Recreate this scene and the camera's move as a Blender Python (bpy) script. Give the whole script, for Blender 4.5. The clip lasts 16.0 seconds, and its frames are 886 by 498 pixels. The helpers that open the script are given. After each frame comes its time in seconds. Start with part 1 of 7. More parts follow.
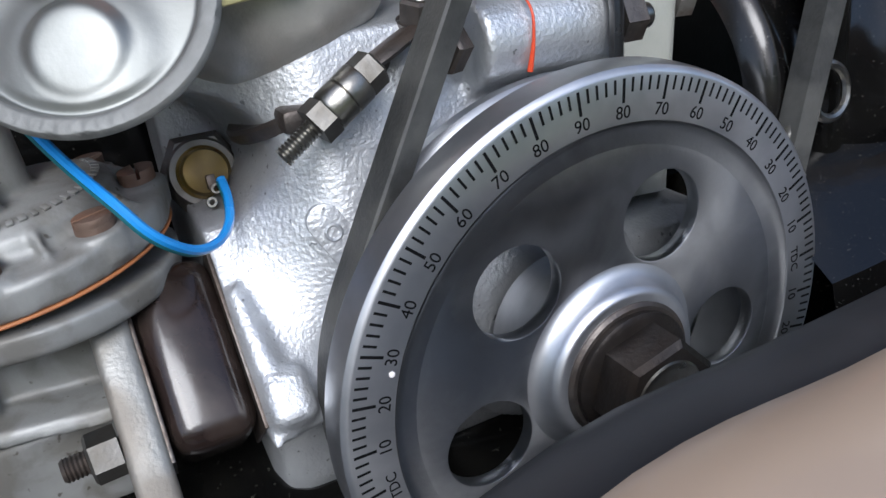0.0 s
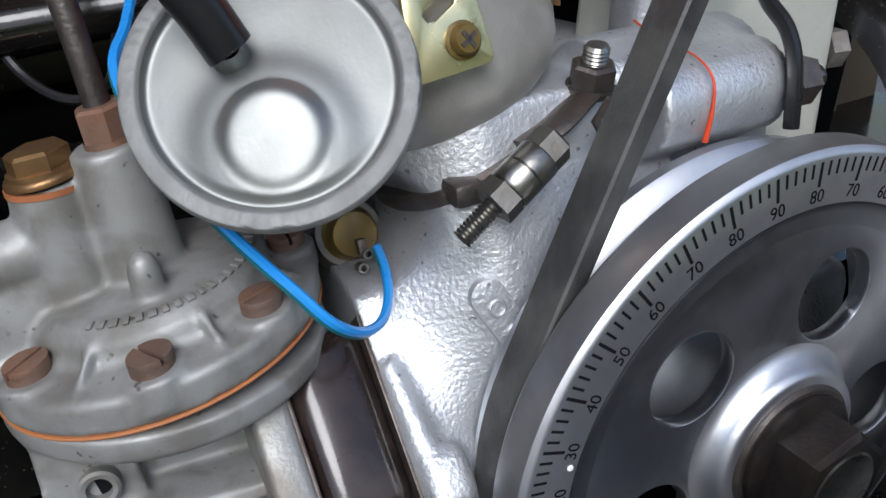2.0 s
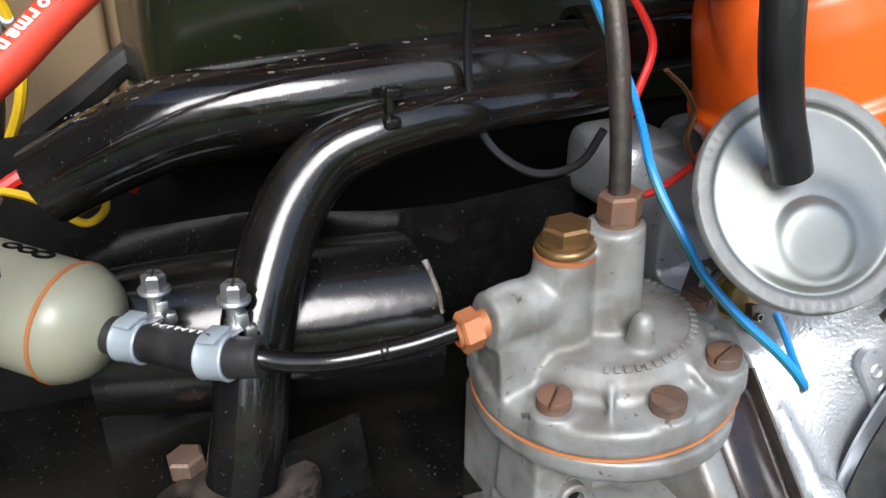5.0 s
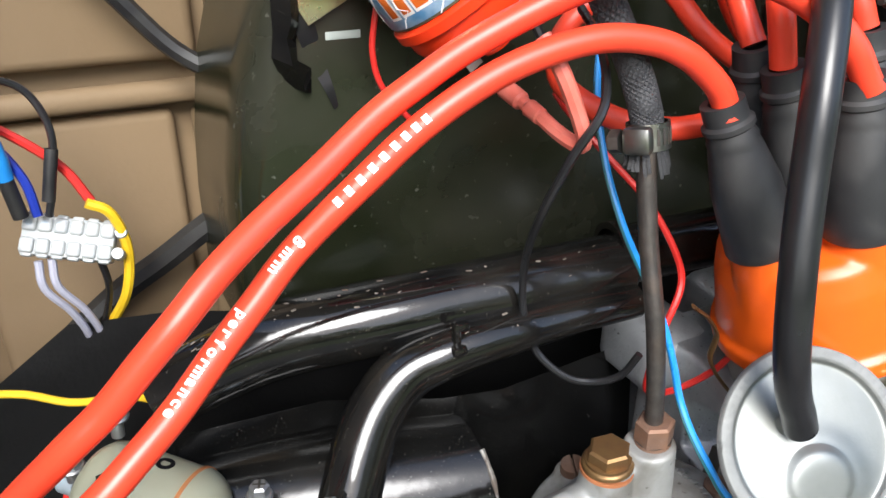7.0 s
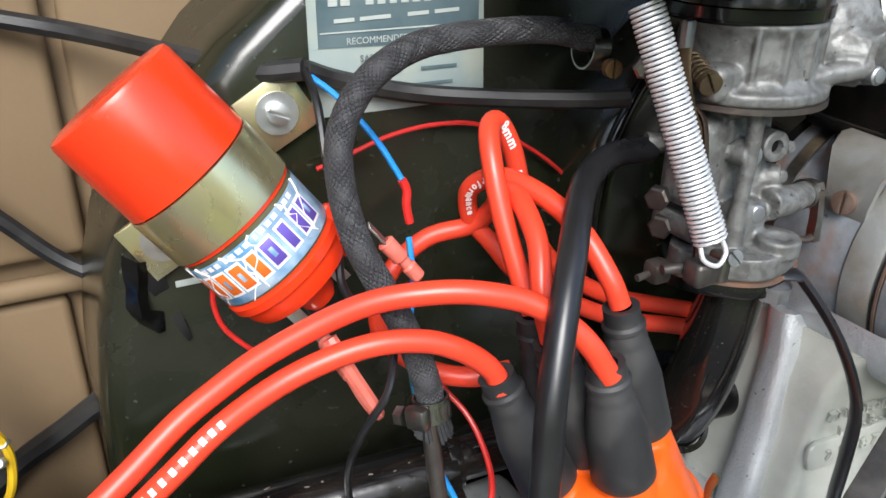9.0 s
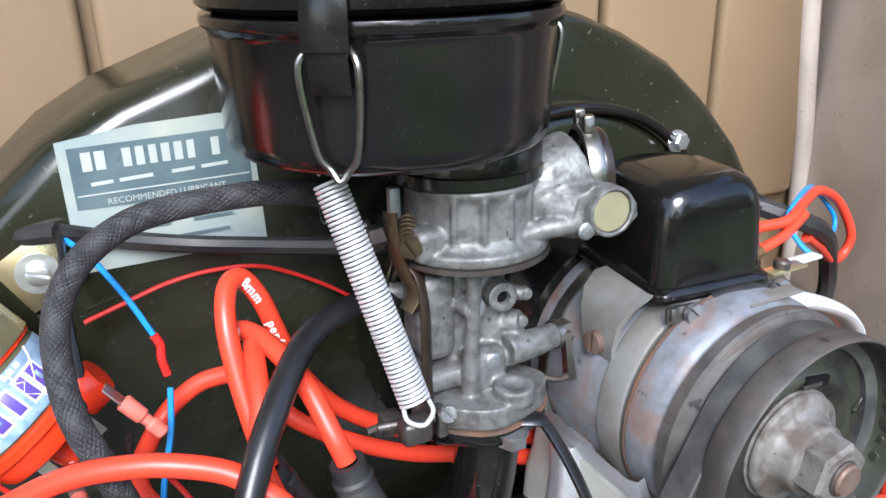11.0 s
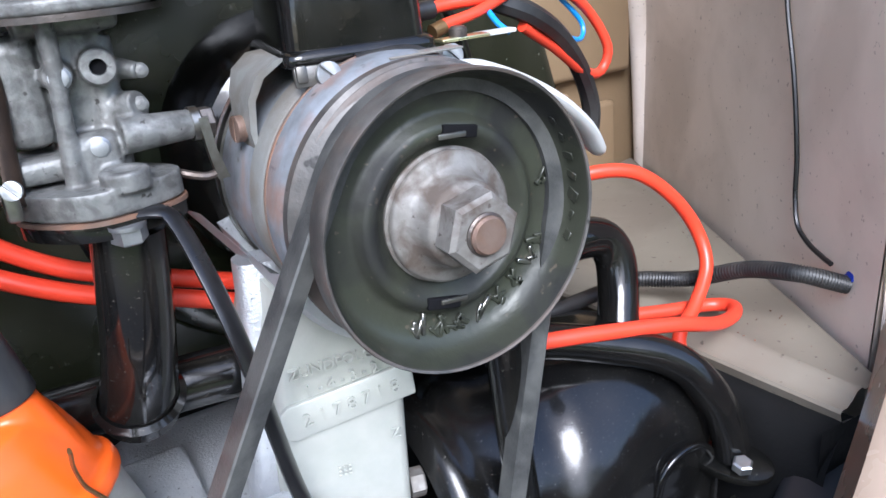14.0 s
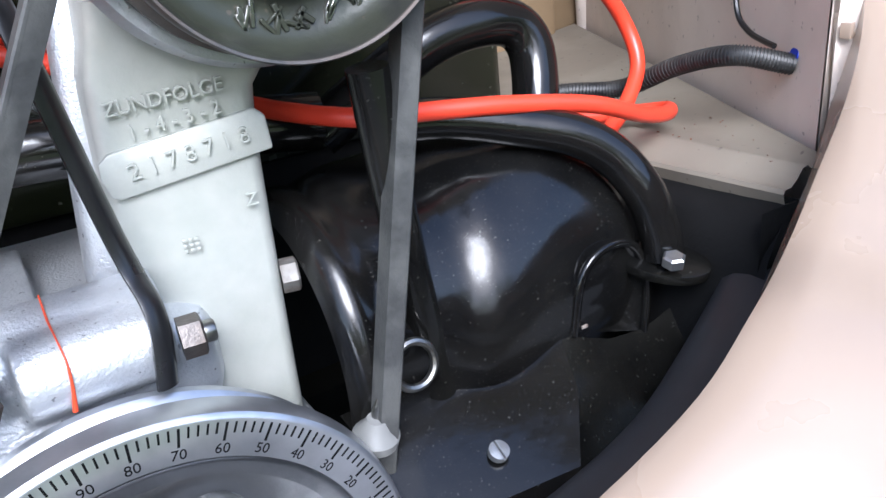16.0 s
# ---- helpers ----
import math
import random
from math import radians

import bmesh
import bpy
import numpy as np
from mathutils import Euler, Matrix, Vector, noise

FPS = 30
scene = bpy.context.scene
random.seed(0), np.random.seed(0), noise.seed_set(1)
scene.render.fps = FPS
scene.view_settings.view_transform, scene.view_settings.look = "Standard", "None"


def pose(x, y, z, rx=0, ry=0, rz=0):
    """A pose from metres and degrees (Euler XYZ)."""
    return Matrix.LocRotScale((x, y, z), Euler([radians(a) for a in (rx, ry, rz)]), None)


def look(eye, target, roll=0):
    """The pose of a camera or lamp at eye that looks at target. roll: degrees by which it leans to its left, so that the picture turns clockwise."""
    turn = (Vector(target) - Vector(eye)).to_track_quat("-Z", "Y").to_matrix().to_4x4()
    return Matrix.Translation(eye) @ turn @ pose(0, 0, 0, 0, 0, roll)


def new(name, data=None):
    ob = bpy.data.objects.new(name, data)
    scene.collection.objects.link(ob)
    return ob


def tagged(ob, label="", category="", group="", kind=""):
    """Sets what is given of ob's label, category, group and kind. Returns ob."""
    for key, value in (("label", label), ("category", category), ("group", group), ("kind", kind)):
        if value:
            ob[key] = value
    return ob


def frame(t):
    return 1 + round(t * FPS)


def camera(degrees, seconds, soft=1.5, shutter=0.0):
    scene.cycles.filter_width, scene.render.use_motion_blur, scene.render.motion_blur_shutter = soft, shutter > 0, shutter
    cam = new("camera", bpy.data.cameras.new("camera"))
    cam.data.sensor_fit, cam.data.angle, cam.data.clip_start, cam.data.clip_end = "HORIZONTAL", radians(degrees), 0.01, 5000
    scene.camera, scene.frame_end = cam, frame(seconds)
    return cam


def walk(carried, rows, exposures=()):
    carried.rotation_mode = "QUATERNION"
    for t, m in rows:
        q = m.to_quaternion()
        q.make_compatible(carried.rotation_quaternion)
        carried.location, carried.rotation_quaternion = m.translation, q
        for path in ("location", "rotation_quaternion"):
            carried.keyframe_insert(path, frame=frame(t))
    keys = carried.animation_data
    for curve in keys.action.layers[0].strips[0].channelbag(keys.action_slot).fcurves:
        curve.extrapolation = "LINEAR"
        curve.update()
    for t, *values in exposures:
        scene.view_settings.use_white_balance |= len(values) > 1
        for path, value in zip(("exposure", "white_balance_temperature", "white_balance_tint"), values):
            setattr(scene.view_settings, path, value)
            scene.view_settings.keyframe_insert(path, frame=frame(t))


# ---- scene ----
# seconds, x, y, z in metres, yaw, pitch, roll in degrees
PATH = [
    (0.0, -0.1264, -0.1545, 0.1331, -25.30, -24.97, -6.08),
    (0.5, -0.1090, -0.1362, 0.1345, -23.76, -27.43, -7.20),
    (1.0, -0.1109, -0.1267, 0.1353, -22.56, -26.64, -7.18),
    (1.5, -0.1289, -0.1177, 0.1373, -24.17, -25.96, -5.98),
    (2.0, -0.1535, -0.1177, 0.1569, -24.49, -26.68, -4.99),
    (2.5, -0.1802, -0.1180, 0.1663, -25.22, -26.59, -3.65),
    (3.0, -0.2068, -0.1160, 0.1694, -25.62, -26.96, -1.91),
    (3.5, -0.2333, -0.1102, 0.1759, -25.81, -26.57, -1.05),
    (4.0, -0.2550, -0.1040, 0.1868, -26.51, -26.89, -0.35),
    (4.2, -0.2644, -0.0984, 0.1886, -27.33, -26.87, -0.05),
    (6.3, -0.3101, -0.0742, 0.2495, -27.42, -26.49, 1.43),
    (6.5, -0.3093, -0.0737, 0.2627, -27.23, -27.32, 1.02),
    (7.0, -0.3123, -0.0757, 0.2853, -27.00, -26.87, 0.75),
    (7.5, -0.3066, -0.0814, 0.3111, -27.44, -26.14, 0.67),
    (8.0, -0.2942, -0.0856, 0.3343, -27.97, -26.07, 1.14),
    (8.5, -0.2815, -0.0879, 0.3572, -28.31, -26.36, 0.92),
    (9.0, -0.2568, -0.1012, 0.3813, -28.41, -25.52, 0.78),
    (9.5, -0.2367, -0.1147, 0.4045, -28.79, -24.81, 0.15),
    (9.7, -0.2216, -0.1152, 0.4082, -28.88, -24.38, 0.85),
    (11.8, -0.1221, -0.1709, 0.4241, -26.63, -20.57, -2.61),
    (12.0, -0.1118, -0.1747, 0.4150, -26.86, -20.69, -2.86),
    (12.5, -0.0938, -0.1806, 0.3905, -27.04, -21.15, -3.11),
    (13.0, -0.0738, -0.1861, 0.3663, -27.47, -22.29, -4.23),
    (13.5, -0.0579, -0.1926, 0.3490, -28.08, -22.57, -4.53),
    (14.0, -0.0411, -0.2009, 0.3228, -29.05, -22.22, -5.06),
    (14.5, -0.0273, -0.2044, 0.2939, -29.42, -22.37, -5.48),
    (15.0, -0.0204, -0.2054, 0.2641, -29.51, -22.48, -5.53),
    (15.5, -0.0139, -0.2028, 0.2368, -29.52, -22.92, -6.38),
    (16.0, -0.0066, -0.2050, 0.2163, -30.58, -24.05, -6.03),
]


def camera_pose(x, y, z, yaw, pitch, roll):
    a, b = radians(yaw), radians(pitch)
    ahead = Vector((-math.sin(a) * math.cos(b), math.cos(a) * math.cos(b), math.sin(b)))
    eye = Vector((x, y, z))
    return look(eye, eye + ahead, roll)


cam = camera(60.0, 16.0)
walk(cam, [(t, camera_pose(*row)) for t, *row in PATH],
     [(0.0, 0.5, 5950, 10), (1.5, 0.6, 6000, 10), (2.5, 0.2, 6050, 10), (3.2, 0.36, 6100, 10), (4.0, 0.62, 6150, 10), (6.5, 1.5, 6300, 8), (7.5, 1.42, 6250, 8), (9.2, 1.12, 6200, 8), (12.0, 1.62, 5650, 12), (16.0, 1.55, 5600, 12)])

# ---- light: open shade under a bright, thinly clouded sky ----
world = bpy.data.worlds.new("world")
scene.world = world
world.use_nodes = True
_n = world.node_tree.nodes
_sky = _n.new("ShaderNodeTexSky")
_sky.sky_type, _sky.sun_disc = "NISHITA", False
_sky.sun_elevation, _sky.sun_rotation = radians(41), radians(204)
_sky.air_density, _sky.dust_density = 1.0, 2.2
world.node_tree.links.new(_sky.outputs[0], _n["Background"].inputs[0])
_n["Background"].inputs[1].default_value = 0.15

_sun = bpy.data.lights.new("sun", "SUN")
_sun.energy, _sun.angle, _sun.color = 2.0, radians(30), (1.0, 0.985, 0.97)
sun = new("sun", _sun)
sun.matrix_world = look((-1.2, -2.7, 2.6), (0, 0, 0))

# ---- building helpers ----


def V(x, y, z):
    """A place from millimetres."""
    return Vector((x, y, z)) / 1000.0


def along(p, d, up=(0.0, 0.0, 1.0)):
    """A frame at p whose z runs along d and whose y leans towards up."""
    z = Vector(d).normalized()
    u = Vector(up)
    x = u.cross(z)
    if x.length < 1e-5:
        x = Vector((1.0, 0.0, 0.0)).cross(z)
    x.normalize()
    y = z.cross(x)
    m = Matrix((x, y, z)).transposed().to_4x4()
    m.translation = Vector(p)
    return m


def joined(*bms):
    """All meshes in one."""
    out = bms[0]
    for b in bms[1:]:
        me = bpy.data.meshes.new("tmp")
        b.to_mesh(me)
        b.free()
        out.from_mesh(me)
        bpy.data.meshes.remove(me)
    return out


def turned(bm, m):
    bmesh.ops.transform(bm, matrix=m, verts=bm.verts)
    return bm


def lathe(profile, m=Matrix(), seg=48, start=0.0, end=360.0, solid=False):
    """Turns (radius, height) pairs in mm round the z of frame m; solid closes both ends."""
    if solid:
        profile = [(0, profile[0][1])] + list(profile) + [(0, profile[-1][1])]
    bm = bmesh.new()
    full = abs(end - start) >= 359.9
    steps = seg if full else seg + 1
    rings = []
    for r, h in profile:
        if r < 1e-4:
            rings.append([bm.verts.new(m @ Vector((0, 0, h / 1000.0)))] * steps)
        else:
            ring = []
            for k in range(steps):
                a = radians(start + (end - start) * k / seg)
                ring.append(bm.verts.new(m @ Vector((r * math.cos(a) / 1000.0, r * math.sin(a) / 1000.0, h / 1000.0))))
            rings.append(ring)
    for a, b in zip(rings[:-1], rings[1:]):
        for k in range(seg):
            q = (k + 1) % steps
            f = []
            for v in (a[k], a[q], b[q], b[k]):
                if v not in f:
                    f.append(v)
            if len(f) > 2:
                try:
                    bm.faces.new(f)
                except ValueError:
                    pass
    bmesh.ops.recalc_face_normals(bm, faces=bm.faces)
    return bm


def spline(pts, step=4):
    """A smooth run of points through pts."""
    p = [Vector(q) for q in pts]
    if len(p) < 3:
        return p
    ext = [2 * p[0] - p[1]] + p + [2 * p[-1] - p[-2]]
    out = []
    for i in range(1, len(ext) - 2):
        a, b, c, d = ext[i - 1], ext[i], ext[i + 1], ext[i + 2]
        for k in range(step):
            t = k / step
            out.append(0.5 * ((2 * b) + (c - a) * t + (2 * a - 5 * b + 4 * c - d) * t * t + (3 * b - a - 3 * c + d) * t ** 3))
    out.append(p[-1])
    return out


def tube(pts, r, seg=12, step=4, squash=1.0):
    """A round bar of r mm (or a list from end to end) through points in mm."""
    path = spline([V(*q) for q in pts], step)
    n = len(path)
    bm = bmesh.new()
    up = None
    rings = []
    for i, p in enumerate(path):
        d = (path[min(i + 1, n - 1)] - path[max(i - 1, 0)]).normalized()
        if up is None:
            up = Vector((0, 0, 1)) if abs(d.z) < 0.9 else Vector((1, 0, 0))
        x = up.cross(d).normalized()
        up = d.cross(x).normalized()
        if isinstance(r, (int, float)):
            rad = r
        else:
            f = i / (n - 1) * (len(r) - 1)
            j = min(int(f), len(r) - 2)
            rad = r[j] + (r[j + 1] - r[j]) * (f - j)
        ring = []
        for k in range(seg):
            a = 2 * math.pi * k / seg
            ring.append(bm.verts.new(p + (x * math.cos(a) + up * math.sin(a) * squash) * rad / 1000.0))
        rings.append(ring)
    for a, b in zip(rings[:-1], rings[1:]):
        for k in range(seg):
            q = (k + 1) % seg
            bm.faces.new((a[k], a[q], b[q], b[k]))
    bm.faces.new(rings[0][::-1])
    bm.faces.new(rings[-1])
    bmesh.ops.recalc_face_normals(bm, faces=bm.faces)
    return bm


def rbox(c, size, bevel=1.0, m=None, seg=2):
    """A box of size mm round c mm (in frame m if given), with rounded edges."""
    bm = bmesh.new()
    bmesh.ops.create_cube(bm, size=1.0, matrix=Matrix.Diagonal((size[0] / 1000, size[1] / 1000, size[2] / 1000, 1)))
    if bevel > 0:
        bmesh.ops.bevel(bm, geom=list(bm.edges), offset=bevel / 1000.0, segments=seg, profile=0.5, affect="EDGES", clamp_overlap=True)
    t = Matrix.Translation(V(*c))
    return turned(bm, (m @ t) if m is not None else t)


def hexa(m, af, h, base=0.0, cham=0.8, sides=6):
    """A hexagon head: af mm across flats, h mm high, from base along the z of m."""
    r = af / 2 / math.cos(math.pi / sides)
    bm = bmesh.new()
    rings = []
    for rr, z in ((r, base), (r, base + h - cham), (r - cham * 1.3, base + h)):
        rings.append([bm.verts.new(m @ Vector((rr * math.cos(2 * math.pi * k / sides) / 1000, rr * math.sin(2 * math.pi * k / sides) / 1000, z / 1000))) for k in range(sides)])
    for a, b in zip(rings[:-1], rings[1:]):
        for k in range(sides):
            q = (k + 1) % sides
            bm.faces.new((a[k], a[q], b[q], b[k]))
    bm.faces.new(rings[0][::-1])
    bm.faces.new(rings[-1])
    bmesh.ops.recalc_face_normals(bm, faces=bm.faces)
    return bm


def plate(outer, holes, thick, m=Matrix(), bevel=0.0):
    """A flat plate in the xy of m: an outline and holes in mm, thick mm along -z."""
    bm = bmesh.new()
    loops = [outer] + list(holes)
    es = []
    for lp in loops:
        vs = [bm.verts.new((x / 1000, y / 1000, 0)) for x, y in lp]
        es += [bm.edges.new((vs[k], vs[(k + 1) % len(vs)])) for k in range(len(vs))]
    bmesh.ops.triangle_fill(bm, edges=es, use_beauty=True, use_dissolve=False)
    g = bmesh.ops.extrude_face_region(bm, geom=list(bm.faces))
    vs = [v for v in g["geom"] if isinstance(v, bmesh.types.BMVert)]
    bmesh.ops.translate(bm, verts=vs, vec=(0, 0, -thick / 1000))
    bmesh.ops.recalc_face_normals(bm, faces=bm.faces)
    if bevel > 0:
        sharp = [e for e in bm.edges if len(e.link_faces) == 2 and e.calc_face_angle(0) > 0.7]
        bmesh.ops.bevel(bm, geom=sharp, offset=bevel / 1000, segments=2, profile=0.5, affect="EDGES", clamp_overlap=True)
    return turned(bm, m)


def circle(cx, cy, r, n=28, a0=0.0):
    return [(cx + r * math.cos(2 * math.pi * k / n + a0), cy + r * math.sin(2 * math.pi * k / n + a0)) for k in range(n)]


def loft(sections, closed_ends=True):
    """Skins rings of equal length, each a list of places in mm."""
    bm = bmesh.new()
    rings = [[bm.verts.new(V(*q)) for q in s] for s in sections]
    n = len(rings[0])
    for a, b in zip(rings[:-1], rings[1:]):
        for k in range(n):
            q = (k + 1) % n
            bm.faces.new((a[k], a[q], b[q], b[k]))
    if closed_ends:
        bm.faces.new(rings[0][::-1])
        bm.faces.new(rings[-1])
    bmesh.ops.recalc_face_normals(bm, faces=bm.faces)
    return bm


def strip(rows):
    """An open skin through rows of places in mm."""
    bm = bmesh.new()
    g = [[bm.verts.new(V(*q)) for q in r] for r in rows]
    for a, b in zip(g[:-1], g[1:]):
        for k in range(len(a) - 1):
            bm.faces.new((a[k], a[k + 1], b[k + 1], b[k]))
    bmesh.ops.recalc_face_normals(bm, faces=bm.faces)
    return bm


def letters(text, size, depth=0.3, align="CENTER", bold=0.0):
    """A word as a flat mesh in xy, size mm high, facing +z."""
    cu = bpy.data.curves.new("word", "FONT")
    cu.body, cu.size, cu.extrude, cu.align_x, cu.align_y = text, size / 1000 * 1.35, depth / 1000 / 2, align, "CENTER"
    cu.resolution_u, cu.offset = 3, bold / 1000
    ob = bpy.data.objects.new("word", cu)
    me = bpy.data.meshes.new_from_object(ob)
    bm = bmesh.new()
    bm.from_mesh(me)
    bpy.data.objects.remove(ob)
    bpy.data.curves.remove(cu)
    bpy.data.meshes.remove(me)
    return bm


def base_of(ob):
    p = Vector((0, 0, 0))
    while ob is not None:
        p += ob.location
        ob = ob.parent
    return p


def finish(bm, name, material, sharp=38):
    me = bpy.data.meshes.new(name)
    bm.to_mesh(me)
    bm.free()
    me.materials.append(material)
    for p in me.polygons:
        p.use_smooth = True
    me.set_sharp_from_angle(angle=radians(sharp))
    return me


def thing(name, at, label, category, group="", kind=""):
    """An Empty at the thing's base, in mm, that its parts hang from."""
    ob = new(name)
    ob.location = V(*at)
    ob.empty_display_size = 0.01
    return tagged(ob, label, category, group, kind)


def part(name, bm, material, parent, label="", sharp=38):
    """One mesh, given in world places, under a thing or a part."""
    turned(bm, Matrix.Translation(-base_of(parent)))
    ob = new(name, finish(bm, name, material, sharp))
    ob.parent = parent
    return tagged(ob, label)


def solo(name, bm, material, label, category, group="", kind="", sharp=38):
    """A thing that is one mesh."""
    mid = sum((v.co for v in bm.verts), Vector()) / max(1, len(bm.verts))
    mid.z = min(v.co.z for v in bm.verts)
    turned(bm, Matrix.Translation(-mid))
    ob = new(name, finish(bm, name, material, sharp))
    ob.location = mid
    return tagged(ob, label, category, group, kind)


def cast(ob, voxel=1.4, rounds=6):
    """Melts the pieces of a mesh into one rounded casting."""
    r = ob.modifiers.new("melt", "REMESH")
    r.mode, r.voxel_size, r.use_smooth_shade = "VOXEL", voxel / 1000, True
    s = ob.modifiers.new("soft", "SMOOTH")
    s.factor, s.iterations = 0.5, rounds
    return ob

# ---- materials ----


def mat(name, base, rough=0.5, metal=0.0, other=None, scale=120.0, amount=0.5, bump=0.0, bscale=400.0,
        grime=None, gscale=30.0, gamount=0.0, rvar=0.1, coat=0.0, dots=None, dscale=900.0, damount=0.0, stretch=None, depth=0.0006):
    """A surface with grain at two scales, blotches of grime and small specks; sizes in features per metre."""
    m = bpy.data.materials.new(name)
    m.use_nodes = True
    nt = m.node_tree
    N, L = nt.nodes, nt.links
    b = N["Principled BSDF"]
    co = N.new("ShaderNodeTexCoord")
    src = co.outputs["Object"]
    if stretch:
        mp = N.new("ShaderNodeMapping")
        mp.inputs["Scale"].default_value = stretch
        L.new(src, mp.inputs[0])
        src = mp.outputs[0]

    def noise_at(s, detail=5.0, dist=0.0):
        t = N.new("ShaderNodeTexNoise")
        t.inputs["Scale"].default_value, t.inputs["Detail"].default_value, t.inputs["Distortion"].default_value = s, detail, dist
        L.new(src, t.inputs["Vector"])
        return t

    def ramp(fac, lo, hi):
        r = N.new("ShaderNodeValToRGB")
        r.color_ramp.elements[0].position, r.color_ramp.elements[1].position = lo, hi
        L.new(fac, r.inputs[0])
        return r.outputs[0]

    def mix(fac, a, c):
        x = N.new("ShaderNodeMix")
        x.data_type = "RGBA"
        L.new(fac, x.inputs[0])
        if isinstance(a, tuple):
            x.inputs[6].default_value = (*a, 1)
        else:
            L.new(a, x.inputs[6])
        x.inputs[7].default_value = (*c, 1)
        return x.outputs[2]

    def times(v, k):
        x = N.new("ShaderNodeMath")
        x.operation = "MULTIPLY"
        L.new(v, x.inputs[0])
        x.inputs[1].default_value = k
        return x.outputs[0]

    grain = noise_at(scale)
    other = other or tuple(min(1, c * 0.7) for c in base)
    col = mix(times(ramp(grain.outputs[0], 0.35, 0.7), amount), base, other)
    rough_v = None
    if grime:
        g = noise_at(gscale, 8.0, 0.4)
        gf = times(ramp(g.outputs[0], 0.45, 0.62), gamount)
        col = mix(gf, col, grime)
        rough_v = gf
    if dots:
        d = noise_at(dscale, 2.0)
        col = mix(times(ramp(d.outputs[0], 0.68, 0.74), damount), col, dots)
    L.new(col, b.inputs["Base Color"])
    mr = N.new("ShaderNodeMapRange")
    mr.inputs["To Min"].default_value, mr.inputs["To Max"].default_value = max(0.03, rough - rvar), min(1.0, rough + rvar)
    L.new(noise_at(scale * 0.6).outputs[0], mr.inputs[0])
    if rough_v is not None:
        ad = N.new("ShaderNodeMath")
        ad.operation, ad.use_clamp = "MULTIPLY_ADD", True
        L.new(rough_v, ad.inputs[0])
        ad.inputs[1].default_value = 0.25
        L.new(mr.outputs[0], ad.inputs[2])
        L.new(ad.outputs[0], b.inputs["Roughness"])
    else:
        L.new(mr.outputs[0], b.inputs["Roughness"])
    b.inputs["Metallic"].default_value = metal
    b.inputs["Coat Weight"].default_value = coat
    b.inputs["Coat Roughness"].default_value = 0.05
    if bump > 0:
        bp = N.new("ShaderNodeBump")
        bp.inputs["Strength"].default_value, bp.inputs["Distance"].default_value = bump, depth
        L.new(noise_at(bscale, 4.0).outputs[0], bp.inputs["Height"])
        L.new(bp.outputs[0], b.inputs["Normal"])
        L.new(bp.outputs[0], b.inputs["Coat Normal"])
    return m


ALU_PAINT = mat("silver_paint", (0.6, 0.62, 0.64), 0.44, 0.75, (0.5, 0.52, 0.55), 260, 0.4, 0.75, 760, (0.2, 0.19, 0.18), 24, 0.2, dots=(0.05, 0.05, 0.05), damount=0.6, dscale=420, depth=0.0005)
ALU_CAST = mat("dull_cast_zinc", (0.29, 0.29, 0.275), 0.5, 0.55, (0.25, 0.25, 0.23), 150, 0.6, 0.35, 700, (0.16, 0.12, 0.08), 40, 0.45)
ALU_PUMP = mat("grey_pump_casting", (0.3, 0.305, 0.295), 0.52, 0.4, (0.2, 0.2, 0.19), 70, 0.8, 0.16, 900, (0.1, 0.085, 0.06), 70, 0.45, dots=(0.06, 0.05, 0.036), dscale=260, damount=0.8)
ALU_CARB = mat("grimy_carburettor_casting", (0.2, 0.2, 0.19), 0.48, 0.45, (0.115, 0.12, 0.115), 200, 0.7, 0.5, 520, (0.03, 0.026, 0.022), 160, 0.5, dots=(0.03, 0.027, 0.024), dscale=300, damount=0.85)
STAND = mat("stand_casting", (0.47, 0.48, 0.435), 0.5, 0.25, (0.38, 0.4, 0.36), 90, 0.5, 0.35, 350, (0.3, 0.3, 0.24), 22, 0.25)
DIST = mat("distributor_alloy", (0.5, 0.49, 0.46), 0.42, 0.6, (0.38, 0.37, 0.34), 140, 0.5, 0.25, 900, (0.2, 0.17, 0.13), 35, 0.3)
PULLEY = mat("turned_alloy", (0.52, 0.535, 0.56), 0.34, 0.9, (0.33, 0.345, 0.37), 90, 0.5, 0.05, 1500, (0.2, 0.2, 0.2), 25, 0.3)
PULLEY_WEB = mat("turned_alloy_web", (0.5, 0.515, 0.535), 0.34, 1.0, (0.36, 0.37, 0.385), 60, 0.6, 0.06, 1200, (0.16, 0.16, 0.16), 30, 0.5)


def turned_finish(m, amount):
    """Fine lathe marks round the y axis of the part."""
    t = m.node_tree.nodes.new("ShaderNodeTangent")
    t.direction_type, t.axis = "RADIAL", "Y"
    b = m.node_tree.nodes["Principled BSDF"]
    m.node_tree.links.new(t.outputs[0], b.inputs["Tangent"])
    b.inputs["Anisotropic"].default_value = amount


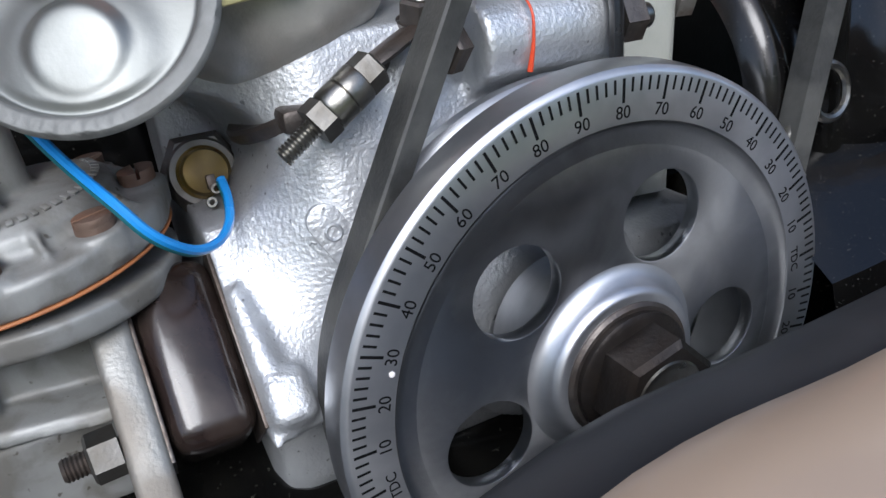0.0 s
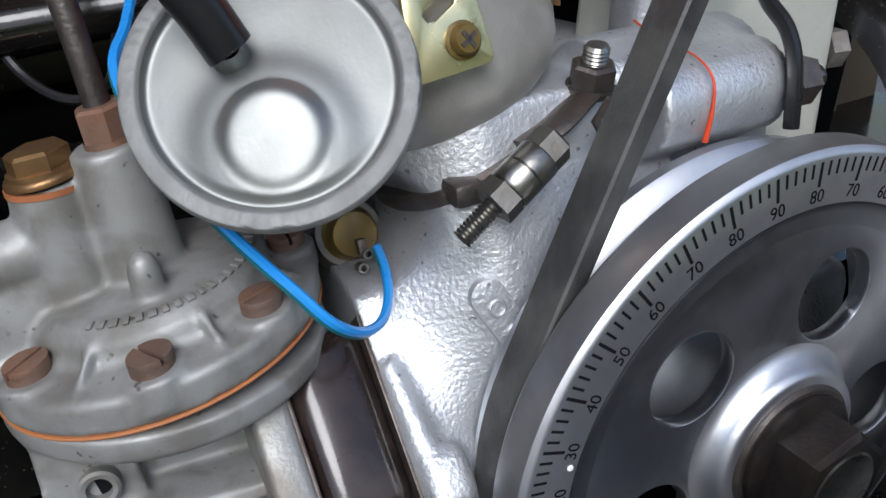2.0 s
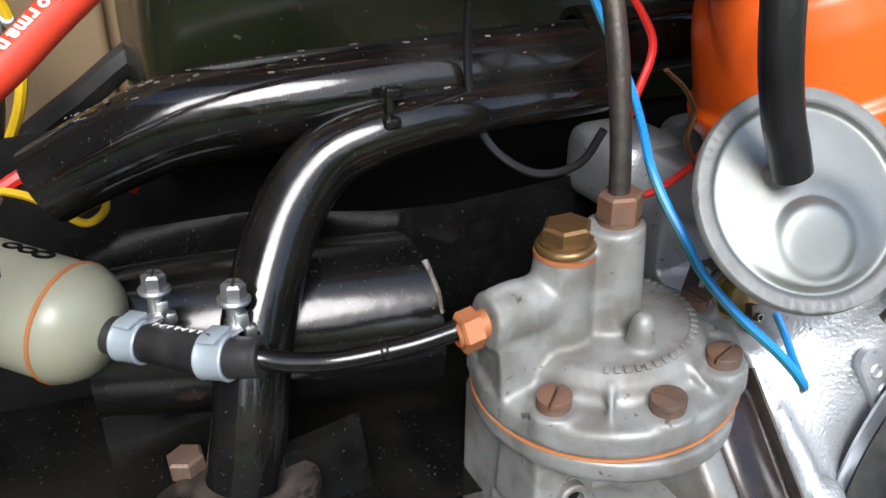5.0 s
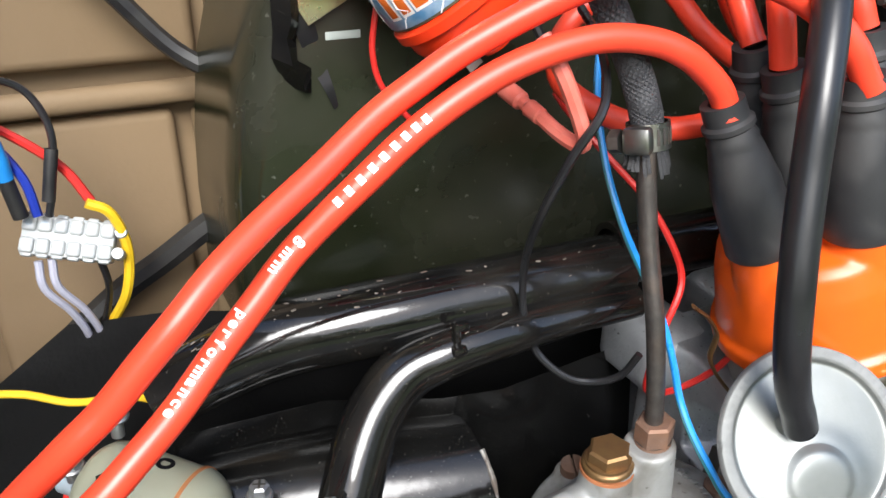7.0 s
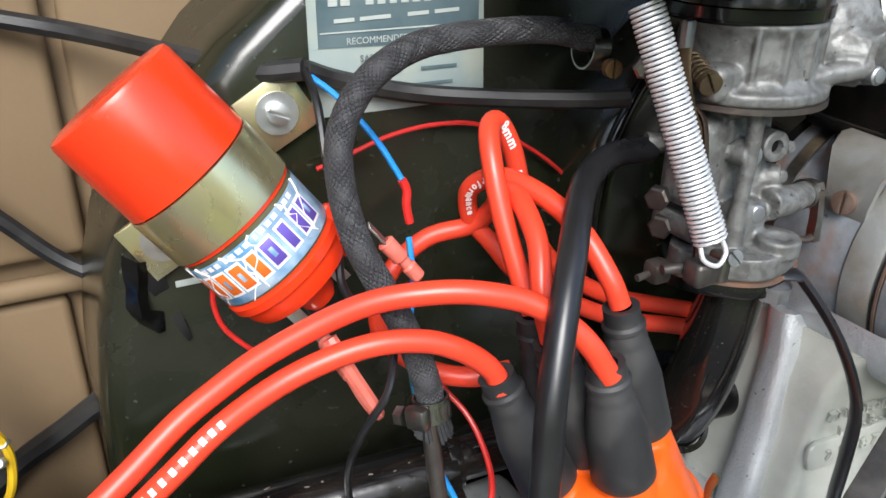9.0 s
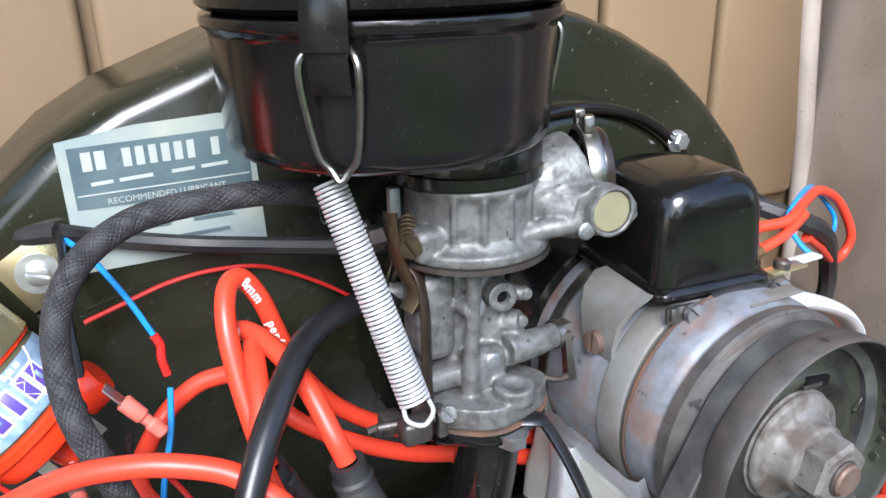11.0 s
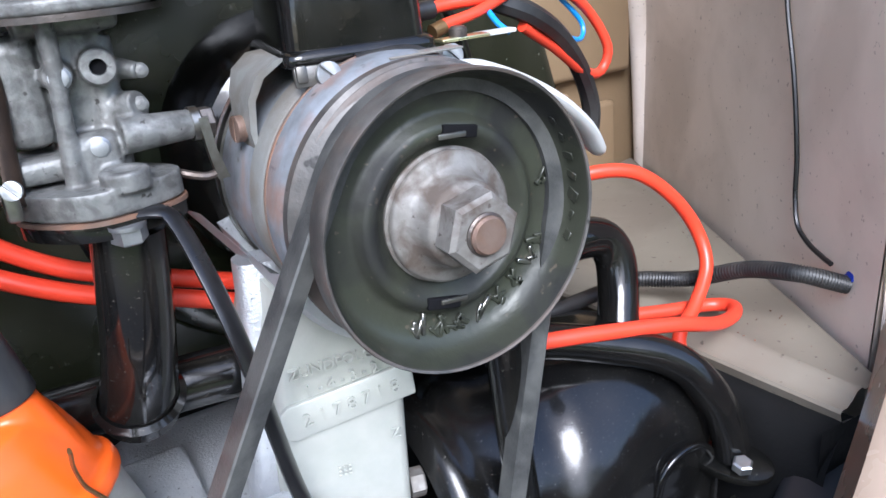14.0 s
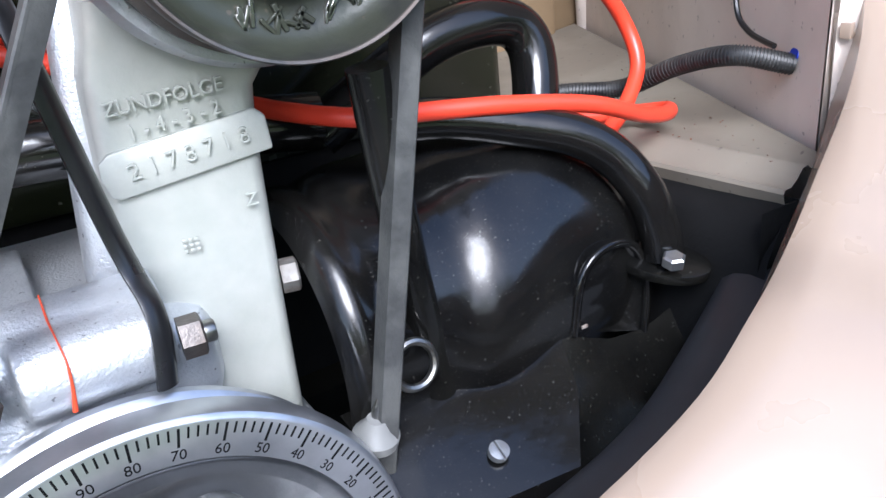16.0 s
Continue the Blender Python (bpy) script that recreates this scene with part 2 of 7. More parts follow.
turned_finish(PULLEY, 0.6)
turned_finish(PULLEY_WEB, 0.75)
ZINC = mat("zinc_plate", (0.8, 0.82, 0.82), 0.36, 1.0, (0.55, 0.57, 0.56), 160, 0.5, 0.08, 900, (0.35, 0.34, 0.3), 40, 0.25)
CANISTER_RIM = mat("mottled_galvanised_rim", (0.2, 0.205, 0.2), 0.58, 0.5, (0.14, 0.145, 0.14), 240, 0.7, 0.25, 700, (0.27, 0.27, 0.26), 60, 0.4)
CLAMP_ZINC = mat("dull_bright_zinc", (0.36, 0.37, 0.38), 0.46, 0.9, (0.27, 0.275, 0.28), 240, 0.6, 0.2, 900, (0.24, 0.24, 0.23), 80, 0.3)
CANISTER = mat("dull_zinc_plate", (0.27, 0.28, 0.27), 0.5, 0.9, (0.21, 0.22, 0.21), 110, 0.5, 0.06, 900, (0.3, 0.3, 0.27), 30, 0.3)
STEEL = mat("bright_steel", (0.34, 0.335, 0.31), 0.3, 1.0, (0.2, 0.185, 0.16), 300, 0.5, 0.1, 1200, (0.1, 0.08, 0.06), 60, 0.3)
# DARK_STEEL also colours the core that imitates shade inside the return spring
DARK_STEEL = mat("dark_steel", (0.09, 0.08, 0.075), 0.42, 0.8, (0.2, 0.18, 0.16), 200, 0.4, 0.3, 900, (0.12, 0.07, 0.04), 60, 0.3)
RUST = mat("rusty_steel", (0.15, 0.095, 0.07), 0.55, 0.5, (0.22, 0.165, 0.135), 160, 0.6, 0.35, 900, (0.3, 0.13, 0.06), 45, 0.4)
BRASS = mat("aged_brass", (0.24, 0.145, 0.06), 0.42, 0.8, (0.17, 0.09, 0.05), 180, 0.6, 0.15, 900)
COPPER = mat("orange_copper", (0.4, 0.15, 0.06), 0.5, 0.2, (0.3, 0.1, 0.045), 200, 0.5, 0.1, 900)
YELLOW_BRASS = mat("greasy_brass_switch", (0.2, 0.135, 0.03), 0.34, 0.4, (0.11, 0.07, 0.02), 90, 0.7, 0.08, 900, (0.05, 0.035, 0.02), 60, 0.4)
GOLD_ZINC = mat("yellow_passivated_steel", (0.74, 0.66, 0.36), 0.26, 0.9, (0.66, 0.64, 0.42), 70, 0.6, 0.05, 900, (0.35, 0.28, 0.2), 30, 0.3)
BLACK_GLOSS = mat("black_gloss_paint", (0.004, 0.004, 0.004), 0.12, 0.0, (0.008, 0.0075, 0.007), 60, 0.6, 0.2, 48, (0.014, 0.0125, 0.01), 30, 0.3, 0.05, 0.0, (0.2, 0.18, 0.15), 1100, 0.14, depth=0.0015)
BLACK_ENAMEL = mat("black_pipe_enamel", (0.004, 0.004, 0.004), 0.09, 0.0, (0.008, 0.0075, 0.007), 60, 0.6, 0.12, 90, (0.016, 0.014, 0.011), 30, 0.4, 0.05, 0.0, (0.2, 0.18, 0.15), 900, 0.3, depth=0.001)
TIN = mat("black_tin_paint", (0.003, 0.003, 0.003), 0.15, 0.0, (0.006, 0.006, 0.006), 40, 0.6, 0.22, 26, (0.012, 0.011, 0.009), 22, 0.3, 0.06, 0.0, (0.13, 0.125, 0.11), 1100, 0.5, depth=0.003)
BLACK_SATIN = mat("black_satin_paint", (0.003, 0.003, 0.003), 0.13, 0.0, (0.009, 0.009, 0.008), 50, 0.6, 0.12, 160, (0.016, 0.015, 0.012), 18, 0.4, 0.06, 0.0, (0.16, 0.16, 0.13), 700, 0.25)
BAKELITE = mat("dark_bakelite", (0.012, 0.008, 0.007), 0.16, 0.0, (0.045, 0.03, 0.026), 90, 0.5, 0.03, 500, (0.06, 0.05, 0.04), 40, 0.3)
RUBBER = mat("black_rubber", (0.011, 0.011, 0.012), 0.42, 0.0, (0.028, 0.028, 0.028), 120, 0.5, 0.12, 700, (0.06, 0.058, 0.052), 40, 0.3)
RUBBER_SOFT = mat("smooth_black_rubber", (0.009, 0.009, 0.01), 0.3, 0.0, (0.022, 0.022, 0.023), 80, 0.4, 0.05, 600)
SPRING = mat("white_zinc_spring", (0.8, 0.81, 0.82), 0.42, 0.6, (0.6, 0.61, 0.62), 200, 0.4)
OLD_BRASS = mat("dirty_dark_brass", (0.12, 0.088, 0.05), 0.42, 0.7, (0.07, 0.05, 0.03), 120, 0.6, 0.15, 700)
BOOT = mat("grey_black_boot_rubber", (0.017, 0.017, 0.018), 0.5, 0.0, (0.026, 0.026, 0.027), 90, 0.5, 0.1, 700, (0.09, 0.085, 0.08), 50, 0.25)
BELT = mat("worn_belt_rubber", (0.03, 0.031, 0.03), 0.5, 0.0, (0.055, 0.055, 0.054), 300, 0.6, 0.3, 900, (0.11, 0.11, 0.1), 60, 0.4)
ORANGE = mat("orange_cap_plastic", (0.74, 0.1, 0.006), 0.32, 0.0, (0.66, 0.085, 0.006), 60, 0.4, 0.04, 500)
RED_LEAD = mat("orange_red_silicone", (0.74, 0.055, 0.022), 0.34, 0.0, (0.66, 0.045, 0.02), 50, 0.4, 0.03, 600, (0.5, 0.04, 0.02), 25, 0.25)
RED_CAP = mat("coil_red_plastic", (0.74, 0.04, 0.008), 0.26, 0.0, (0.66, 0.032, 0.008), 40, 0.3, 0.03, 500)
RED_WIRE = mat("red_wire", (0.6, 0.025, 0.02), 0.35, 0.0, None, 100, 0.3)
PINK = mat("faded_red_plastic", (0.66, 0.14, 0.1), 0.35, 0.0, (0.7, 0.25, 0.2), 150, 0.4)
BLUE_WIRE = mat("blue_wire", (0.02, 0.22, 0.62), 0.3, 0.0, (0.03, 0.3, 0.66), 100, 0.4)
DARK_BLUE = mat("dark_blue_wire", (0.01, 0.03, 0.3), 0.35, 0.0, None, 100, 0.3)
GREEN_STRIPE = mat("green_tracer", (0.01, 0.1, 0.12), 0.4)
YELLOW_WIRE = mat("yellow_wire", (0.78, 0.5, 0.02), 0.35, 0.0, None, 100, 0.3)
LILAC_WIRE = mat("pale_grey_wire", (0.42, 0.42, 0.5), 0.4, 0.0, None, 100, 0.3)
WHITE_PLASTIC = mat("white_nylon", (0.52, 0.53, 0.52), 0.35, 0.0, (0.7, 0.7, 0.68), 60, 0.4, 0.05, 400)
WHITE_PRINT = mat("white_print", (0.85, 0.82, 0.8), 0.5, 0.0, (0.75, 0.6, 0.55), 300, 0.3)
NYLON = mat("milky_terminal_nylon", (0.44, 0.46, 0.46), 0.35, 0.0, (0.36, 0.38, 0.38), 120, 0.5, 0.05, 400)
NYLON.node_tree.nodes["Principled BSDF"].inputs["Subsurface Weight"].default_value = 0.25
NYLON.node_tree.nodes["Principled BSDF"].inputs["Subsurface Radius"].default_value = (0.002, 0.002, 0.002)
# print black, also used as painted shade in bores, slots and gaps
BLACK_PRINT_AND_SHADE = mat("black_print_and_shade", (0.006, 0.006, 0.007), 0.9)
BLACK_PRINT_AND_SHADE.node_tree.nodes["Principled BSDF"].inputs["Specular IOR Level"].default_value = 0.1
NUT = mat("plated_nut_steel", (0.18, 0.175, 0.165), 0.48, 1.0, (0.15, 0.14, 0.12), 200, 0.6, 0.15, 900, (0.1, 0.085, 0.06), 60, 0.35)
HOUSING = mat("dusty_black_housing_paint", (0.0095, 0.0115, 0.0055), 0.17, 0.0, (0.0175, 0.0195, 0.0105), 30, 0.6, 0.12, 140, (0.034, 0.033, 0.025), 14, 0.4, 0.07, 0.0, (0.2, 0.2, 0.17), 240, 0.3)
FILTER = mat("milky_filter_plastic", (0.3, 0.31, 0.235), 0.32, 0.0, (0.22, 0.2, 0.13), 22, 0.7, 0.04, 300)
BEIGE = mat("beige_body_paint", (0.3, 0.23, 0.175), 0.28, 0.0, (0.285, 0.217, 0.165), 20, 0.3, 0.03, 120, (0.315, 0.245, 0.19), 9, 0.15, 0.05, 0.3)
BEIGE_DULL = mat("dusty_beige_inner_wing", (0.63, 0.55, 0.48), 0.42, 0.0, (0.51, 0.44, 0.375), 14, 0.5, 0.08, 160, (0.3, 0.25, 0.2), 11, 0.35, dots=(0.1, 0.08, 0.06), dscale=260, damount=0.5)
# wing paint with dirt, also darkened to offset sky light on the ledge
LEDGE = mat("dirty_dimmed_beige_ledge", (0.195, 0.172, 0.135), 0.6, 0.0, (0.155, 0.134, 0.105), 18, 0.6, 0.1, 160, (0.15, 0.12, 0.09), 13, 0.5, dots=(0.05, 0.04, 0.03), dscale=200, damount=0.8)
CARD = mat("brown_fibreboard", (0.235, 0.162, 0.09), 0.7, 0.0, (0.19, 0.13, 0.07), 12, 0.5, 0.2, 300, (0.2, 0.135, 0.07), 8, 0.3)
SEAL = mat("grey_black_seal", (0.02, 0.021, 0.024), 0.5, 0.0, (0.03, 0.031, 0.035), 60, 0.5, 0.08, 500)
FOAM = mat("black_bay_seal", (0.004, 0.004, 0.004), 0.7, 0.0, (0.007, 0.007, 0.007), 80, 0.5, 0.4, 400)
FOAM.node_tree.nodes["Principled BSDF"].inputs["Specular IOR Level"].default_value = 0.15
BLACK_SATIN.node_tree.nodes["Principled BSDF"].inputs["Specular IOR Level"].default_value = 0.3
GEN_PAINT = mat("generator_paint", (0.2, 0.215, 0.235), 0.5, 0.2, (0.11, 0.115, 0.12), 110, 0.9, 0.4, 420, (0.2, 0.1, 0.06), 48, 0.6, dots=(0.05, 0.045, 0.04), dscale=170, damount=0.75)
GEN_DISH = mat("olive_black_dish", (0.036, 0.039, 0.027), 0.4, 0.15, (0.026, 0.027, 0.02), 50, 0.8, 0.4, 260, (0.01, 0.01, 0.01), 30, 0.9, 0.12, 0.0, (0.13, 0.1, 0.075), 240, 0.5)
GEN_RIM = mat("rusted_pulley_rim", (0.06, 0.057, 0.053), 0.5, 0.35, (0.135, 0.125, 0.115), 90, 0.8, 0.35, 500, (0.12, 0.08, 0.06), 50, 0.4, dots=(0.012, 0.011, 0.01), dscale=150, damount=0.85)
GREY_RUST = mat("grey_brown_rusted_steel", (0.15, 0.14, 0.125), 0.55, 0.35, (0.24, 0.23, 0.215), 150, 0.8, 0.35, 500, (0.075, 0.052, 0.038), 90, 0.8, dots=(0.05, 0.035, 0.028), dscale=330, damount=0.8)
LABEL_PAPER = mat("faded_label", (0.33, 0.38, 0.36), 0.3, 0.0, (0.22, 0.3, 0.31), 30, 0.6, 0.05, 300, (0.55, 0.52, 0.36), 18, 0.45)
LABEL_TEAL = mat("label_teal", (0.075, 0.115, 0.13), 0.3, 0.0, (0.14, 0.19, 0.2), 45, 0.8)
LABEL_PALE = mat("label_pale", (0.38, 0.42, 0.4), 0.35, 0.0, (0.5, 0.55, 0.5), 80, 0.5)
COIL_BLUE = mat("coil_label_blue", (0.09, 0.24, 0.42), 0.28, 0.0, (0.6, 0.72, 0.8), 80, 0.8, 0.0, 300, (0.02, 0.05, 0.12), 45, 0.5)
COIL_DARK = mat("coil_label_dark", (0.06, 0.055, 0.03), 0.3, 0.0, (0.16, 0.15, 0.08), 40, 0.6)
PURPLE_PRINT = mat("purple_print", (0.12, 0.08, 0.4), 0.4)
ORANGE_PRINT = mat("orange_print", (0.78, 0.16, 0.02), 0.4)
RED_PAINT = mat("red_sealant", (0.6, 0.06, 0.015), 0.45, 0.0, (0.5, 0.06, 0.02), 400, 0.5, 0.3, 900)
GASKET = mat("brown_orange_gasket", (0.4, 0.15, 0.05), 0.6, 0.0, (0.3, 0.12, 0.05), 200, 0.5)
CLIP_BAND = mat("grey_hose_band", (0.3, 0.35, 0.39), 0.4, 0.2, (0.38, 0.45, 0.5), 150, 0.4)
BRAID = mat("braided_cotton", (0.02, 0.02, 0.022), 0.62, 0.0, (0.04, 0.04, 0.042), 900, 0.7, 0.6, 1400)
PAVING = mat("grey_gravel_paving", (0.085, 0.083, 0.08), 0.9, 0.0, (0.05, 0.05, 0.05), 60, 0.7, 0.3, 90)
GROUND = mat("grass_ground", (0.14, 0.175, 0.06), 0.9, 0.0, (0.08, 0.12, 0.03), 3, 0.6)
HEDGE = mat("hedge_leaves", (0.1, 0.15, 0.035), 0.5, 0.0, (0.05, 0.08, 0.015), 4, 0.8)
HEDGE.node_tree.nodes["Principled BSDF"].inputs["Transmission Weight"].default_value = 0.0
_tr = HEDGE.node_tree.nodes.new("ShaderNodeBsdfTranslucent")
_tr.inputs[0].default_value = (0.17, 0.22, 0.055, 1)
_mx = HEDGE.node_tree.nodes.new("ShaderNodeMixShader")
_mx.inputs[0].default_value = 0.5
HEDGE.node_tree.links.new(HEDGE.node_tree.nodes["Principled BSDF"].outputs[0], _mx.inputs[1])
HEDGE.node_tree.links.new(_tr.outputs[0], _mx.inputs[2])
HEDGE.node_tree.links.new(_mx.outputs[0], HEDGE.node_tree.nodes["Material Output"].inputs[0])

# ---- structure ----
def quad_wall(name, corners, thick, material, label, cat="panel"):
    """A slab from four corners in mm, thick mm towards its back."""
    c = [V(*q) for q in corners]
    n = (c[1] - c[0]).cross(c[3] - c[0]).normalized() * (thick / 1000)
    bm = bmesh.new()
    a = [bm.verts.new(q) for q in c]
    b = [bm.verts.new(q - n) for q in c]
    bm.faces.new(a)
    bm.faces.new(b[::-1])
    for k in range(4):
        q = (k + 1) % 4
        bm.faces.new((a[q], a[k], b[k], b[q]))
    bmesh.ops.recalc_face_normals(bm, faces=bm.faces)
    return solo(name, bm, material, label, cat, kind="structure")


solo("ground", rbox((0, 0, -430), (60000, 60000, 20), 0), GROUND, "green and brown grassy ground under the car", "ground", kind="structure")
solo("pavement", rbox((0, 900, -422), (9000, 4600, 8), 2), PAVING, "grey gravelled paving under the car", "pavement", kind="structure")


def hedge():
    """Trees and shrubs that stand behind the camera, as loose leaves."""
    rnd = random.Random(7)
    bm = bmesh.new()
    while len(bm.faces) < 5200:
        x, y = rnd.uniform(-9, 9), rnd.uniform(-8.5, -6.2)
        z = -0.42 + 3.9 * rnd.random() ** 1.25
        if z > 2.3 + 0.7 * math.sin(x * 1.3) + 0.5 * math.sin(x * 3.1 + 1):
            continue
        m = Matrix.Translation((x, y, z)) @ Euler((rnd.uniform(-1.2, 1.2), rnd.uniform(-1, 1), rnd.uniform(-1.6, 1.6))).to_matrix().to_4x4()
        w, h = rnd.uniform(0.1, 0.2), rnd.uniform(0.08, 0.16)
        bm.faces.new([bm.verts.new(m @ Vector(q)) for q in ((-w, 0, 0), (0, 0, -h), (w, 0, 0), (0, 0.04, h))])
    return bm


solo("backdrop", hedge(), HEDGE, "green leafy hedge behind the camera", "hedge", kind="structure")

# fibreboard lining of the engine bay, pressed in panels
lining = thing("wall_back", (-100, 330, -200), "brown pressed fibreboard lining of the engine bay", "wall", kind="structure")
part("sheet", rbox((-140, 345, 250), (1300, 14, 1100), 1), CARD, lining)
_x = -820
for w in (150, 150, 150, 112, 118, 108, 126, 118, 120, 120):
    part("panel", rbox((_x + w / 2, 333, 20), (w - 9, 12, 300), 5, seg=3), CARD, lining)
    part("panel", rbox((_x + w / 2 + 14, 331, 395), (w - 7, 16, 400), 6, seg=3), CARD, lining)
    _x += w
part("rail", rbox((-200, 326, 180), (1180, 12, 12), 5, seg=3), CARD, lining)

# inner wing, floor ledge and pillar
wing = thing("wall_right", (380, 150, 60), "dusty beige painted inner wing panel", "wall", kind="structure")
part("panel", strip([[(316 + 0.49 * y, y, z) for z in (92, 150, 220, 330, 460, 600)] for y in (-8, 40, 100, 180, 260, 340)]), BEIGE_DULL, wing)
part("ledge", strip([[(310 + 0.49 * y, y, 101 + 0.02 * y), (304 + 0.3 * y, y, 99), (292 + 0.0 * y, y, 97), (288 - 0.02 * y, y, 99.5), (284 - 0.06 * y, y, 99), (280 - 0.1 * y, y, 95), (276 - 0.1 * y, y, 92), (272 - 0.1 * y, y, 92), (271 - 0.1 * y, y, 90), (273 - 0.1 * y, y, 84)] for y in (-20, 20, 60, 110, 200, 335)]), LEDGE, wing, "dirty beige floor ledge, painted darker to offset sky light")
part("corner_post", strip([[(312, -9, z), ((312 + bx) / 2 + 6, (-9 + by) / 2 + 8, z), (bx, by, z), (bx + 8, by - 10, z)] for z, bx, by in ((60, 318, -24), (110, 322, -21), (156, 331, -8), (200, 360, 14), (270, 382, 28), (370, 400, 34), (520, 414, 36))]), BEIGE_DULL, wing)
part("end_plate", strip([[(258, -21, z), (285, -22, z), (312, -23, z), (334, -20, z)] for z in (20, 60, 80, 86)]), FOAM, wing, "black foam end piece")
part("outer_skin", rbox((341, 10, 250), (6, 46, 540), 1), BEIGE_DULL, wing)
part("bead", tube([(478, 322, 92), (470, 322, 220), (448, 322, 380), (430, 322, 600)], 9, 10), BEIGE_DULL, wing)
part("stay", strip([[(318 + k, 6 + k * 0.2, 92 + k * 0.3), (330 + k, 6 + k * 0.3, 160), (352 + k, 4, 260), (400 + k, 0, 420)] for k in (0, 14, 30)]), BEIGE_DULL, wing)
part("pillar", strip([[(310, -14, 70), (316, -10, 100), (322, -6, 150), (332, -2, 200), (350, 2, 270), (390, 6, 400)], [(318, -16, 70), (325, -14, 100), (330, -12, 150), (342, -8, 200), (362, -4, 270), (404, 0, 400)], [(330, -6, 70), (338, -4, 100), (344, -2, 150), (356, 2, 200), (376, 6, 270), (420, 10, 400)]]), BEIGE_DULL, wing)
for q in ((322.5, -10.5, 150), (296.5, 33, 91.0), (309, 1, 88.5)):
    part("square_hole", rbox(q, (3.5, 5, 7), 0.5), BEIGE, wing, "small square punched slot")

_rnd = random.Random(23)
_bits = []
for _k in range(34):
    _y = _rnd.uniform(-10, 190)
    _p = (_rnd.uniform(283, 300 + 0.45 * _y), _y, 98.6 + 0.02 * max(0, _y))
    _bits.append(rbox((0, 0, 0.4), (_rnd.uniform(0.5, 1.7), _rnd.uniform(0.4, 1.0), _rnd.uniform(0.4, 0.9)), 0.2, Matrix.Translation(V(*_p)) @ Matrix.Rotation(_rnd.uniform(0, 3), 4, "Z"), 1))
solo("grit", joined(*_bits), RUST, "brown grit and flakes lying on the floor ledge", "grit", kind="stuff")

# rear body edge round the opening
edge = thing("body_edge", (150, -90, 40), "glossy beige rear body panel round the engine opening", "body panel", kind="structure")
_rim = [(-260, -96, 30), (-140, -92, 36), (-62, -80, 46), (0, -80, 46), (70, -86, 60), (130, -90, 84), (166, -84, 100), (205, -68, 104), (234, -57, 116), (285, -36, 134), (326, -15, 156), (352, 4, 200), (372, 16, 270), (390, 22, 370), (402, 24, 500)]
_path = spline([V(*q) for q in _rim], 6)
_rows = []
for i, p in enumerate(_path):
    x, y, z = p * 1000
    _rows.append([(x + 6, y + 14, z - 30), (x + 1, y + 3, z - 8), (x, y, z), (x + 2, y - 4, z + 2), (x + 9, y - 14, z + 2), (x + 26, y - 40, z - 8), (x + 70, y - 90, z - 50), (x + 110, y - 130, z - 160)])
part("panel", strip(_rows), BEIGE, edge)
_seal = [(-260, -78, 4), (-140, -76, 12), (-57, -66, 26), (-4, -70, 31), (60, -70, 33), (120, -64, 32), (170, -54, 34), (215, -38, 40), (256, -22, 48), (290, -8, 56)]
part("seal", tube(_seal, 17, 14, squash=0.5), SEAL, edge, "grey black rubber sealing strip")

# open engine lid above
lid = thing("engine_lid", (0, 100, 700), "open beige engine lid above the engine", "engine lid", kind="structure")
part("skin", strip([[(x, 400 - 68 * k - 0.0002 * x * x, 600 + 74 * k + 18 * math.sin(k * 0.5) - 0.00016 * x * x) for x in range(-480, 481, 80)] for k in range(9)]), BEIGE, lid)

# close the bay: left wall and floor tin beneath
quad_wall("wall_left", [(-620, 340, -200), (-560, -120, -200), (-560, -120, 600), (-620, 340, 600)], 10, BEIGE_DULL, "beige painted inner wing")
solo("floor_tin", rbox((20, 160, -70), (1000, 460, 4), 1), BLACK_SATIN, "black engine bay tin under the engine", "floor", kind="structure")

# ---- crank pulley with degree scale ----
FRONT = along((0, 0, 0), (0, -1, 0))        # z of this frame looks out of the pulley; y is up, x to the left
SIDE = Matrix(((1, 0, 0, 0), (0, 0, -1, 0), (0, 1, 0, 0), (0, 0, 0, 1)))   # local x right, y up, z out


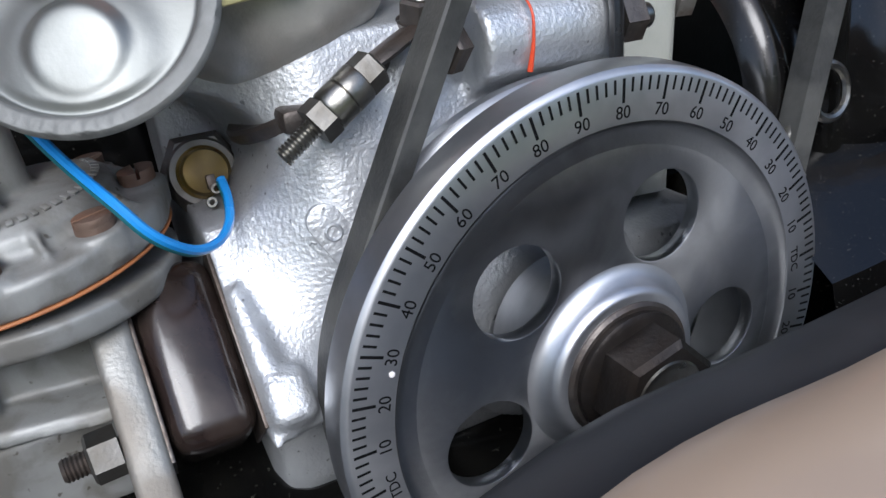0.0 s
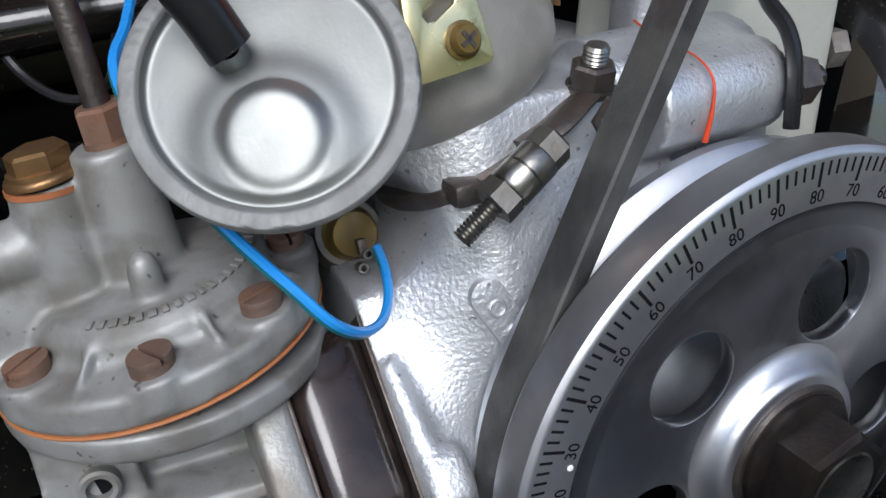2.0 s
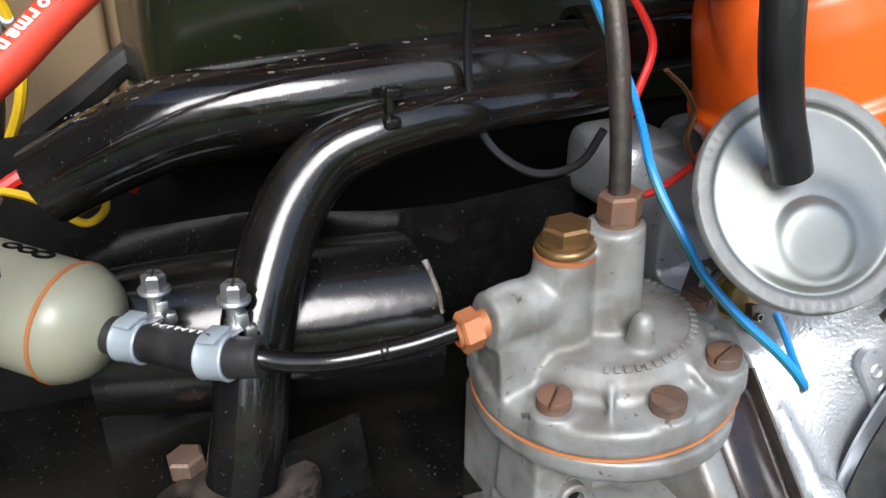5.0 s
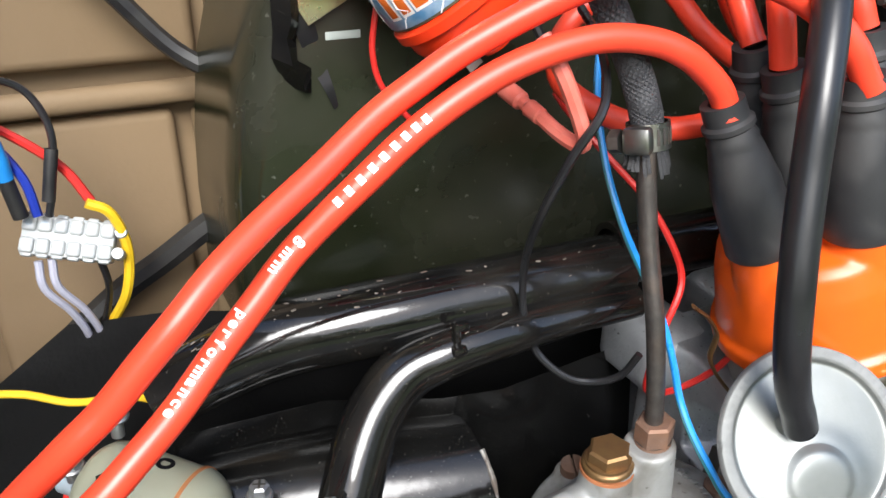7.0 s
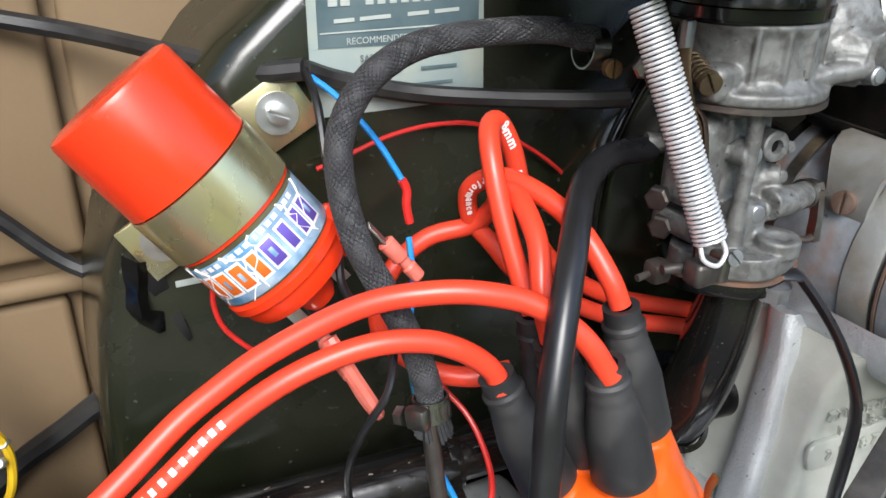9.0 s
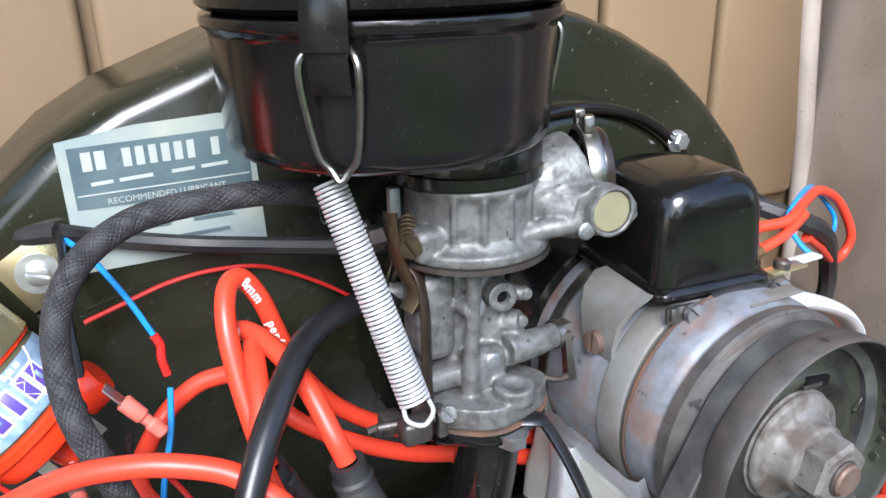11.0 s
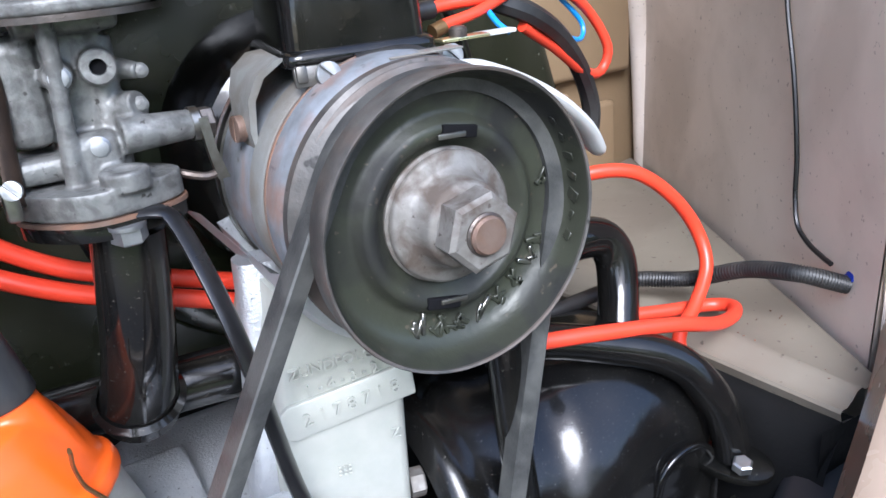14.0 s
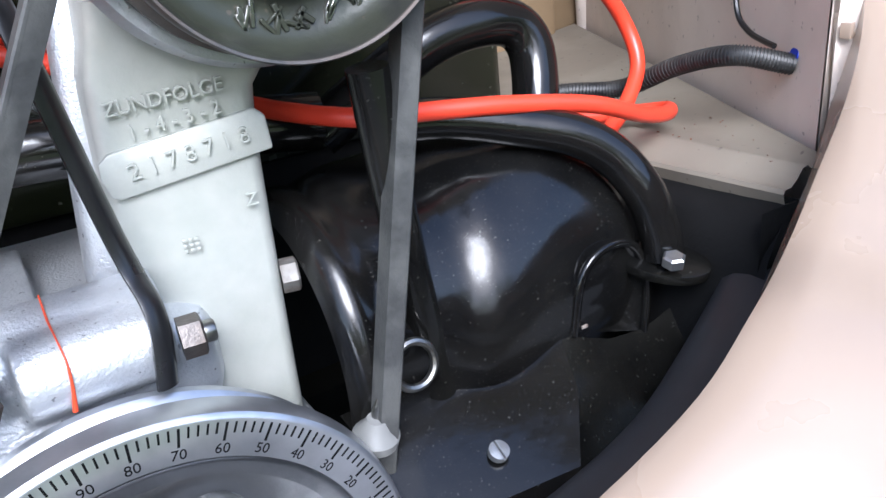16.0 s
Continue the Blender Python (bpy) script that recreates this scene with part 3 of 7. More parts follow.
def crank_pulley():
    t = thing("crank_pulley", (0, 10, -88), "machined alloy crankshaft pulley with engraved degree scale", "pulley")
    rim = part("rim", lathe([(71.5, -6.5), (72.0, -1.2), (73.0, 0), (85.6, 0), (86.6, -0.5), (87.6, -1.6), (87.9, -3.2), (88.2, -6), (88.4, -10.6), (87.6, -11.8), (78, -15.6), (76, -16.8), (76, -21), (78, -22.7), (81.4, -25.6), (82.6, -27), (82.6, -30.5), (81.4, -32), (70, -32), (70, -14), (71.5, -6.5)], SIDE, 160), PULLEY, t, sharp=30)
    ring = []
    for k in range(180):
        a = radians(98 - 2 * k)
        big = k % 5 == 0
        r0, r1 = (78.6 if big else 81.2), 85.0
        m = SIDE @ Matrix.Rotation(a, 4, "Z")
        ring.append(rbox(((r0 + r1) / 2, 0, 0.05), (r1 - r0, 0.85 if big else 0.7, 0.16), 0, m))
    part("degree_scale", joined(*ring), BLACK_PRINT_AND_SHADE, rim, "black engraved degree marks")
    for k in range(-18, 18):
        n = abs(abs(k) - 9) if abs(k) > 9 else 9 - abs(k)
        n = 90 - 10 * abs(k) if abs(k) <= 9 else 10 * (abs(k) - 9)
        word = "TDC" if n == 0 else str(n)
        a = radians(98 - 10 * k)
        m = SIDE @ Matrix.Rotation(a - math.pi / 2, 4, "Z") @ Matrix.Translation(V(0, 75.9, 0.06))
        part("number", turned(letters(word, 3.7 if n else 3.3, 0.12), m), BLACK_PRINT_AND_SHADE, rim)
    dot = SIDE @ Matrix.Rotation(radians(161.5), 4, "Z") @ Matrix.Translation(V(75.2, 0, 0.1))
    part("punch_mark", lathe([(0.9, 0), (0.8, 0.3), (0, 0.4)], dot, 10), WHITE_PRINT, rim, "white paint dot")
    holes = [circle(45.6 * math.cos(radians(a)), 45.6 * math.sin(radians(a)), 14.0, 40) for a in (-7, 66, 134, 196, 254, 304)]
    web = part("web", plate(circle(0, 0, 70.8, 120), holes + [circle(0, 0, 24, 60)], 5, SIDE @ Matrix.Translation(V(0, 0, -1.6)), 0.5), PULLEY_WEB, t)
    part("web_lip", lathe([(72.4, -0.3), (71.4, -1.0), (70, -1.4), (66, -1.55), (66, -3), (72.4, -3)], SIDE, 120), PULLEY_WEB, t)
    part("hub", lathe([(31, -1.7), (29.4, -1.2), (27.4, 0.6), (26, 3.2), (25, 5.2), (23.6, 5.8), (20, 5.8), (20, -30), (25, -30), (30, -12), (31, -1.7)], SIDE, 80), PULLEY, t, "polished hub", 60)
    part("washer", lathe([(21.8, 5.0), (21.8, 6.4), (20.8, 7.2), (12, 7.2), (12, 5.0)], SIDE, 60), DARK_STEEL, t, "dark steel washer")
    bolt = joined(lathe([(19.6, 7), (19.6, 9), (17.6, 10.4), (10, 10.4)], SIDE, 48),
                  hexa(SIDE @ Matrix.Rotation(radians(14), 4, "Z"), 30, 13, 10, 1.5))
    part("bolt_head", bolt, mat("oiled_dark_bolt_steel", (0.03, 0.026, 0.024), 0.32, 0.7, (0.06, 0.052, 0.046), 160, 0.6, 0.25, 800, (0.045, 0.03, 0.02), 60, 0.4), t, "dark worn hexagon bolt head")
    part("bolt_socket", lathe([(11.6, 23.05), (11.0, 23.5), (9.5, 23.2), (9.0, 23.05), (0, 23.05)], SIDE, 40), STEEL, t, "smooth dished bolt end")


crank_pulley()

# ---- fan belt ----
GX, GZ = 84.7, 232.5


def belt_loop(r1, r2):
    """The outline of a belt round both pulleys, in x and z mm."""
    d = Vector((GX, GZ))
    c = d.length
    th = math.atan2(d.y, d.x)
    off = math.acos((r1 - r2) / c)
    out = []
    a0, a1 = th + off, th - off + 2 * math.pi
    for k in range(61):
        a = a0 + (a1 - a0) * k / 60
        out.append((r1 * math.cos(a), r1 * math.sin(a)))
    p0 = (r1 * math.cos(a1), r1 * math.sin(a1))
    q0 = (GX + r2 * math.cos(th - off), GZ + r2 * math.sin(th - off))
    for k in range(1, 20):
        out.append((p0[0] + (q0[0] - p0[0]) * k / 20, p0[1] + (q0[1] - p0[1]) * k / 20))
    for k in range(41):
        a = th - off + 2 * off * k / 40
        out.append((GX + r2 * math.cos(a), GZ + r2 * math.sin(a)))
    p0 = (GX + r2 * math.cos(th + off), GZ + r2 * math.sin(th + off))
    q0 = (r1 * math.cos(a0), r1 * math.sin(a0))
    for k in range(1, 20):
        out.append((p0[0] + (q0[0] - p0[0]) * k / 20, p0[1] + (q0[1] - p0[1]) * k / 20))
    return out


def fan_belt():
    t = thing("fan_belt", (0, 19, -86), "worn black rubber V-belt over both pulleys", "belt")
    for name, shape, lab in (("body", ((-4.2, -7.2), (-5.8, -1.5), (5.8, -1.5), (4.2, -7.2)), ""), ("top_cover", ((-5.9, -1.5), (-6.1, -0.7), (-5.5, 0), (5.5, 0), (6.1, -0.7), (5.9, -1.5)), "worn fabric top cover")):
        loops = {h: belt_loop(85.6 + h, 50.0 + h) for h in {q[1] for q in shape}}
        n = len(loops[shape[0][1]])
        rings = [[(loops[h][i][0], 18.9 + y + 2.5 * max(0, loops[h][i][1]) / GZ, loops[h][i][1]) for y, h in shape] for i in range(n)]
        part(name, loft(rings + [rings[0]], False), BELT, t, lab, 30)


fan_belt()

# ---- crankcase ----
def threaded(m, r, l, pitch=1.1):
    """A threaded rod along the z of m, in mm."""
    prof = []
    h = 0.0
    while h < l - 1:
        prof += [(r, h), (r - 0.45, h + pitch / 2)]
        h += pitch
    prof += [(r, l - 1), (r - 0.7, l), (0, l)]
    return lathe(prof, m, 18)


def crankcase():
    t = thing("engine_case", (0, 120, -60), "silver-painted cast crankcase with rough grain", "engine block")
    def face(x, z):
        """How far back the front of the casting lies."""
        u = min(1, max(0, (-62 - x) / 40))
        u = u * u * (3 - 2 * u)
        up = 35.5 + 0.26 * max(0, z - 50)
        lean = 54 + 0.88 * (min(z, 58) - 43)
        y = up + (lean - up) * u
        e = min(1, max(0, (1 - math.hypot((x + 103) / 27, (z - 71) / 20)) / 0.36))
        return y + 42 * e * e * (3 - 2 * e)
    xs, zs = [-101 + 2.5 * i for i in range(39)], [1 + 2.5 * k for k in range(41)]
    front = [[(xs[0], 140, z)] + [(x, face(x, z), z) for x in xs] + [(xs[-1], 140, z)] for z in zs]
    ring = [[(x, 140, zs[0] - 2) for x in [xs[0]] + xs + [xs[-1]]]] + front + [[(x, 140, zs[-1] + 4) for x in [xs[0]] + xs + [xs[-1]]]]
    shell = strip(ring)
    ends = [e for e in shell.edges if e.is_boundary]
    bmesh.ops.holes_fill(shell, edges=ends, sides=0)
    bmesh.ops.recalc_face_normals(shell, faces=shell.faces)
    slope = along(V(-93, 27, 12), (0, 0.66, 0.75), (0, -0.75, 0.66))
    body = [shell, rbox((-5, 134, -14), (186, 186, 60), 10),
            rbox((4, 120, 72), (88, 140, 44), 12),
            tube([(-19, 44, 92), (26, 44, 92)], 14, 20),
            tube([(-24, 62, 90), (30, 62, 90)], 20, 20),
            tube([(-97.5, 48, 37), (-96.5, 36, 23), (-95, 28, 12)], [2.2, 4.2, 5.0], 12),
            rbox((0, -1, -2), (14, 13, 17), 4, slope, 3),
            tube([(-98, 22, 3), (-82, 26, 2), (-64, 31, 2)], [3, 3, 3], 10),
            lathe([(24, -70), (25, -34), (22, -22), (20, -12), (19, -6)], along(V(-60, 72, 92), (-0.33, 0.125, 0.935)), 32, solid=True),
            lathe([(40, -44), (40, -36), (36, -35)], SIDE, 48, solid=True)]
    cast(part("casting", joined(*body), ALU_PAINT, t), 1.5, 4)
    m = along(V(-65, 35.4, 42), (-0.12, -1, 0.2)) @ Matrix.Rotation(radians(28), 4, "Z")
    pl = part("cast_plate", plate([(5 * math.cos(a), (13 if math.sin(a) >= 0 else -13) + 5 * math.sin(a)) for a in [2 * math.pi * k / 24 for k in range(24)]], [], 3, m @ Matrix.Translation(V(0, 0, 1.5)), 0.8), ALU_PAINT, t, "raised oval plate with cast marks")
    for k in (-9, 0, 9):
        part("mark", lathe([(1.6, 1.6), (2.2, 2.2), (2.8, 1.6)], m @ Matrix.Translation(V(0, k, 0)), 14), ALU_PAINT, pl)
    part("sealant_line", tube([(-5, 62, 112), (-5, 50, 107.5), (-4.5, 38, 106), (-4, 31, 101), (-4.5, 29.6, 93), (-6, 30, 84)], [0.3, 0.4, 0.25, 0.4, 0.5, 0.9], 8), RED_PAINT, t, "line of orange red sealant along the joint")
    for k, (c, d, af, h) in enumerate((((-28, 36, 94), (-0.75, -0.6, 0.1), 13, 8), ((30.5, 37, 92), (1, -0.1, 0), 13, 8))):
        m = along(V(*c), d)
        nut = part("case_nut", hexa(m, af, h), DARK_STEEL, t, "dark hexagon nut")
        part("stud_end", lathe([(4, h), (4, h + 3.2), (3.4, h + 4), (0, h + 4)], m, 16), STEEL, nut)
    m = along(V(-30, 49, 99), (0, -0.25, 1))
    part("washer", lathe([(7, 0), (7, 1.6), (3, 1.6)], m, 20), DARK_STEEL, t)
    n = part("clamp_nut", hexa(m, 11, 6.5, 1.6), DARK_STEEL, t, "dark clamp nut")
    part("stud_end", threaded(m, 3.6, 13), STEEL, n, "bright threaded stud end")


crankcase()


def timing_stud():
    a, b = Vector((-80.3, 31.5, 75.6)), Vector((-52, 34, 93))
    d = (b - a).normalized()
    t = thing("clamp_bolt", tuple(b), "bright steel clamp bolt with spacer and nuts under the distributor", "bolt")
    m = along(V(*a), d)
    part("thread", threaded(m, 2.8, 16), STEEL, t)
    part("nut", hexa(m, 10.4, 5.8, 11.2), NUT, t)
    part("spacer", lathe([(4, 16.5), (5.4, 16.5), (5.8, 17.1), (5.8, 22.3), (5.4, 22.6), (5.8, 23), (5.8, 28), (5.4, 28.6), (4, 28.6)], m, 36), STEEL, t)
    part("bolt_head", hexa(m, 9.8, 6, 28.6), NUT, t)


timing_stud()


def distributor_clamp():
    t = thing("distributor_clamp", (-55, 60, 92), "dark steel clamp plate round the distributor foot", "clamp")
    part("arm", tube([(-56, 42, 90), (-46, 42, 94), (-36, 46, 97.5), (-27, 51, 99)], 5.4, 10, squash=0.4), DARK_STEEL, t)
    part("ring", lathe([(19, -12), (29, -12), (30, -10.5), (30, -8.5), (29, -7.5), (19, -7.5)], along(V(-60, 72, 92), (-0.33, 0.125, 0.935)), 56), DARK_STEEL, t)
    part("lug", rbox((-66, 47, 81), (20, 10, 7), 2, None), DARK_STEEL, t)


distributor_clamp()


def oil_switch():
    m = along(V(-93.3, 82, 61.5), (-0.05, -0.93, 0.3))
    t = thing("oil_pressure_switch", (-98, 84, 56), "greasy brown yellow brass oil pressure switch in dark hexagon nut", "switch")
    part("nut", hexa(m, 24, 9, -8, 1.6), NUT, t, "dark hexagon nut")
    part("collar", lathe([(9, 0.6), (10.6, 0.8), (10.8, 2.0), (10, 2.8), (8, 2.8)], m, 36), NUT, t)
    part("body", lathe([(8.2, 1.5), (8.2, 3.4), (7.2, 4.2), (7.2, 8.6), (6.4, 10.2), (3.6, 10.8), (0, 11)], m, 40), YELLOW_BRASS, t)
    part("terminal", rbox((0.5, -3.4, 12), (2.6, 4.4, 4), 0.4, m), DARK_STEEL, t)
    for x, y in ((1.2, -5.6), (-1.0, -9.2)):
        part("crimp", lathe([(0.9, 11), (1.5, 11), (1.5, 15.6), (0.9, 15.6), (0.9, 12)], m @ Matrix.Translation(V(x, y, 0)), 12), STEEL, t)


oil_switch()


SLOPE = along(V(-113.5, 39, 25), (0, 0.66, 0.75), (0, -0.75, 0.66))     # face of the pump foot, leaning back


def spacer_block():
    t = thing("pump_spacer", (-113.5, 50, -5), "dark glossy bakelite spacer between pump and crankcase", "spacer block")
    part("block", rbox((0, -16, 2), (24.5, 33, 54), 7, SLOPE, 4), BAKELITE, t)
    part("gasket", rbox((12.5, -16, 2), (1.2, 33.6, 55), 0.3, SLOPE), DARK_STEEL, t, "thin black gasket")
    part("gasket", rbox((-12.5, -16, 2), (1.2, 33.6, 55), 0.3, SLOPE), DARK_STEEL, t, "thin black gasket")


spacer_block()

# ---- fuel pump ----
def slotted(m, r, h, w=1.3):
    """A round screw head with a slot: outline split in two halves and a floor."""
    bms = [lathe([(r, 0), (r, h * 0.45), (0, h * 0.45)], m, 24)]
    for s in (0, 1):
        pts = [(w / 2, -math.sqrt(r * r - w * w / 4))] + [(r * math.cos(a), r * math.sin(a)) for a in [radians(-84 + 168 * k / 12) for k in range(13)]] + [(w / 2, math.sqrt(r * r - w * w / 4))]
        bms.append(plate(pts, [], h * 0.55, m @ Matrix.Rotation(math.pi * s, 4, "Z") @ Matrix.Translation(V(0, 0, h)), 0.35))
    return joined(*bms)


def fuel_pump():
    cx, cy = -149, 79
    up = along(V(cx, cy, 0), (0, 0, 1), (0, 1, 0))
    t = thing("fuel_pump", (cx, cy, -20), "grey cast fuel pump with rusty slotted screws", "fuel pump")
    top = [lathe([(0, 47.4), (43, 47.4), (43.4, 48.4), (43.2, 55), (42, 56.3), (33, 57.5), (31.5, 59), (30.5, 62.5), (27, 65.5), (18, 66.5), (0, 67)], up, 90),
           lathe([(11.4, 58), (10.2, 80), (9.2, 94), (8.8, 94.8)], along(V(-166, 82, 0), (0, 0, 1)), 40, solid=True),
           lathe([(11.4, 58), (10.2, 80), (9.2, 99), (8.6, 100)], along(V(-148.5, 79, 0), (-0.02, 0, 1)), 40, solid=True),
           rbox((-157, 82, 70), (10, 8, 20), 2),
           tube([(-168, 82, 79.4), (-182, 82, 79.5), (-193, 82, 79.6)], [8.8, 8.8, 8.6], 28),
           loft([[(-192, 72, 52), (-174, 72, 52), (-170, 92, 52), (-188, 92, 52)], [(-192, 73, 66), (-174, 73, 66), (-170, 91, 66), (-190, 91, 66)], [(-192.5, 75, 78), (-172, 75, 78), (-172, 89, 78), (-192.5, 89, 78)]]),
           rbox((-186, 83, 88.2), (11, 4, 2.2), 0.8),
           lathe([(4.2, 60), (4.0, 73), (3.2, 76), (1.6, 77.4), (0, 77.8)], along(V(-150.7, 61.5, 0), (0, 0, 1)), 20, solid=True)]
    for a in (235, 285, 330, 20, 175):
        c, s = math.cos(radians(a)), math.sin(radians(a))
        top.append(tube([(cx + 29 * c, cy + 29 * s, 63), (cx + 40 * c, cy + 40 * s, 56)], [1.5, 1.0], 6))
    for a in (209, 261, 307, 357, 47, 97, 150):
        c, s = math.cos(radians(a)), math.sin(radians(a))
        top.append(lathe([(8.2, 50), (7.6, 58)], along(V(cx + 36.5 * c, cy + 36.5 * s, 0), (0, 0, 1)), 20, solid=True))
    cast(part("cover", joined(*top), ALU_PUMP, t), 1.0, 3)
    part("gasket", lathe([(40, 46.6), (43.3, 46.6), (43.5, 47.0), (43.3, 47.5), (40, 47.5)], up, 90), GASKET, t, "thin orange brown gasket")
    low = [lathe([(0, 30), (22, 30), (30, 35), (42.2, 39), (43.2, 40), (43.2, 46), (42.6, 46.7), (0, 46.7)], up, 90),
           rbox((-159, 86, 10), (52, 44, 60), 3),
           loft([[(-187, 59, 40), (-166, 61, 40), (-166, 80, 40), (-187, 80, 40)], [(-188, 55, 14), (-164, 56, 14), (-164, 80, 14), (-188, 80, 14)]]),
           loft([[(-188, 51, 17), (-134, 47, 13), (-134, 80, 13), (-188, 80, 17)], [(-188, 50, 12.5), (-134, 45, 8.5), (-134, 80, 8.5), (-188, 80, 12.5)]]),
           rbox((-160, 70, -8), (52, 32, 30), 2)]
    cast(part("lower_body", joined(*low), ALU_PUMP, t), 1.1, 3)
    part("mounting_foot", rbox((18, -14, -4), (10.5, 33, 66), 2.4, SLOPE, 3), ALU_CAST, t, "pale grey mounting foot")
    for k, a in enumerate((209, 261, 307, 357, 47, 97, 150)):
        c, s = math.cos(radians(a)), math.sin(radians(a))
        m = along(V(cx + 36.5 * c, cy + 36.5 * s, 58), (0, 0, 1)) @ Matrix.Rotation(radians(40 + 77 * k), 4, "Z")
        part("screw", slotted(m, 5.2, 3.8, 1.0), RUST, t, "rusty slotted screw")
    m = along(V(-174.5, 57.4, 23.6), (-0.1, -0.95, 0.12))
    part("bolt_hole", lathe([(5.2, -2), (5.2, 3), (4.4, 3.6), (3.2, 3.4), (3.0, -6), (0, -6)], m, 28), ALU_PUMP, t, "raised boss with dark hole")
    # black disc stands in for the shade down the hole
    part("hole_shade", lathe([(0, 0.5), (3.1, 0.5)], m, 20), BLACK_PRINT_AND_SHADE, t)
    for k, w in enumerate((16, 12)):
        b = along(V(-151, 64.2, 30 - 5 * k), (-0.05, -1, 0.1))
        for j in range(5):
            part("cast_letter", rbox((-w / 2 + j * w / 4, 0, 0), (1.5, 2.4, 0.9), 0.3, b), ALU_PUMP, t)
    for k in range(24):
        a = radians(232 + 150 * k / 23)
        r = 26.5
        m = along(V(cx + r * math.cos(a), cy + r * math.sin(a), 65.8), (0.3 * math.cos(a), 0.3 * math.sin(a), 1), (-math.cos(a), -math.sin(a), 0))
        part("cast_letter", rbox((0, 0, 0), (1.5 + (k % 3) * 0.3, 2.5, 0.8), 0.25, m), ALU_PUMP, t)
    plug = along(V(-166, 82, 94.8), (0, 0, 1))
    cap = part("brass_plug", joined(lathe([(9.2, 0.8), (9.2, 1.8), (8.8, 2.5), (8.2, 2.8), (8.1, 3.8), (6, 4)], plug, 40), hexa(plug @ Matrix.Rotation(0.3, 4, "Z"), 13.2, 5.4, 3)), BRASS, t, "aged brass hexagon plug")
    part("copper_washer", lathe([(7, -0.6), (9.5, -0.6), (9.5, 0.8), (7, 0.8)], plug, 40), COPPER, cap)
    fit = along(V(-149.2, 79, 100), (-0.03, 0, 1))
    part("union_nut", joined(hexa(fit, 11.8, 8, 1.5), lathe([(6.4, 0), (6.4, 1.6)], fit, 24)), RUST, t, "brown corroded union nut")
    out = along(V(-193.4, 82.4, 78.6), (-1, 0.06, -0.12))
    part("outlet_nut", joined(hexa(out, 11.2, 6, 1.8), lathe([(4.6, -1), (4.6, 2.4)], out, 24), lathe([(4.4, 7), (3.6, 8.6), (3.2, 8.8)], out, 24)), COPPER, t, "orange copper union nut")
    foot = along(V(-136.6, 31, 10), (-1, -0.05, -0.03))
    part("mount_nut", hexa(foot, 12, 8, 0.5), NUT, t, "steel mounting nut")
    part("mount_stud", threaded(foot, 3.4, 15), DARK_STEEL, t)
    # the whole pump sits a little higher on its crankcase side
    lean = Matrix.Identity(4)
    lean[2][0], lean[2][3] = 0.11, 0.11 * 0.028
    for ob in t.children:
        if ob.name.split(".")[0] not in ("mounting_foot", "mount_nut", "mount_stud", "lower_body", "bolt_hole", "hole_shade"):
            ob.data.transform(lean)


fuel_pump()


def clamp_screw(t, p, h=12):
    m = along(V(*p), (0.05, -0.05, 1))
    s = part("clamp_screw", joined(hexa(m, 6.2, 4.6, h - 5), lathe([(4.7, h - 6.6), (4.9, h - 5.8), (4.3, h - 5.1), (3, h - 5)], m, 28), lathe([(2.4, 0), (2.4, h - 6)], m, 16)), CLAMP_ZINC, t, "plated clamp screw")
    for a in (0, 90):
        part("slot", rbox((0, 0, h - 0.7), (4.6, 0.9, 0.7), 0.1, m @ Matrix.Rotation(radians(25 + a), 4, "Z")), NUT, s)


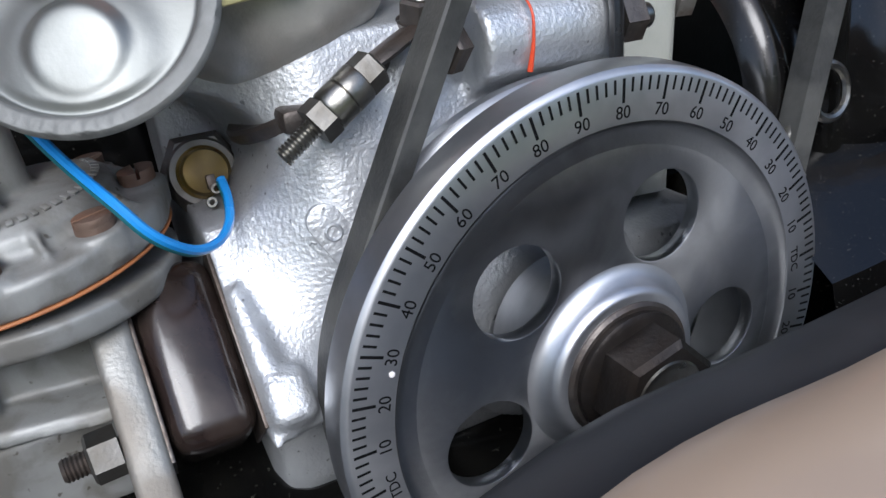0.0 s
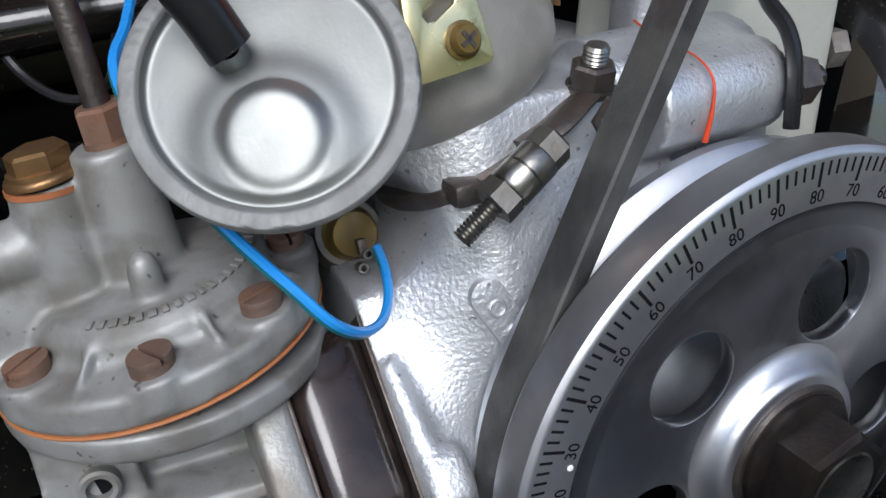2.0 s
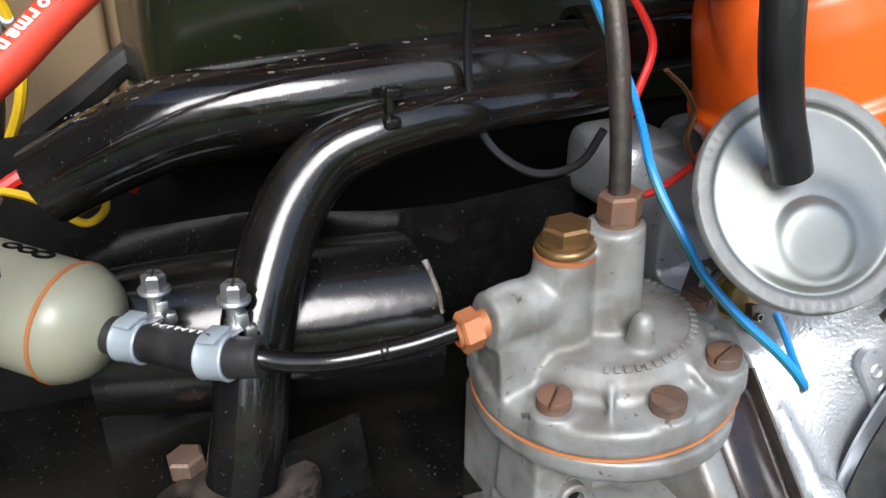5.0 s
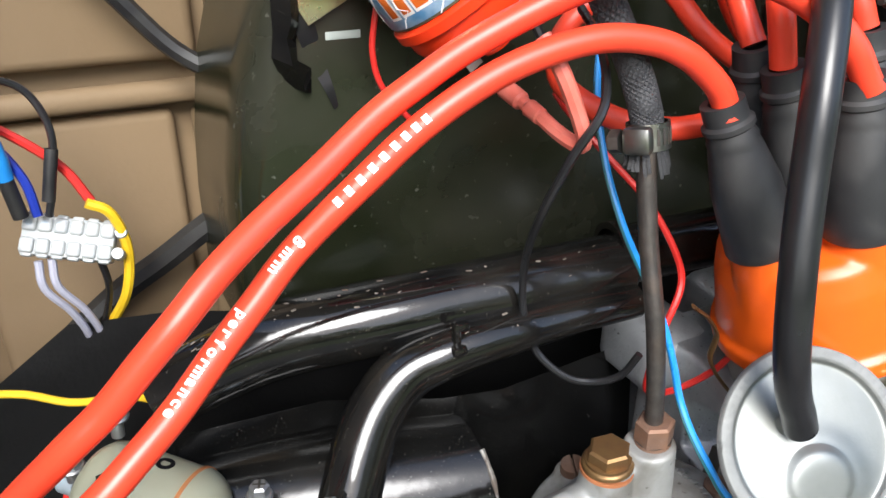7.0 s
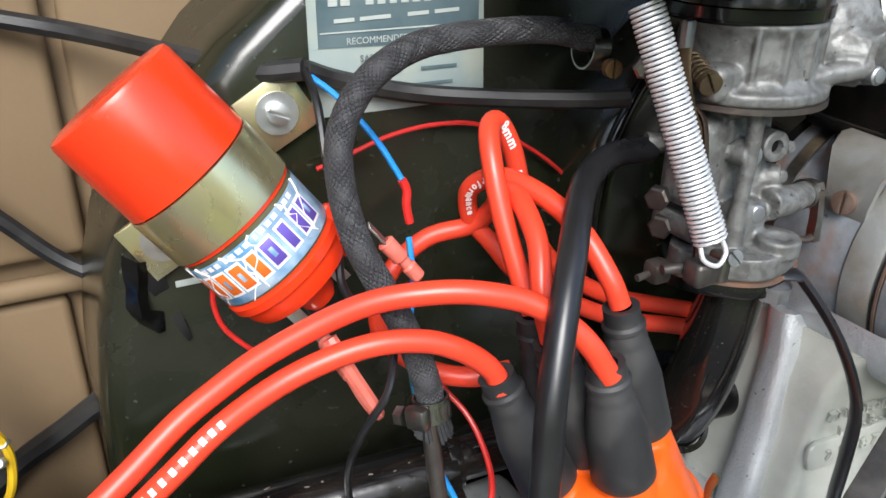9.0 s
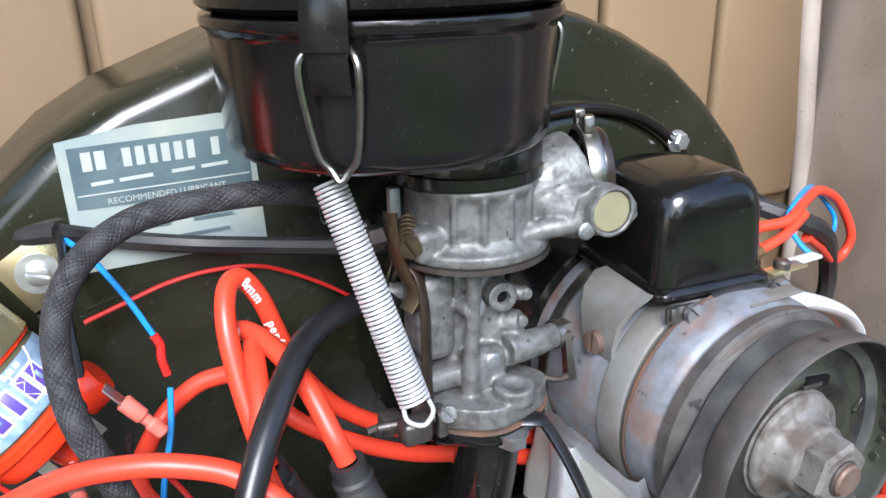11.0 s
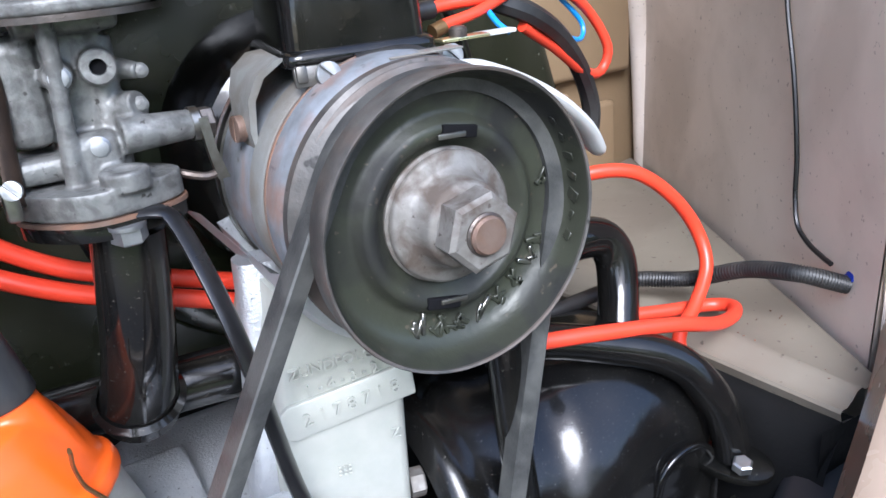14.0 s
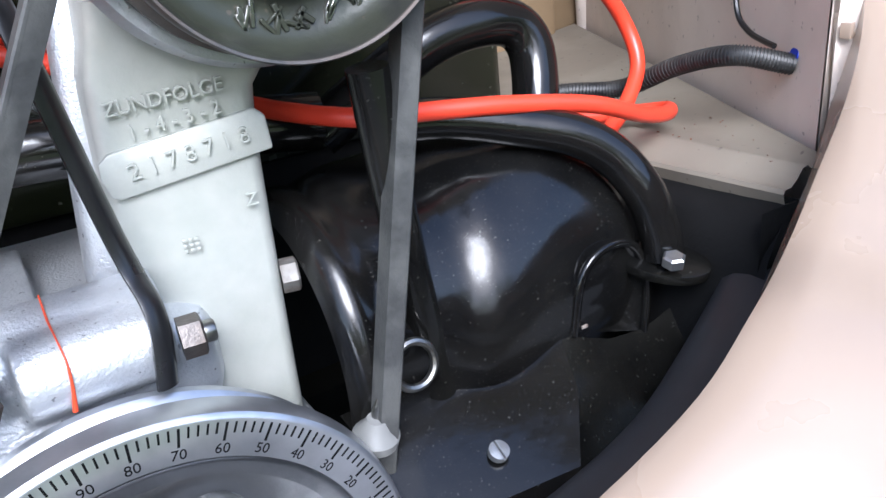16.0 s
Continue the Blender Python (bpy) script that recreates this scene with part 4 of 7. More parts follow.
def fuel_lines():
    fp = thing("fuel_feed_pipe", (-228, 92, 66), "black painted fuel pipe with small crimps", "fuel pipe")
    part("pipe", tube([(-197, 82.8, 77.4), (-201, 84, 76), (-210, 87, 73), (-221, 90, 71), (-235, 94, 69.4), (-248, 97, 71), (-257, 100, 73.6), (-264, 106, 73)], 3.1, 16), BLACK_GLOSS, fp)
    part("crimp", lathe([(3.0, -1.4), (3.3, -0.8), (3.1, 0), (3.3, 0.8), (3.0, 1.4)], along(V(-221.5, 90.2, 71), (-0.9, 0.26, -0.15)), 16), BLACK_GLOSS, fp)
    t = thing("fuel_hose", (-275, 116, 62), "black rubber fuel hose with printed letters", "hose")
    run = [(-255.4, 99.4, 73.8), (-260, 102.4, 73), (-267, 109, 71.6), (-279, 124, 70), (-287, 133, 69), (-293, 139, 69.5)]
    part("hose", tube(run, 6.0, 24), RUBBER, t)
    part("hose_mouth", lathe([(3.4, -0.8), (5.4, -0.8), (6.1, 0), (6.1, 1.2)], along(V(-255.6, 99.5, 73.8), (-0.8, 0.58, -0.12)), 28), RUBBER, t)
    for p, d, sc, h in (((-265.4, 107.4, 71.9), (-0.73, 0.67, -0.1), (-258.8, 112.6, 77), 15.5), ((-285.4, 131.2, 69.2), (-0.72, 0.68, -0.02), (-277.5, 135, 74), 15)):
        b = along(V(*p), d, (0, 0, 1))
        band = part("band", lathe([(6.1, -4.4), (6.8, -4.4), (7.0, -3.8), (6.8, -3.4), (6.8, 3.4), (7.0, 3.8), (6.8, 4.4), (6.1, 4.4)], b, 40), CLIP_BAND, t, "pale grey metal hose band")
        for k in range(6):
            part("band_slot", rbox((6.75, 0, 0), (0.5, 0.7, 4.2), 0.1, b @ Matrix.Rotation(radians(150 + 13 * k), 4, "Z")), DARK_STEEL, band)
        part("tongue", rbox((0, 7.2, 0), (9, 1.2, 6), 0.5, b), CLIP_BAND, band)
        part("wing", tube([(sc[0] - 9, sc[1] - 5, sc[2] + 2.4), (sc[0] - 5, sc[1] - 4, sc[2] + 1.2), (sc[0], sc[1] - 2, sc[2] + 1.6)], [1.6, 3.2, 3.4], 10, 4, 0.25), ZINC, band, "crimped end of the band")
        part("worm_housing", joined(rbox((sc[0] + 1.5, sc[1] - 1.6, sc[2] + 3), (4, 4.4, 6), 1), rbox((sc[0] + 3.6, sc[1] - 2.6, sc[2] - 0.6), (3.4, 3, 4), 0.8)), ZINC, band)
        clamp_screw(t, sc, h)
    for k in range(7):
        b = along(V(-269.5 - 1.75 * k, 112.6 + 2.1 * k, 71.3 - 0.28 * k), (-0.64, 0.76, -0.1), (0, 0, 1)) @ Matrix.Rotation(radians(18), 4, "Z")
        part("print", joined(rbox((0, 6.1, 0), (2.6, 0.4, 0.5), 0.1, b), rbox((-1.1 + 0.5 * (k % 3), 6.05, 0.7), (0.6, 0.4, 1.6), 0.1, b)), WHITE_PRINT, t)
    f = thing("fuel_filter", (-312, 150, 50), "milky plastic inline fuel filter with printed diamond", "fuel filter")
    ax = along(V(-291.5, 138, 69.2), (-0.71, 0.68, 0.12), (0, 0, 1))
    part("case", lathe([(5, -4), (5.5, -1), (7.5, 0), (12, 1.8), (16, 5.2), (18.2, 9), (19.2, 12.2), (19.2, 13.4), (18.7, 14), (18.9, 15.4), (18.9, 46), (18.2, 49), (16, 51.8), (11, 54.6), (6, 56), (5, 58), (4.6, 68), (0, 68)], ax, 64), FILTER, f)
    part("seam", lathe([(18.8, 11.9), (19.5, 12.2), (19.5, 13.5), (18.8, 13.8)], ax, 64), GASKET, f, "amber seam ring")
    part("element", lathe([(0, 18), (13.5, 18), (13.5, 44), (0, 44)], ax, 40), CARD, f, "paper element inside the case")
    face = ax @ Matrix.Rotation(radians(62), 4, "Z") @ Matrix.Translation(V(19.0, 0, 36))
    for k in range(4):
        part("print", rbox((0, 0, 5.2), (0.3, 11, 0.7), 0, face @ Matrix.Rotation(radians(45 + 90 * k), 4, "X")), BLACK_PRINT_AND_SHADE, f)
    for k, (w, h) in enumerate(((5.4, 5), (2.4, 4.6), (2, 4.8))):
        q = ax @ Matrix.Rotation(radians(104), 4, "Z") @ Matrix.Translation(V(19.0, 0, 25 + 5.6 * k))
        part("print", lathe([(1.3, -0.15), (2.6, -0.15), (2.6, 0.15), (1.3, 0.15)], q @ Matrix.Rotation(radians(90), 4, "Y") @ Matrix.Scale(1.1 if k else 1.3, 4), 20), BLACK_PRINT_AND_SHADE, f)
    clamp_screw(f, (-318, 176, 94), 15)
    clamp_screw(f, (-336, 176, 77), 15)
    part("far_band", lathe([(5.2, 58), (6.6, 58), (6.6, 65), (5.2, 65)], ax, 32), CLIP_BAND, f, "pale grey metal hose band")
    p = thing("fuel_riser_pipe", (-151, 80, 108), "bare steel fuel pipe rising from the pump", "fuel pipe")
    part("pipe", tube([(-150, 79, 108), (-150.5, 80.5, 125), (-152, 84, 150), (-153, 91, 175), (-154, 96, 200), (-153.5, 97, 212)], 3.2, 16), DARK_STEEL, p)
    part("sleeve", tube([(-150, 79, 108), (-150.1, 79.4, 112)], [4.2, 3.4], 16), RUST, p)


fuel_lines()

# ---- distributor ----
DO, DA = Vector((-56.5, 75, 89.5)), Vector((-0.33, 0.125, 0.935)).normalized()
DM = along(V(*DO), DA, (0, -1, 0))      # local y faces the rear of the car


def on_axis(x, y, s):
    """A place from sideways, rearward and axial mm on the distributor."""
    return tuple((DM @ V(x, y, s)) * 1000)


def distributor():
    t = thing("distributor", tuple(DO), "alloy distributor with orange cap and vacuum canister", "distributor")
    part("bowl", lathe([(17, -14), (17.5, -4), (19, 0), (24, 3), (31, 8), (34.5, 14), (36, 20), (36.8, 44), (37.2, 45), (37.2, 48), (30, 48)], DM, 72), DIST, t)
    cap = [lathe([(0, 46), (38.6, 46), (39.4, 47), (39.2, 52.5), (36.6, 54.5), (35.6, 62), (33.5, 76), (31, 85), (28, 88), (20, 90), (0, 90)], DM, 72)]
    for x, y in POSTS + [(0, 0)]:
        cap.append(lathe([(14, 44), (12.6, 70), (10.8, 92), (10, 94)], DM @ Matrix.Translation(V(x, y, 0)), 28, solid=True))
    cast(part("cap", joined(*cap), ORANGE, t, "glossy orange plastic cap"), 1.1, 4)
    for a in (137, -16):
        m = DM @ Matrix.Rotation(radians(a), 4, "Z")
        clip = tube([tuple((m @ V(x, y, s + 10)) * 1000) for x, y, s in ((38, 0, 12), (41, 0, 20), (44, 0, 30), (44.6, 0, 38), (41.6, 0, 43.6), (40, 0, 48), (42, 0, 56), (45, 0, 61), (46, 0, 63))], 1.9, 8, squash=0.4)
        part("spring_clip", clip, BRASS, t, "bronze spring clip")
    # bracket of the vacuum unit with its screw
    bm = along(V(-74.5, 38, 126), (0.0, -0.97, 0.24))
    br = part("bracket", plate([(-13, -13), (7, -11), (8, -9.5), (4.5, 12), (3, 12.6), (-12, 8)], [[(-8, 1.5), (-7, 0), (-5, 0), (0, 3), (1, 5), (0, 6.6), (-2, 6.4), (-7, 3.4)]], 2, bm, 0.3), GOLD_ZINC, t, "yellow passivated bracket plate")
    sc = bm @ Matrix.Translation(V(0.5, -5, 0))
    screw = part("screw", lathe([(4.4, 0), (4.4, 0.8), (3.6, 1), (3.6, 2.4), (2.9, 3.3), (0, 3.6)], sc, 24), YELLOW_BRASS, br)
    for a in (0.6, 0.6 + math.pi / 2):
        part("screw_cross", rbox((0, 0, 3.4), (4.4, 1.0, 0.7), 0, sc @ Matrix.Rotation(a, 4, "Z")), DARK_STEEL, screw)


POSTS = [(22, 2), (-1, 21), (-22, 6), (-1, -21)]
distributor()


def vacuum_unit():
    n = Vector((-0.29, -0.765, 0.575)).normalized()
    m = along(V(-117.3, 41.2, 119), n) @ Matrix.Scale(0.94, 4)
    t = thing("vacuum_canister", (-113, 46, 90), "bright zinc-plated vacuum advance canister", "vacuum canister")
    def dish(x, y):
        """Height of the pressed cover: rolled rim, shallow cone and an offset boss."""
        r, d = math.hypot(x, y), math.hypot(x, y + 12.6)
        lip = 2.6 / (1 + math.exp((28.6 - r) / 0.3))
        ang = math.atan2(y, x)
        rim = 0.1 * math.sin(64 * ang) * (1 + math.sin(3 * ang)) * math.exp(-((r - 31.6) / 1.4) ** 2)
        cone = -2.6 + 1.4 * (1 - min(1, r / 28) ** 2)
        ring = 2.0 / (1 + math.exp((d - 17.4) / 1.9))
        boss = 1.7 / (1 + math.exp((d - 11.2) / 0.75))
        crown = 0.16 * (y + 12.6) * max(0, 1 - (d / 13) ** 4)
        return cone + lip + rim + (ring + boss + crown) * min(1, max(0, (28.4 - r) / 3.0)) - 0.05 * max(0, r - 31.5) ** 2 - (2.4 if r > 33.3 else 0)
    bm = bmesh.new()
    seg, radii = 192, [0.01] + [0.6 * k for k in range(1, 56)] + [33.3, 33.8]
    rings = [[bm.verts.new(m @ V(r * math.cos(2 * math.pi * k / seg), r * math.sin(2 * math.pi * k / seg), dish(r * math.cos(2 * math.pi * k / seg), r * math.sin(2 * math.pi * k / seg)))) for k in range(seg)] for r in radii]
    for p, q in zip(rings[:-1], rings[1:]):
        for k in range(seg):
            bm.faces.new((p[k], p[(k + 1) % seg], q[(k + 1) % seg], q[k]))
    bmesh.ops.recalc_face_normals(bm, faces=bm.faces)
    band = bm.copy()
    inner = m.inverted()
    for piece, outside in ((bm, False), (band, True)):
        gone = [f for f in piece.faces if ((inner @ f.calc_center_median()).to_2d().length * 1000 > 28.9) != outside]
        bmesh.ops.delete(piece, geom=gone, context="FACES")
    cover = part("cover", bm, CANISTER, t, sharp=70)
    part("crimped_rim", band, CANISTER_RIM, cover, "dull mottled crimped rim", 70)
    part("rear_shell", lathe([(33.6, -2.4), (32, -5), (28, -9), (22, -14), (12, -17), (6, -18), (6, -30), (0, -30)], m, 64), CANISTER, t)
    nip = m.inverted() @ V(-124.4, 43.6, 127) * 1000
    NIP = (nip.x, nip.y, -2)
    part("nipple", lathe([(5.2, -2), (4.6, 0.6), (3.6, 2), (3.4, 8)], m @ Matrix.Translation(V(*NIP)), 20), CANISTER, t)
    solo("vacuum_hose", tube([(-123.6, 43.4, 126.2), (-124.2, 43.5, 127.4), (-127, 43.7, 133.6), (-131.4, 43.9, 142.4), (-135.9, 44.5, 157.4), (-137.3, 46.8, 175.4), (-135, 51.5, 193.4), (-131.9, 55.9, 209.6), (-128.2, 60.8, 229.5), (-119.5, 70.2, 249.9), (-106.7, 84, 267), (-85.2, 107.2, 282.3), (-61.6, 120.3, 285.8), (-39.7, 123.6, 284.1)], 5.3, 24), RUBBER_SOFT, "smooth black rubber vacuum hose from canister to carburettor", "hose")


vacuum_unit()

# ---- ignition leads ----


def boot(x, y, top, label):
    """A rubber boot over one post of the cap, with its end at top."""
    a = Vector(on_axis(x, y, 92))
    b = Vector(top)
    m = along(V(*a), b - a)
    ln = (b - a).length
    t = thing("spark_plug_boot", tuple(a), label, "rubber boot", "boots on the distributor cap")
    part("sleeve", lathe([(11.8, 0), (12.4, 1), (12.2, 6), (11.4, ln * 0.45), (8.8, ln * 0.7), (8.2, ln * 0.74), (8.4, ln * 0.77), (7.6, ln * 0.8), (7.2, ln * 0.9), (7.0, ln), (4.4, ln), (4.4, ln - 3)], m, 36), BOOT, t)
    part("ridge", lathe([(7.2, ln * 0.82), (8.4, ln * 0.84), (8.4, ln * 0.87), (7.2, ln * 0.89)], m, 36), BOOT, t)
    return tuple(b)


def lead(pts, label, r=4.2, words=(), face=(-0.3, -0.9, 0.2)):
    t = thing("ignition_lead", pts[-1], label, "ignition lead", "silicone ignition leads")
    part("cable", tube(pts, r, 16, 6), RED_LEAD, t)
    if words:
        part("print", lead_print(pts, words, face, r), WHITE_PRINT, t, "white printed words")
    return t


def lead_print(pts, runs, face, r=4.2):
    """White words along a lead: each run is a word, its start in mm, its pitch and its size. A brand mark is a run of plain bars."""
    path = spline([V(*q) for q in pts], 24)
    dist = [0.0]
    for a, b in zip(path[:-1], path[1:]):
        dist.append(dist[-1] + (b - a).length * 1000)

    def at(s):
        k = max(i for i in range(len(dist) - 1) if dist[i] <= s)
        f = (s - dist[k]) / max(1e-6, dist[k + 1] - dist[k])
        return path[k].lerp(path[k + 1], f), (path[k + 1] - path[k]).normalized()

    out = []
    for ch, s, size in [(c, t0 + pitch * i, size) for word, t0, pitch, size in runs for i, c in enumerate(word)]:
        p, d = at(s)
        up = Vector(face).cross(d).normalized()
        nrm = d.cross(up).normalized()
        m = Matrix((d, up, nrm)).transposed().to_4x4()
        m.translation = p + nrm * (r + 0.05) / 1000
        if ch == "#":
            b = rbox((0, 0, 0), (size * 0.5, size * 0.66, 0.15), 0, m)
        else:
            b = turned(letters(ch, size, 0.15, bold=0.16), m)
        out.append(b)
    return joined(*out)


E_LEFT = boot(*POSTS[0], (-128, 95, 219), "black rubber boot with orange lead bending away")
E_FRONT = boot(*POSTS[1], (-98.5, 70.5, 230), "black rubber boot at the front of the orange cap")
E_RIGHT = boot(*POSTS[2], (-78.7, 87.5, 239), "black rubber boot beside the carburettor")
E_BACK = boot(*POSTS[3], (-104, 108, 232), "black rubber boot at the back of the orange cap")
E_MID = boot(0, 0, on_axis(0, 0, 148), "black rubber boot at the centre of the orange cap")

LEAD_A = [(-98.7, 66.3, 225.9), (-101.3, 68.2, 230.9), (-105.6, 70.7, 238.4), (-112.1, 75.5, 246), (-123.4, 83.2, 253.8), (-141.4, 90, 259), (-157.8, 97.1, 259), (-172.7, 104.1, 255.8), (-188.2, 110.2, 248.8), (-208.2, 114.7, 238.7), (-222.7, 116.1, 230.1), (-236.5, 115.5, 222), (-254, 111.2, 210.9), (-271.9, 105.2, 201.3), (-286.2, 98.6, 193.4), (-297.4, 94, 184.9), (-307.3, 93.3, 175.4), (-317.8, 93.6, 164.4), (-329.6, 95.1, 153.8), (-350.2, 108.1, 127.2), (-362.1, 113.7, 105.2)]
LEAD_B = [(-127.6, 91, 213.7), (-128.6, 92.9, 218.7), (-131.6, 93.7, 223.8), (-137.2, 95, 229.3), (-144.8, 96.2, 234.7), (-154.9, 98.9, 238.8), (-170.1, 102.2, 240.5), (-186.5, 105.5, 237.6), (-204.7, 108.3, 230.8), (-223.9, 110.6, 219.3), (-242, 107.9, 207.8), (-263.3, 109.1, 189.8), (-276.8, 104.8, 178.4), (-290, 98.6, 168.8), (-301.4, 92.5, 160.2), (-313, 87.2, 152.9), (-325.1, 83.3, 145), (-335.9, 84.2, 137.9), (-345.8, 93.1, 129.8), (-347.8, 107.1, 117.7)]
lead(LEAD_A, "orange-red silicone ignition lead arching towards the far cylinder")
# looped leads beside the carburettor
lead([E_RIGHT, (-82, 92, 250), (-86, 106, 264), (-92, 124, 273), (-99, 144, 275), (-104, 158, 266), (-100, 164, 250), (-92, 158, 238), (-82, 148, 224), (-58, 140, 208), (-30, 136, 194), (0, 134, 184), (40, 130, 170), (80, 125, 160)], "orange-red silicone ignition lead looped beside the carburettor", words=[("performance", 74, 3.05, 3.3)])
lead([E_BACK, (-106, 116, 246), (-108, 126, 266), (-108, 135, 284), (-104, 145, 295), (-97, 150, 296), (-90, 150, 285), (-84, 150, 266), (-76, 152, 244), (-60, 150, 222), (-36, 146, 205), (-10, 142, 195), (40, 138, 178), (80, 133, 168)], "orange-red silicone ignition lead standing up in a loop", words=[("8mm", 84, 5.0, 4.2), ("performance", 108, 3.05, 4.0)])
lead([E_MID, (-109, 96, 246), (-104, 108, 262), (-100, 128, 272), (-96, 146, 268), (-94, 156, 256), (-100, 164, 246), (-118, 172, 240), (-136, 172, 226), (-150, 150, 214), (-140, 130, 205), (-126, 118, 203), (-110, 112, 205)], "orange-red silicone king lead running to the coil")


lead_b = thing("ignition_lead", LEAD_B[-1], "orange-red silicone ignition lead with white printed words", "ignition lead", "silicone ignition leads")
part("cable", tube(LEAD_B, 4.2, 16, 6), RED_LEAD, lead_b)
part("print", lead_print(LEAD_B, [("#########", 114, 4.1, 4.0), ("8mm", 162, 5.0, 3.5), ("performance", 188, 3.0, 3.3)], (-0.45, -0.75, 0.5)), WHITE_PRINT, lead_b, "white printed words")

# ---- fan housing ----
def fan_housing():
    t = thing("fan_housing", (20, 230, 60), "black painted steel fan housing with scratches", "fan housing")
    # outline in x and z: lower corners, then the arch over the fan
    out = [(-260, 90), (-260, 138), (-258, 168), (-253, 203), (-243, 236), (-229, 266), (-211, 295), (-188, 323), (-160, 347), (-131, 363), (-76, 383), (-16, 396), (44, 399), (94, 392), (122, 384), (152, 372), (189, 352), (221, 326), (251, 295), (279, 253), (295, 198), (299, 142), (299, 90)]
    rings = []
    for dy, grow in ((30, -1), (8, -0.2), (0, -5), (-3, -12)):
        ring = []
        for x, z in out:
            v = Vector((x - 16, z - 200)).normalized() * grow
            ring.append((x + v.x, FAN_Y(x) + dy, z + v.y))
        rings.append(ring)
    for dy in (90,):
        rings.insert(0, [(x, FAN_Y(x) + dy, z) for x, z in out])
    part("shell", loft(rings), HOUSING, t, sharp=50)
    ring = tube([(84.7 + 110 * math.cos(radians(a)), 171, 232 + 110 * math.sin(radians(a))) for a in range(-20, 221, 8)], 3.2, 10)
    part("cover_ring", ring, BLACK_GLOSS, t, "raised rim of the fan cover")
    disc = lathe([(0, 36), (100, 35), (106, 33), (110, 30), (113, 24), (114, 0)], along(V(84.7, 207, 232), (0.0, -1, 0)), 96)
    part("fan_cover", disc, HOUSING, t)
    for x, z in ((157, 316), (22, 322)):
        m = along(V(x, 170, z), (0, -1, 0.1))
        part("cover_screw", joined(hexa(m, 9, 5, 1), lathe([(6.5, 0), (6.5, 1.2), (2, 1.2)], m, 20)), ZINC, t, "bright cover screw")
    # strip of curled black tape and chipped paint
    part("tape", strip([[(-236 + 2.2 * k, FAN_Y(-230) - 3.5 - 2.2 * math.sin(k * 1.1), 238 - 5 * k), (-226 + 1.2 * k, FAN_Y(-230) - 3.5 - 1.5 * math.sin(k * 1.1 + 0.4), 239 - 5 * k)] for k in range(9)]), RUBBER_SOFT, t, "curled strip of black tape")
    part("paint_chip", rbox((-213, FAN_Y(-213) - 3.2, 226), (14, 0.6, 3), 0.2, None), LABEL_PALE, t, "bare scratch in the paint")


def FAN_Y(x):
    """The front face leans back towards the sides."""
    return 208


fan_housing()


def sticker():
    n = Vector((0.05, -1, 0.0))
    m = along(V(-113, FAN_Y(-113) - 3.4, 321), (0.0, -1, 0.0)) @ Matrix.Rotation(radians(0), 4, "Z")
    t = thing("service_sticker", (-122, 208, 290), "faded pale blue service sticker on the fan housing", "sticker")
    part("paper", plate([(-42, -31), (42, -31), (40, 30), (26, 33), (-10, 32), (-42, 28)], [], 0.3, m), LABEL_PAPER, t)
    part("teal_field", plate([(-38, -2), (38, -4), (38, 26), (-38, 25)], [], 0.2, m @ Matrix.Translation(V(0, 0, 0.3))), LABEL_TEAL, t, "faded teal printed field")
    k = m @ Matrix.Translation(V(0, 0, 0.6))
    for i, w in enumerate((5, 5, 0, 4.4, 4.4, 4, 4.4, 4.4, 4, 0, 4.4, 0, 4.4)):
        if w:
            part("print_bar", rbox((-31 + 5.4 * i, 18.6, 0), (w * 0.8, 8.2, 0.2), 0.0, k), LABEL_PALE, t)
    for x, w in ((-26, 9), (-12, 14), (8, 10), (22, 12)):
        part("print_bar", rbox((x, 9.5, 0), (w, 1.6, 0.2), 0, k @ Matrix.Rotation(0.03, 4, "Z")), LABEL_PALE, t)
    part("rule_line", rbox((0, 4, 0), (74, 0.6, 0.2), 0, k), LABEL_PALE, t)
    part("print", turned(letters("RECOMMENDED LUBRICANT", 2.9, 0.15), k @ Matrix.Translation(V(0, 0, 0))), LABEL_PALE, t)
    part("print", turned(letters("SAE 30", 3.0, 0.15), k @ Matrix.Translation(V(-14, -7.5, 0))), LABEL_TEAL, t)
    for x, y, w in ((12, -7.5, 24), (-16, -14, 30), (18, -14, 18), (0, -21, 50)):
        part("print_bar", rbox((x, y, 0), (w, 1.5, 0.2), 0, k), LABEL_TEAL, t)


sticker()

# ---- coil ----


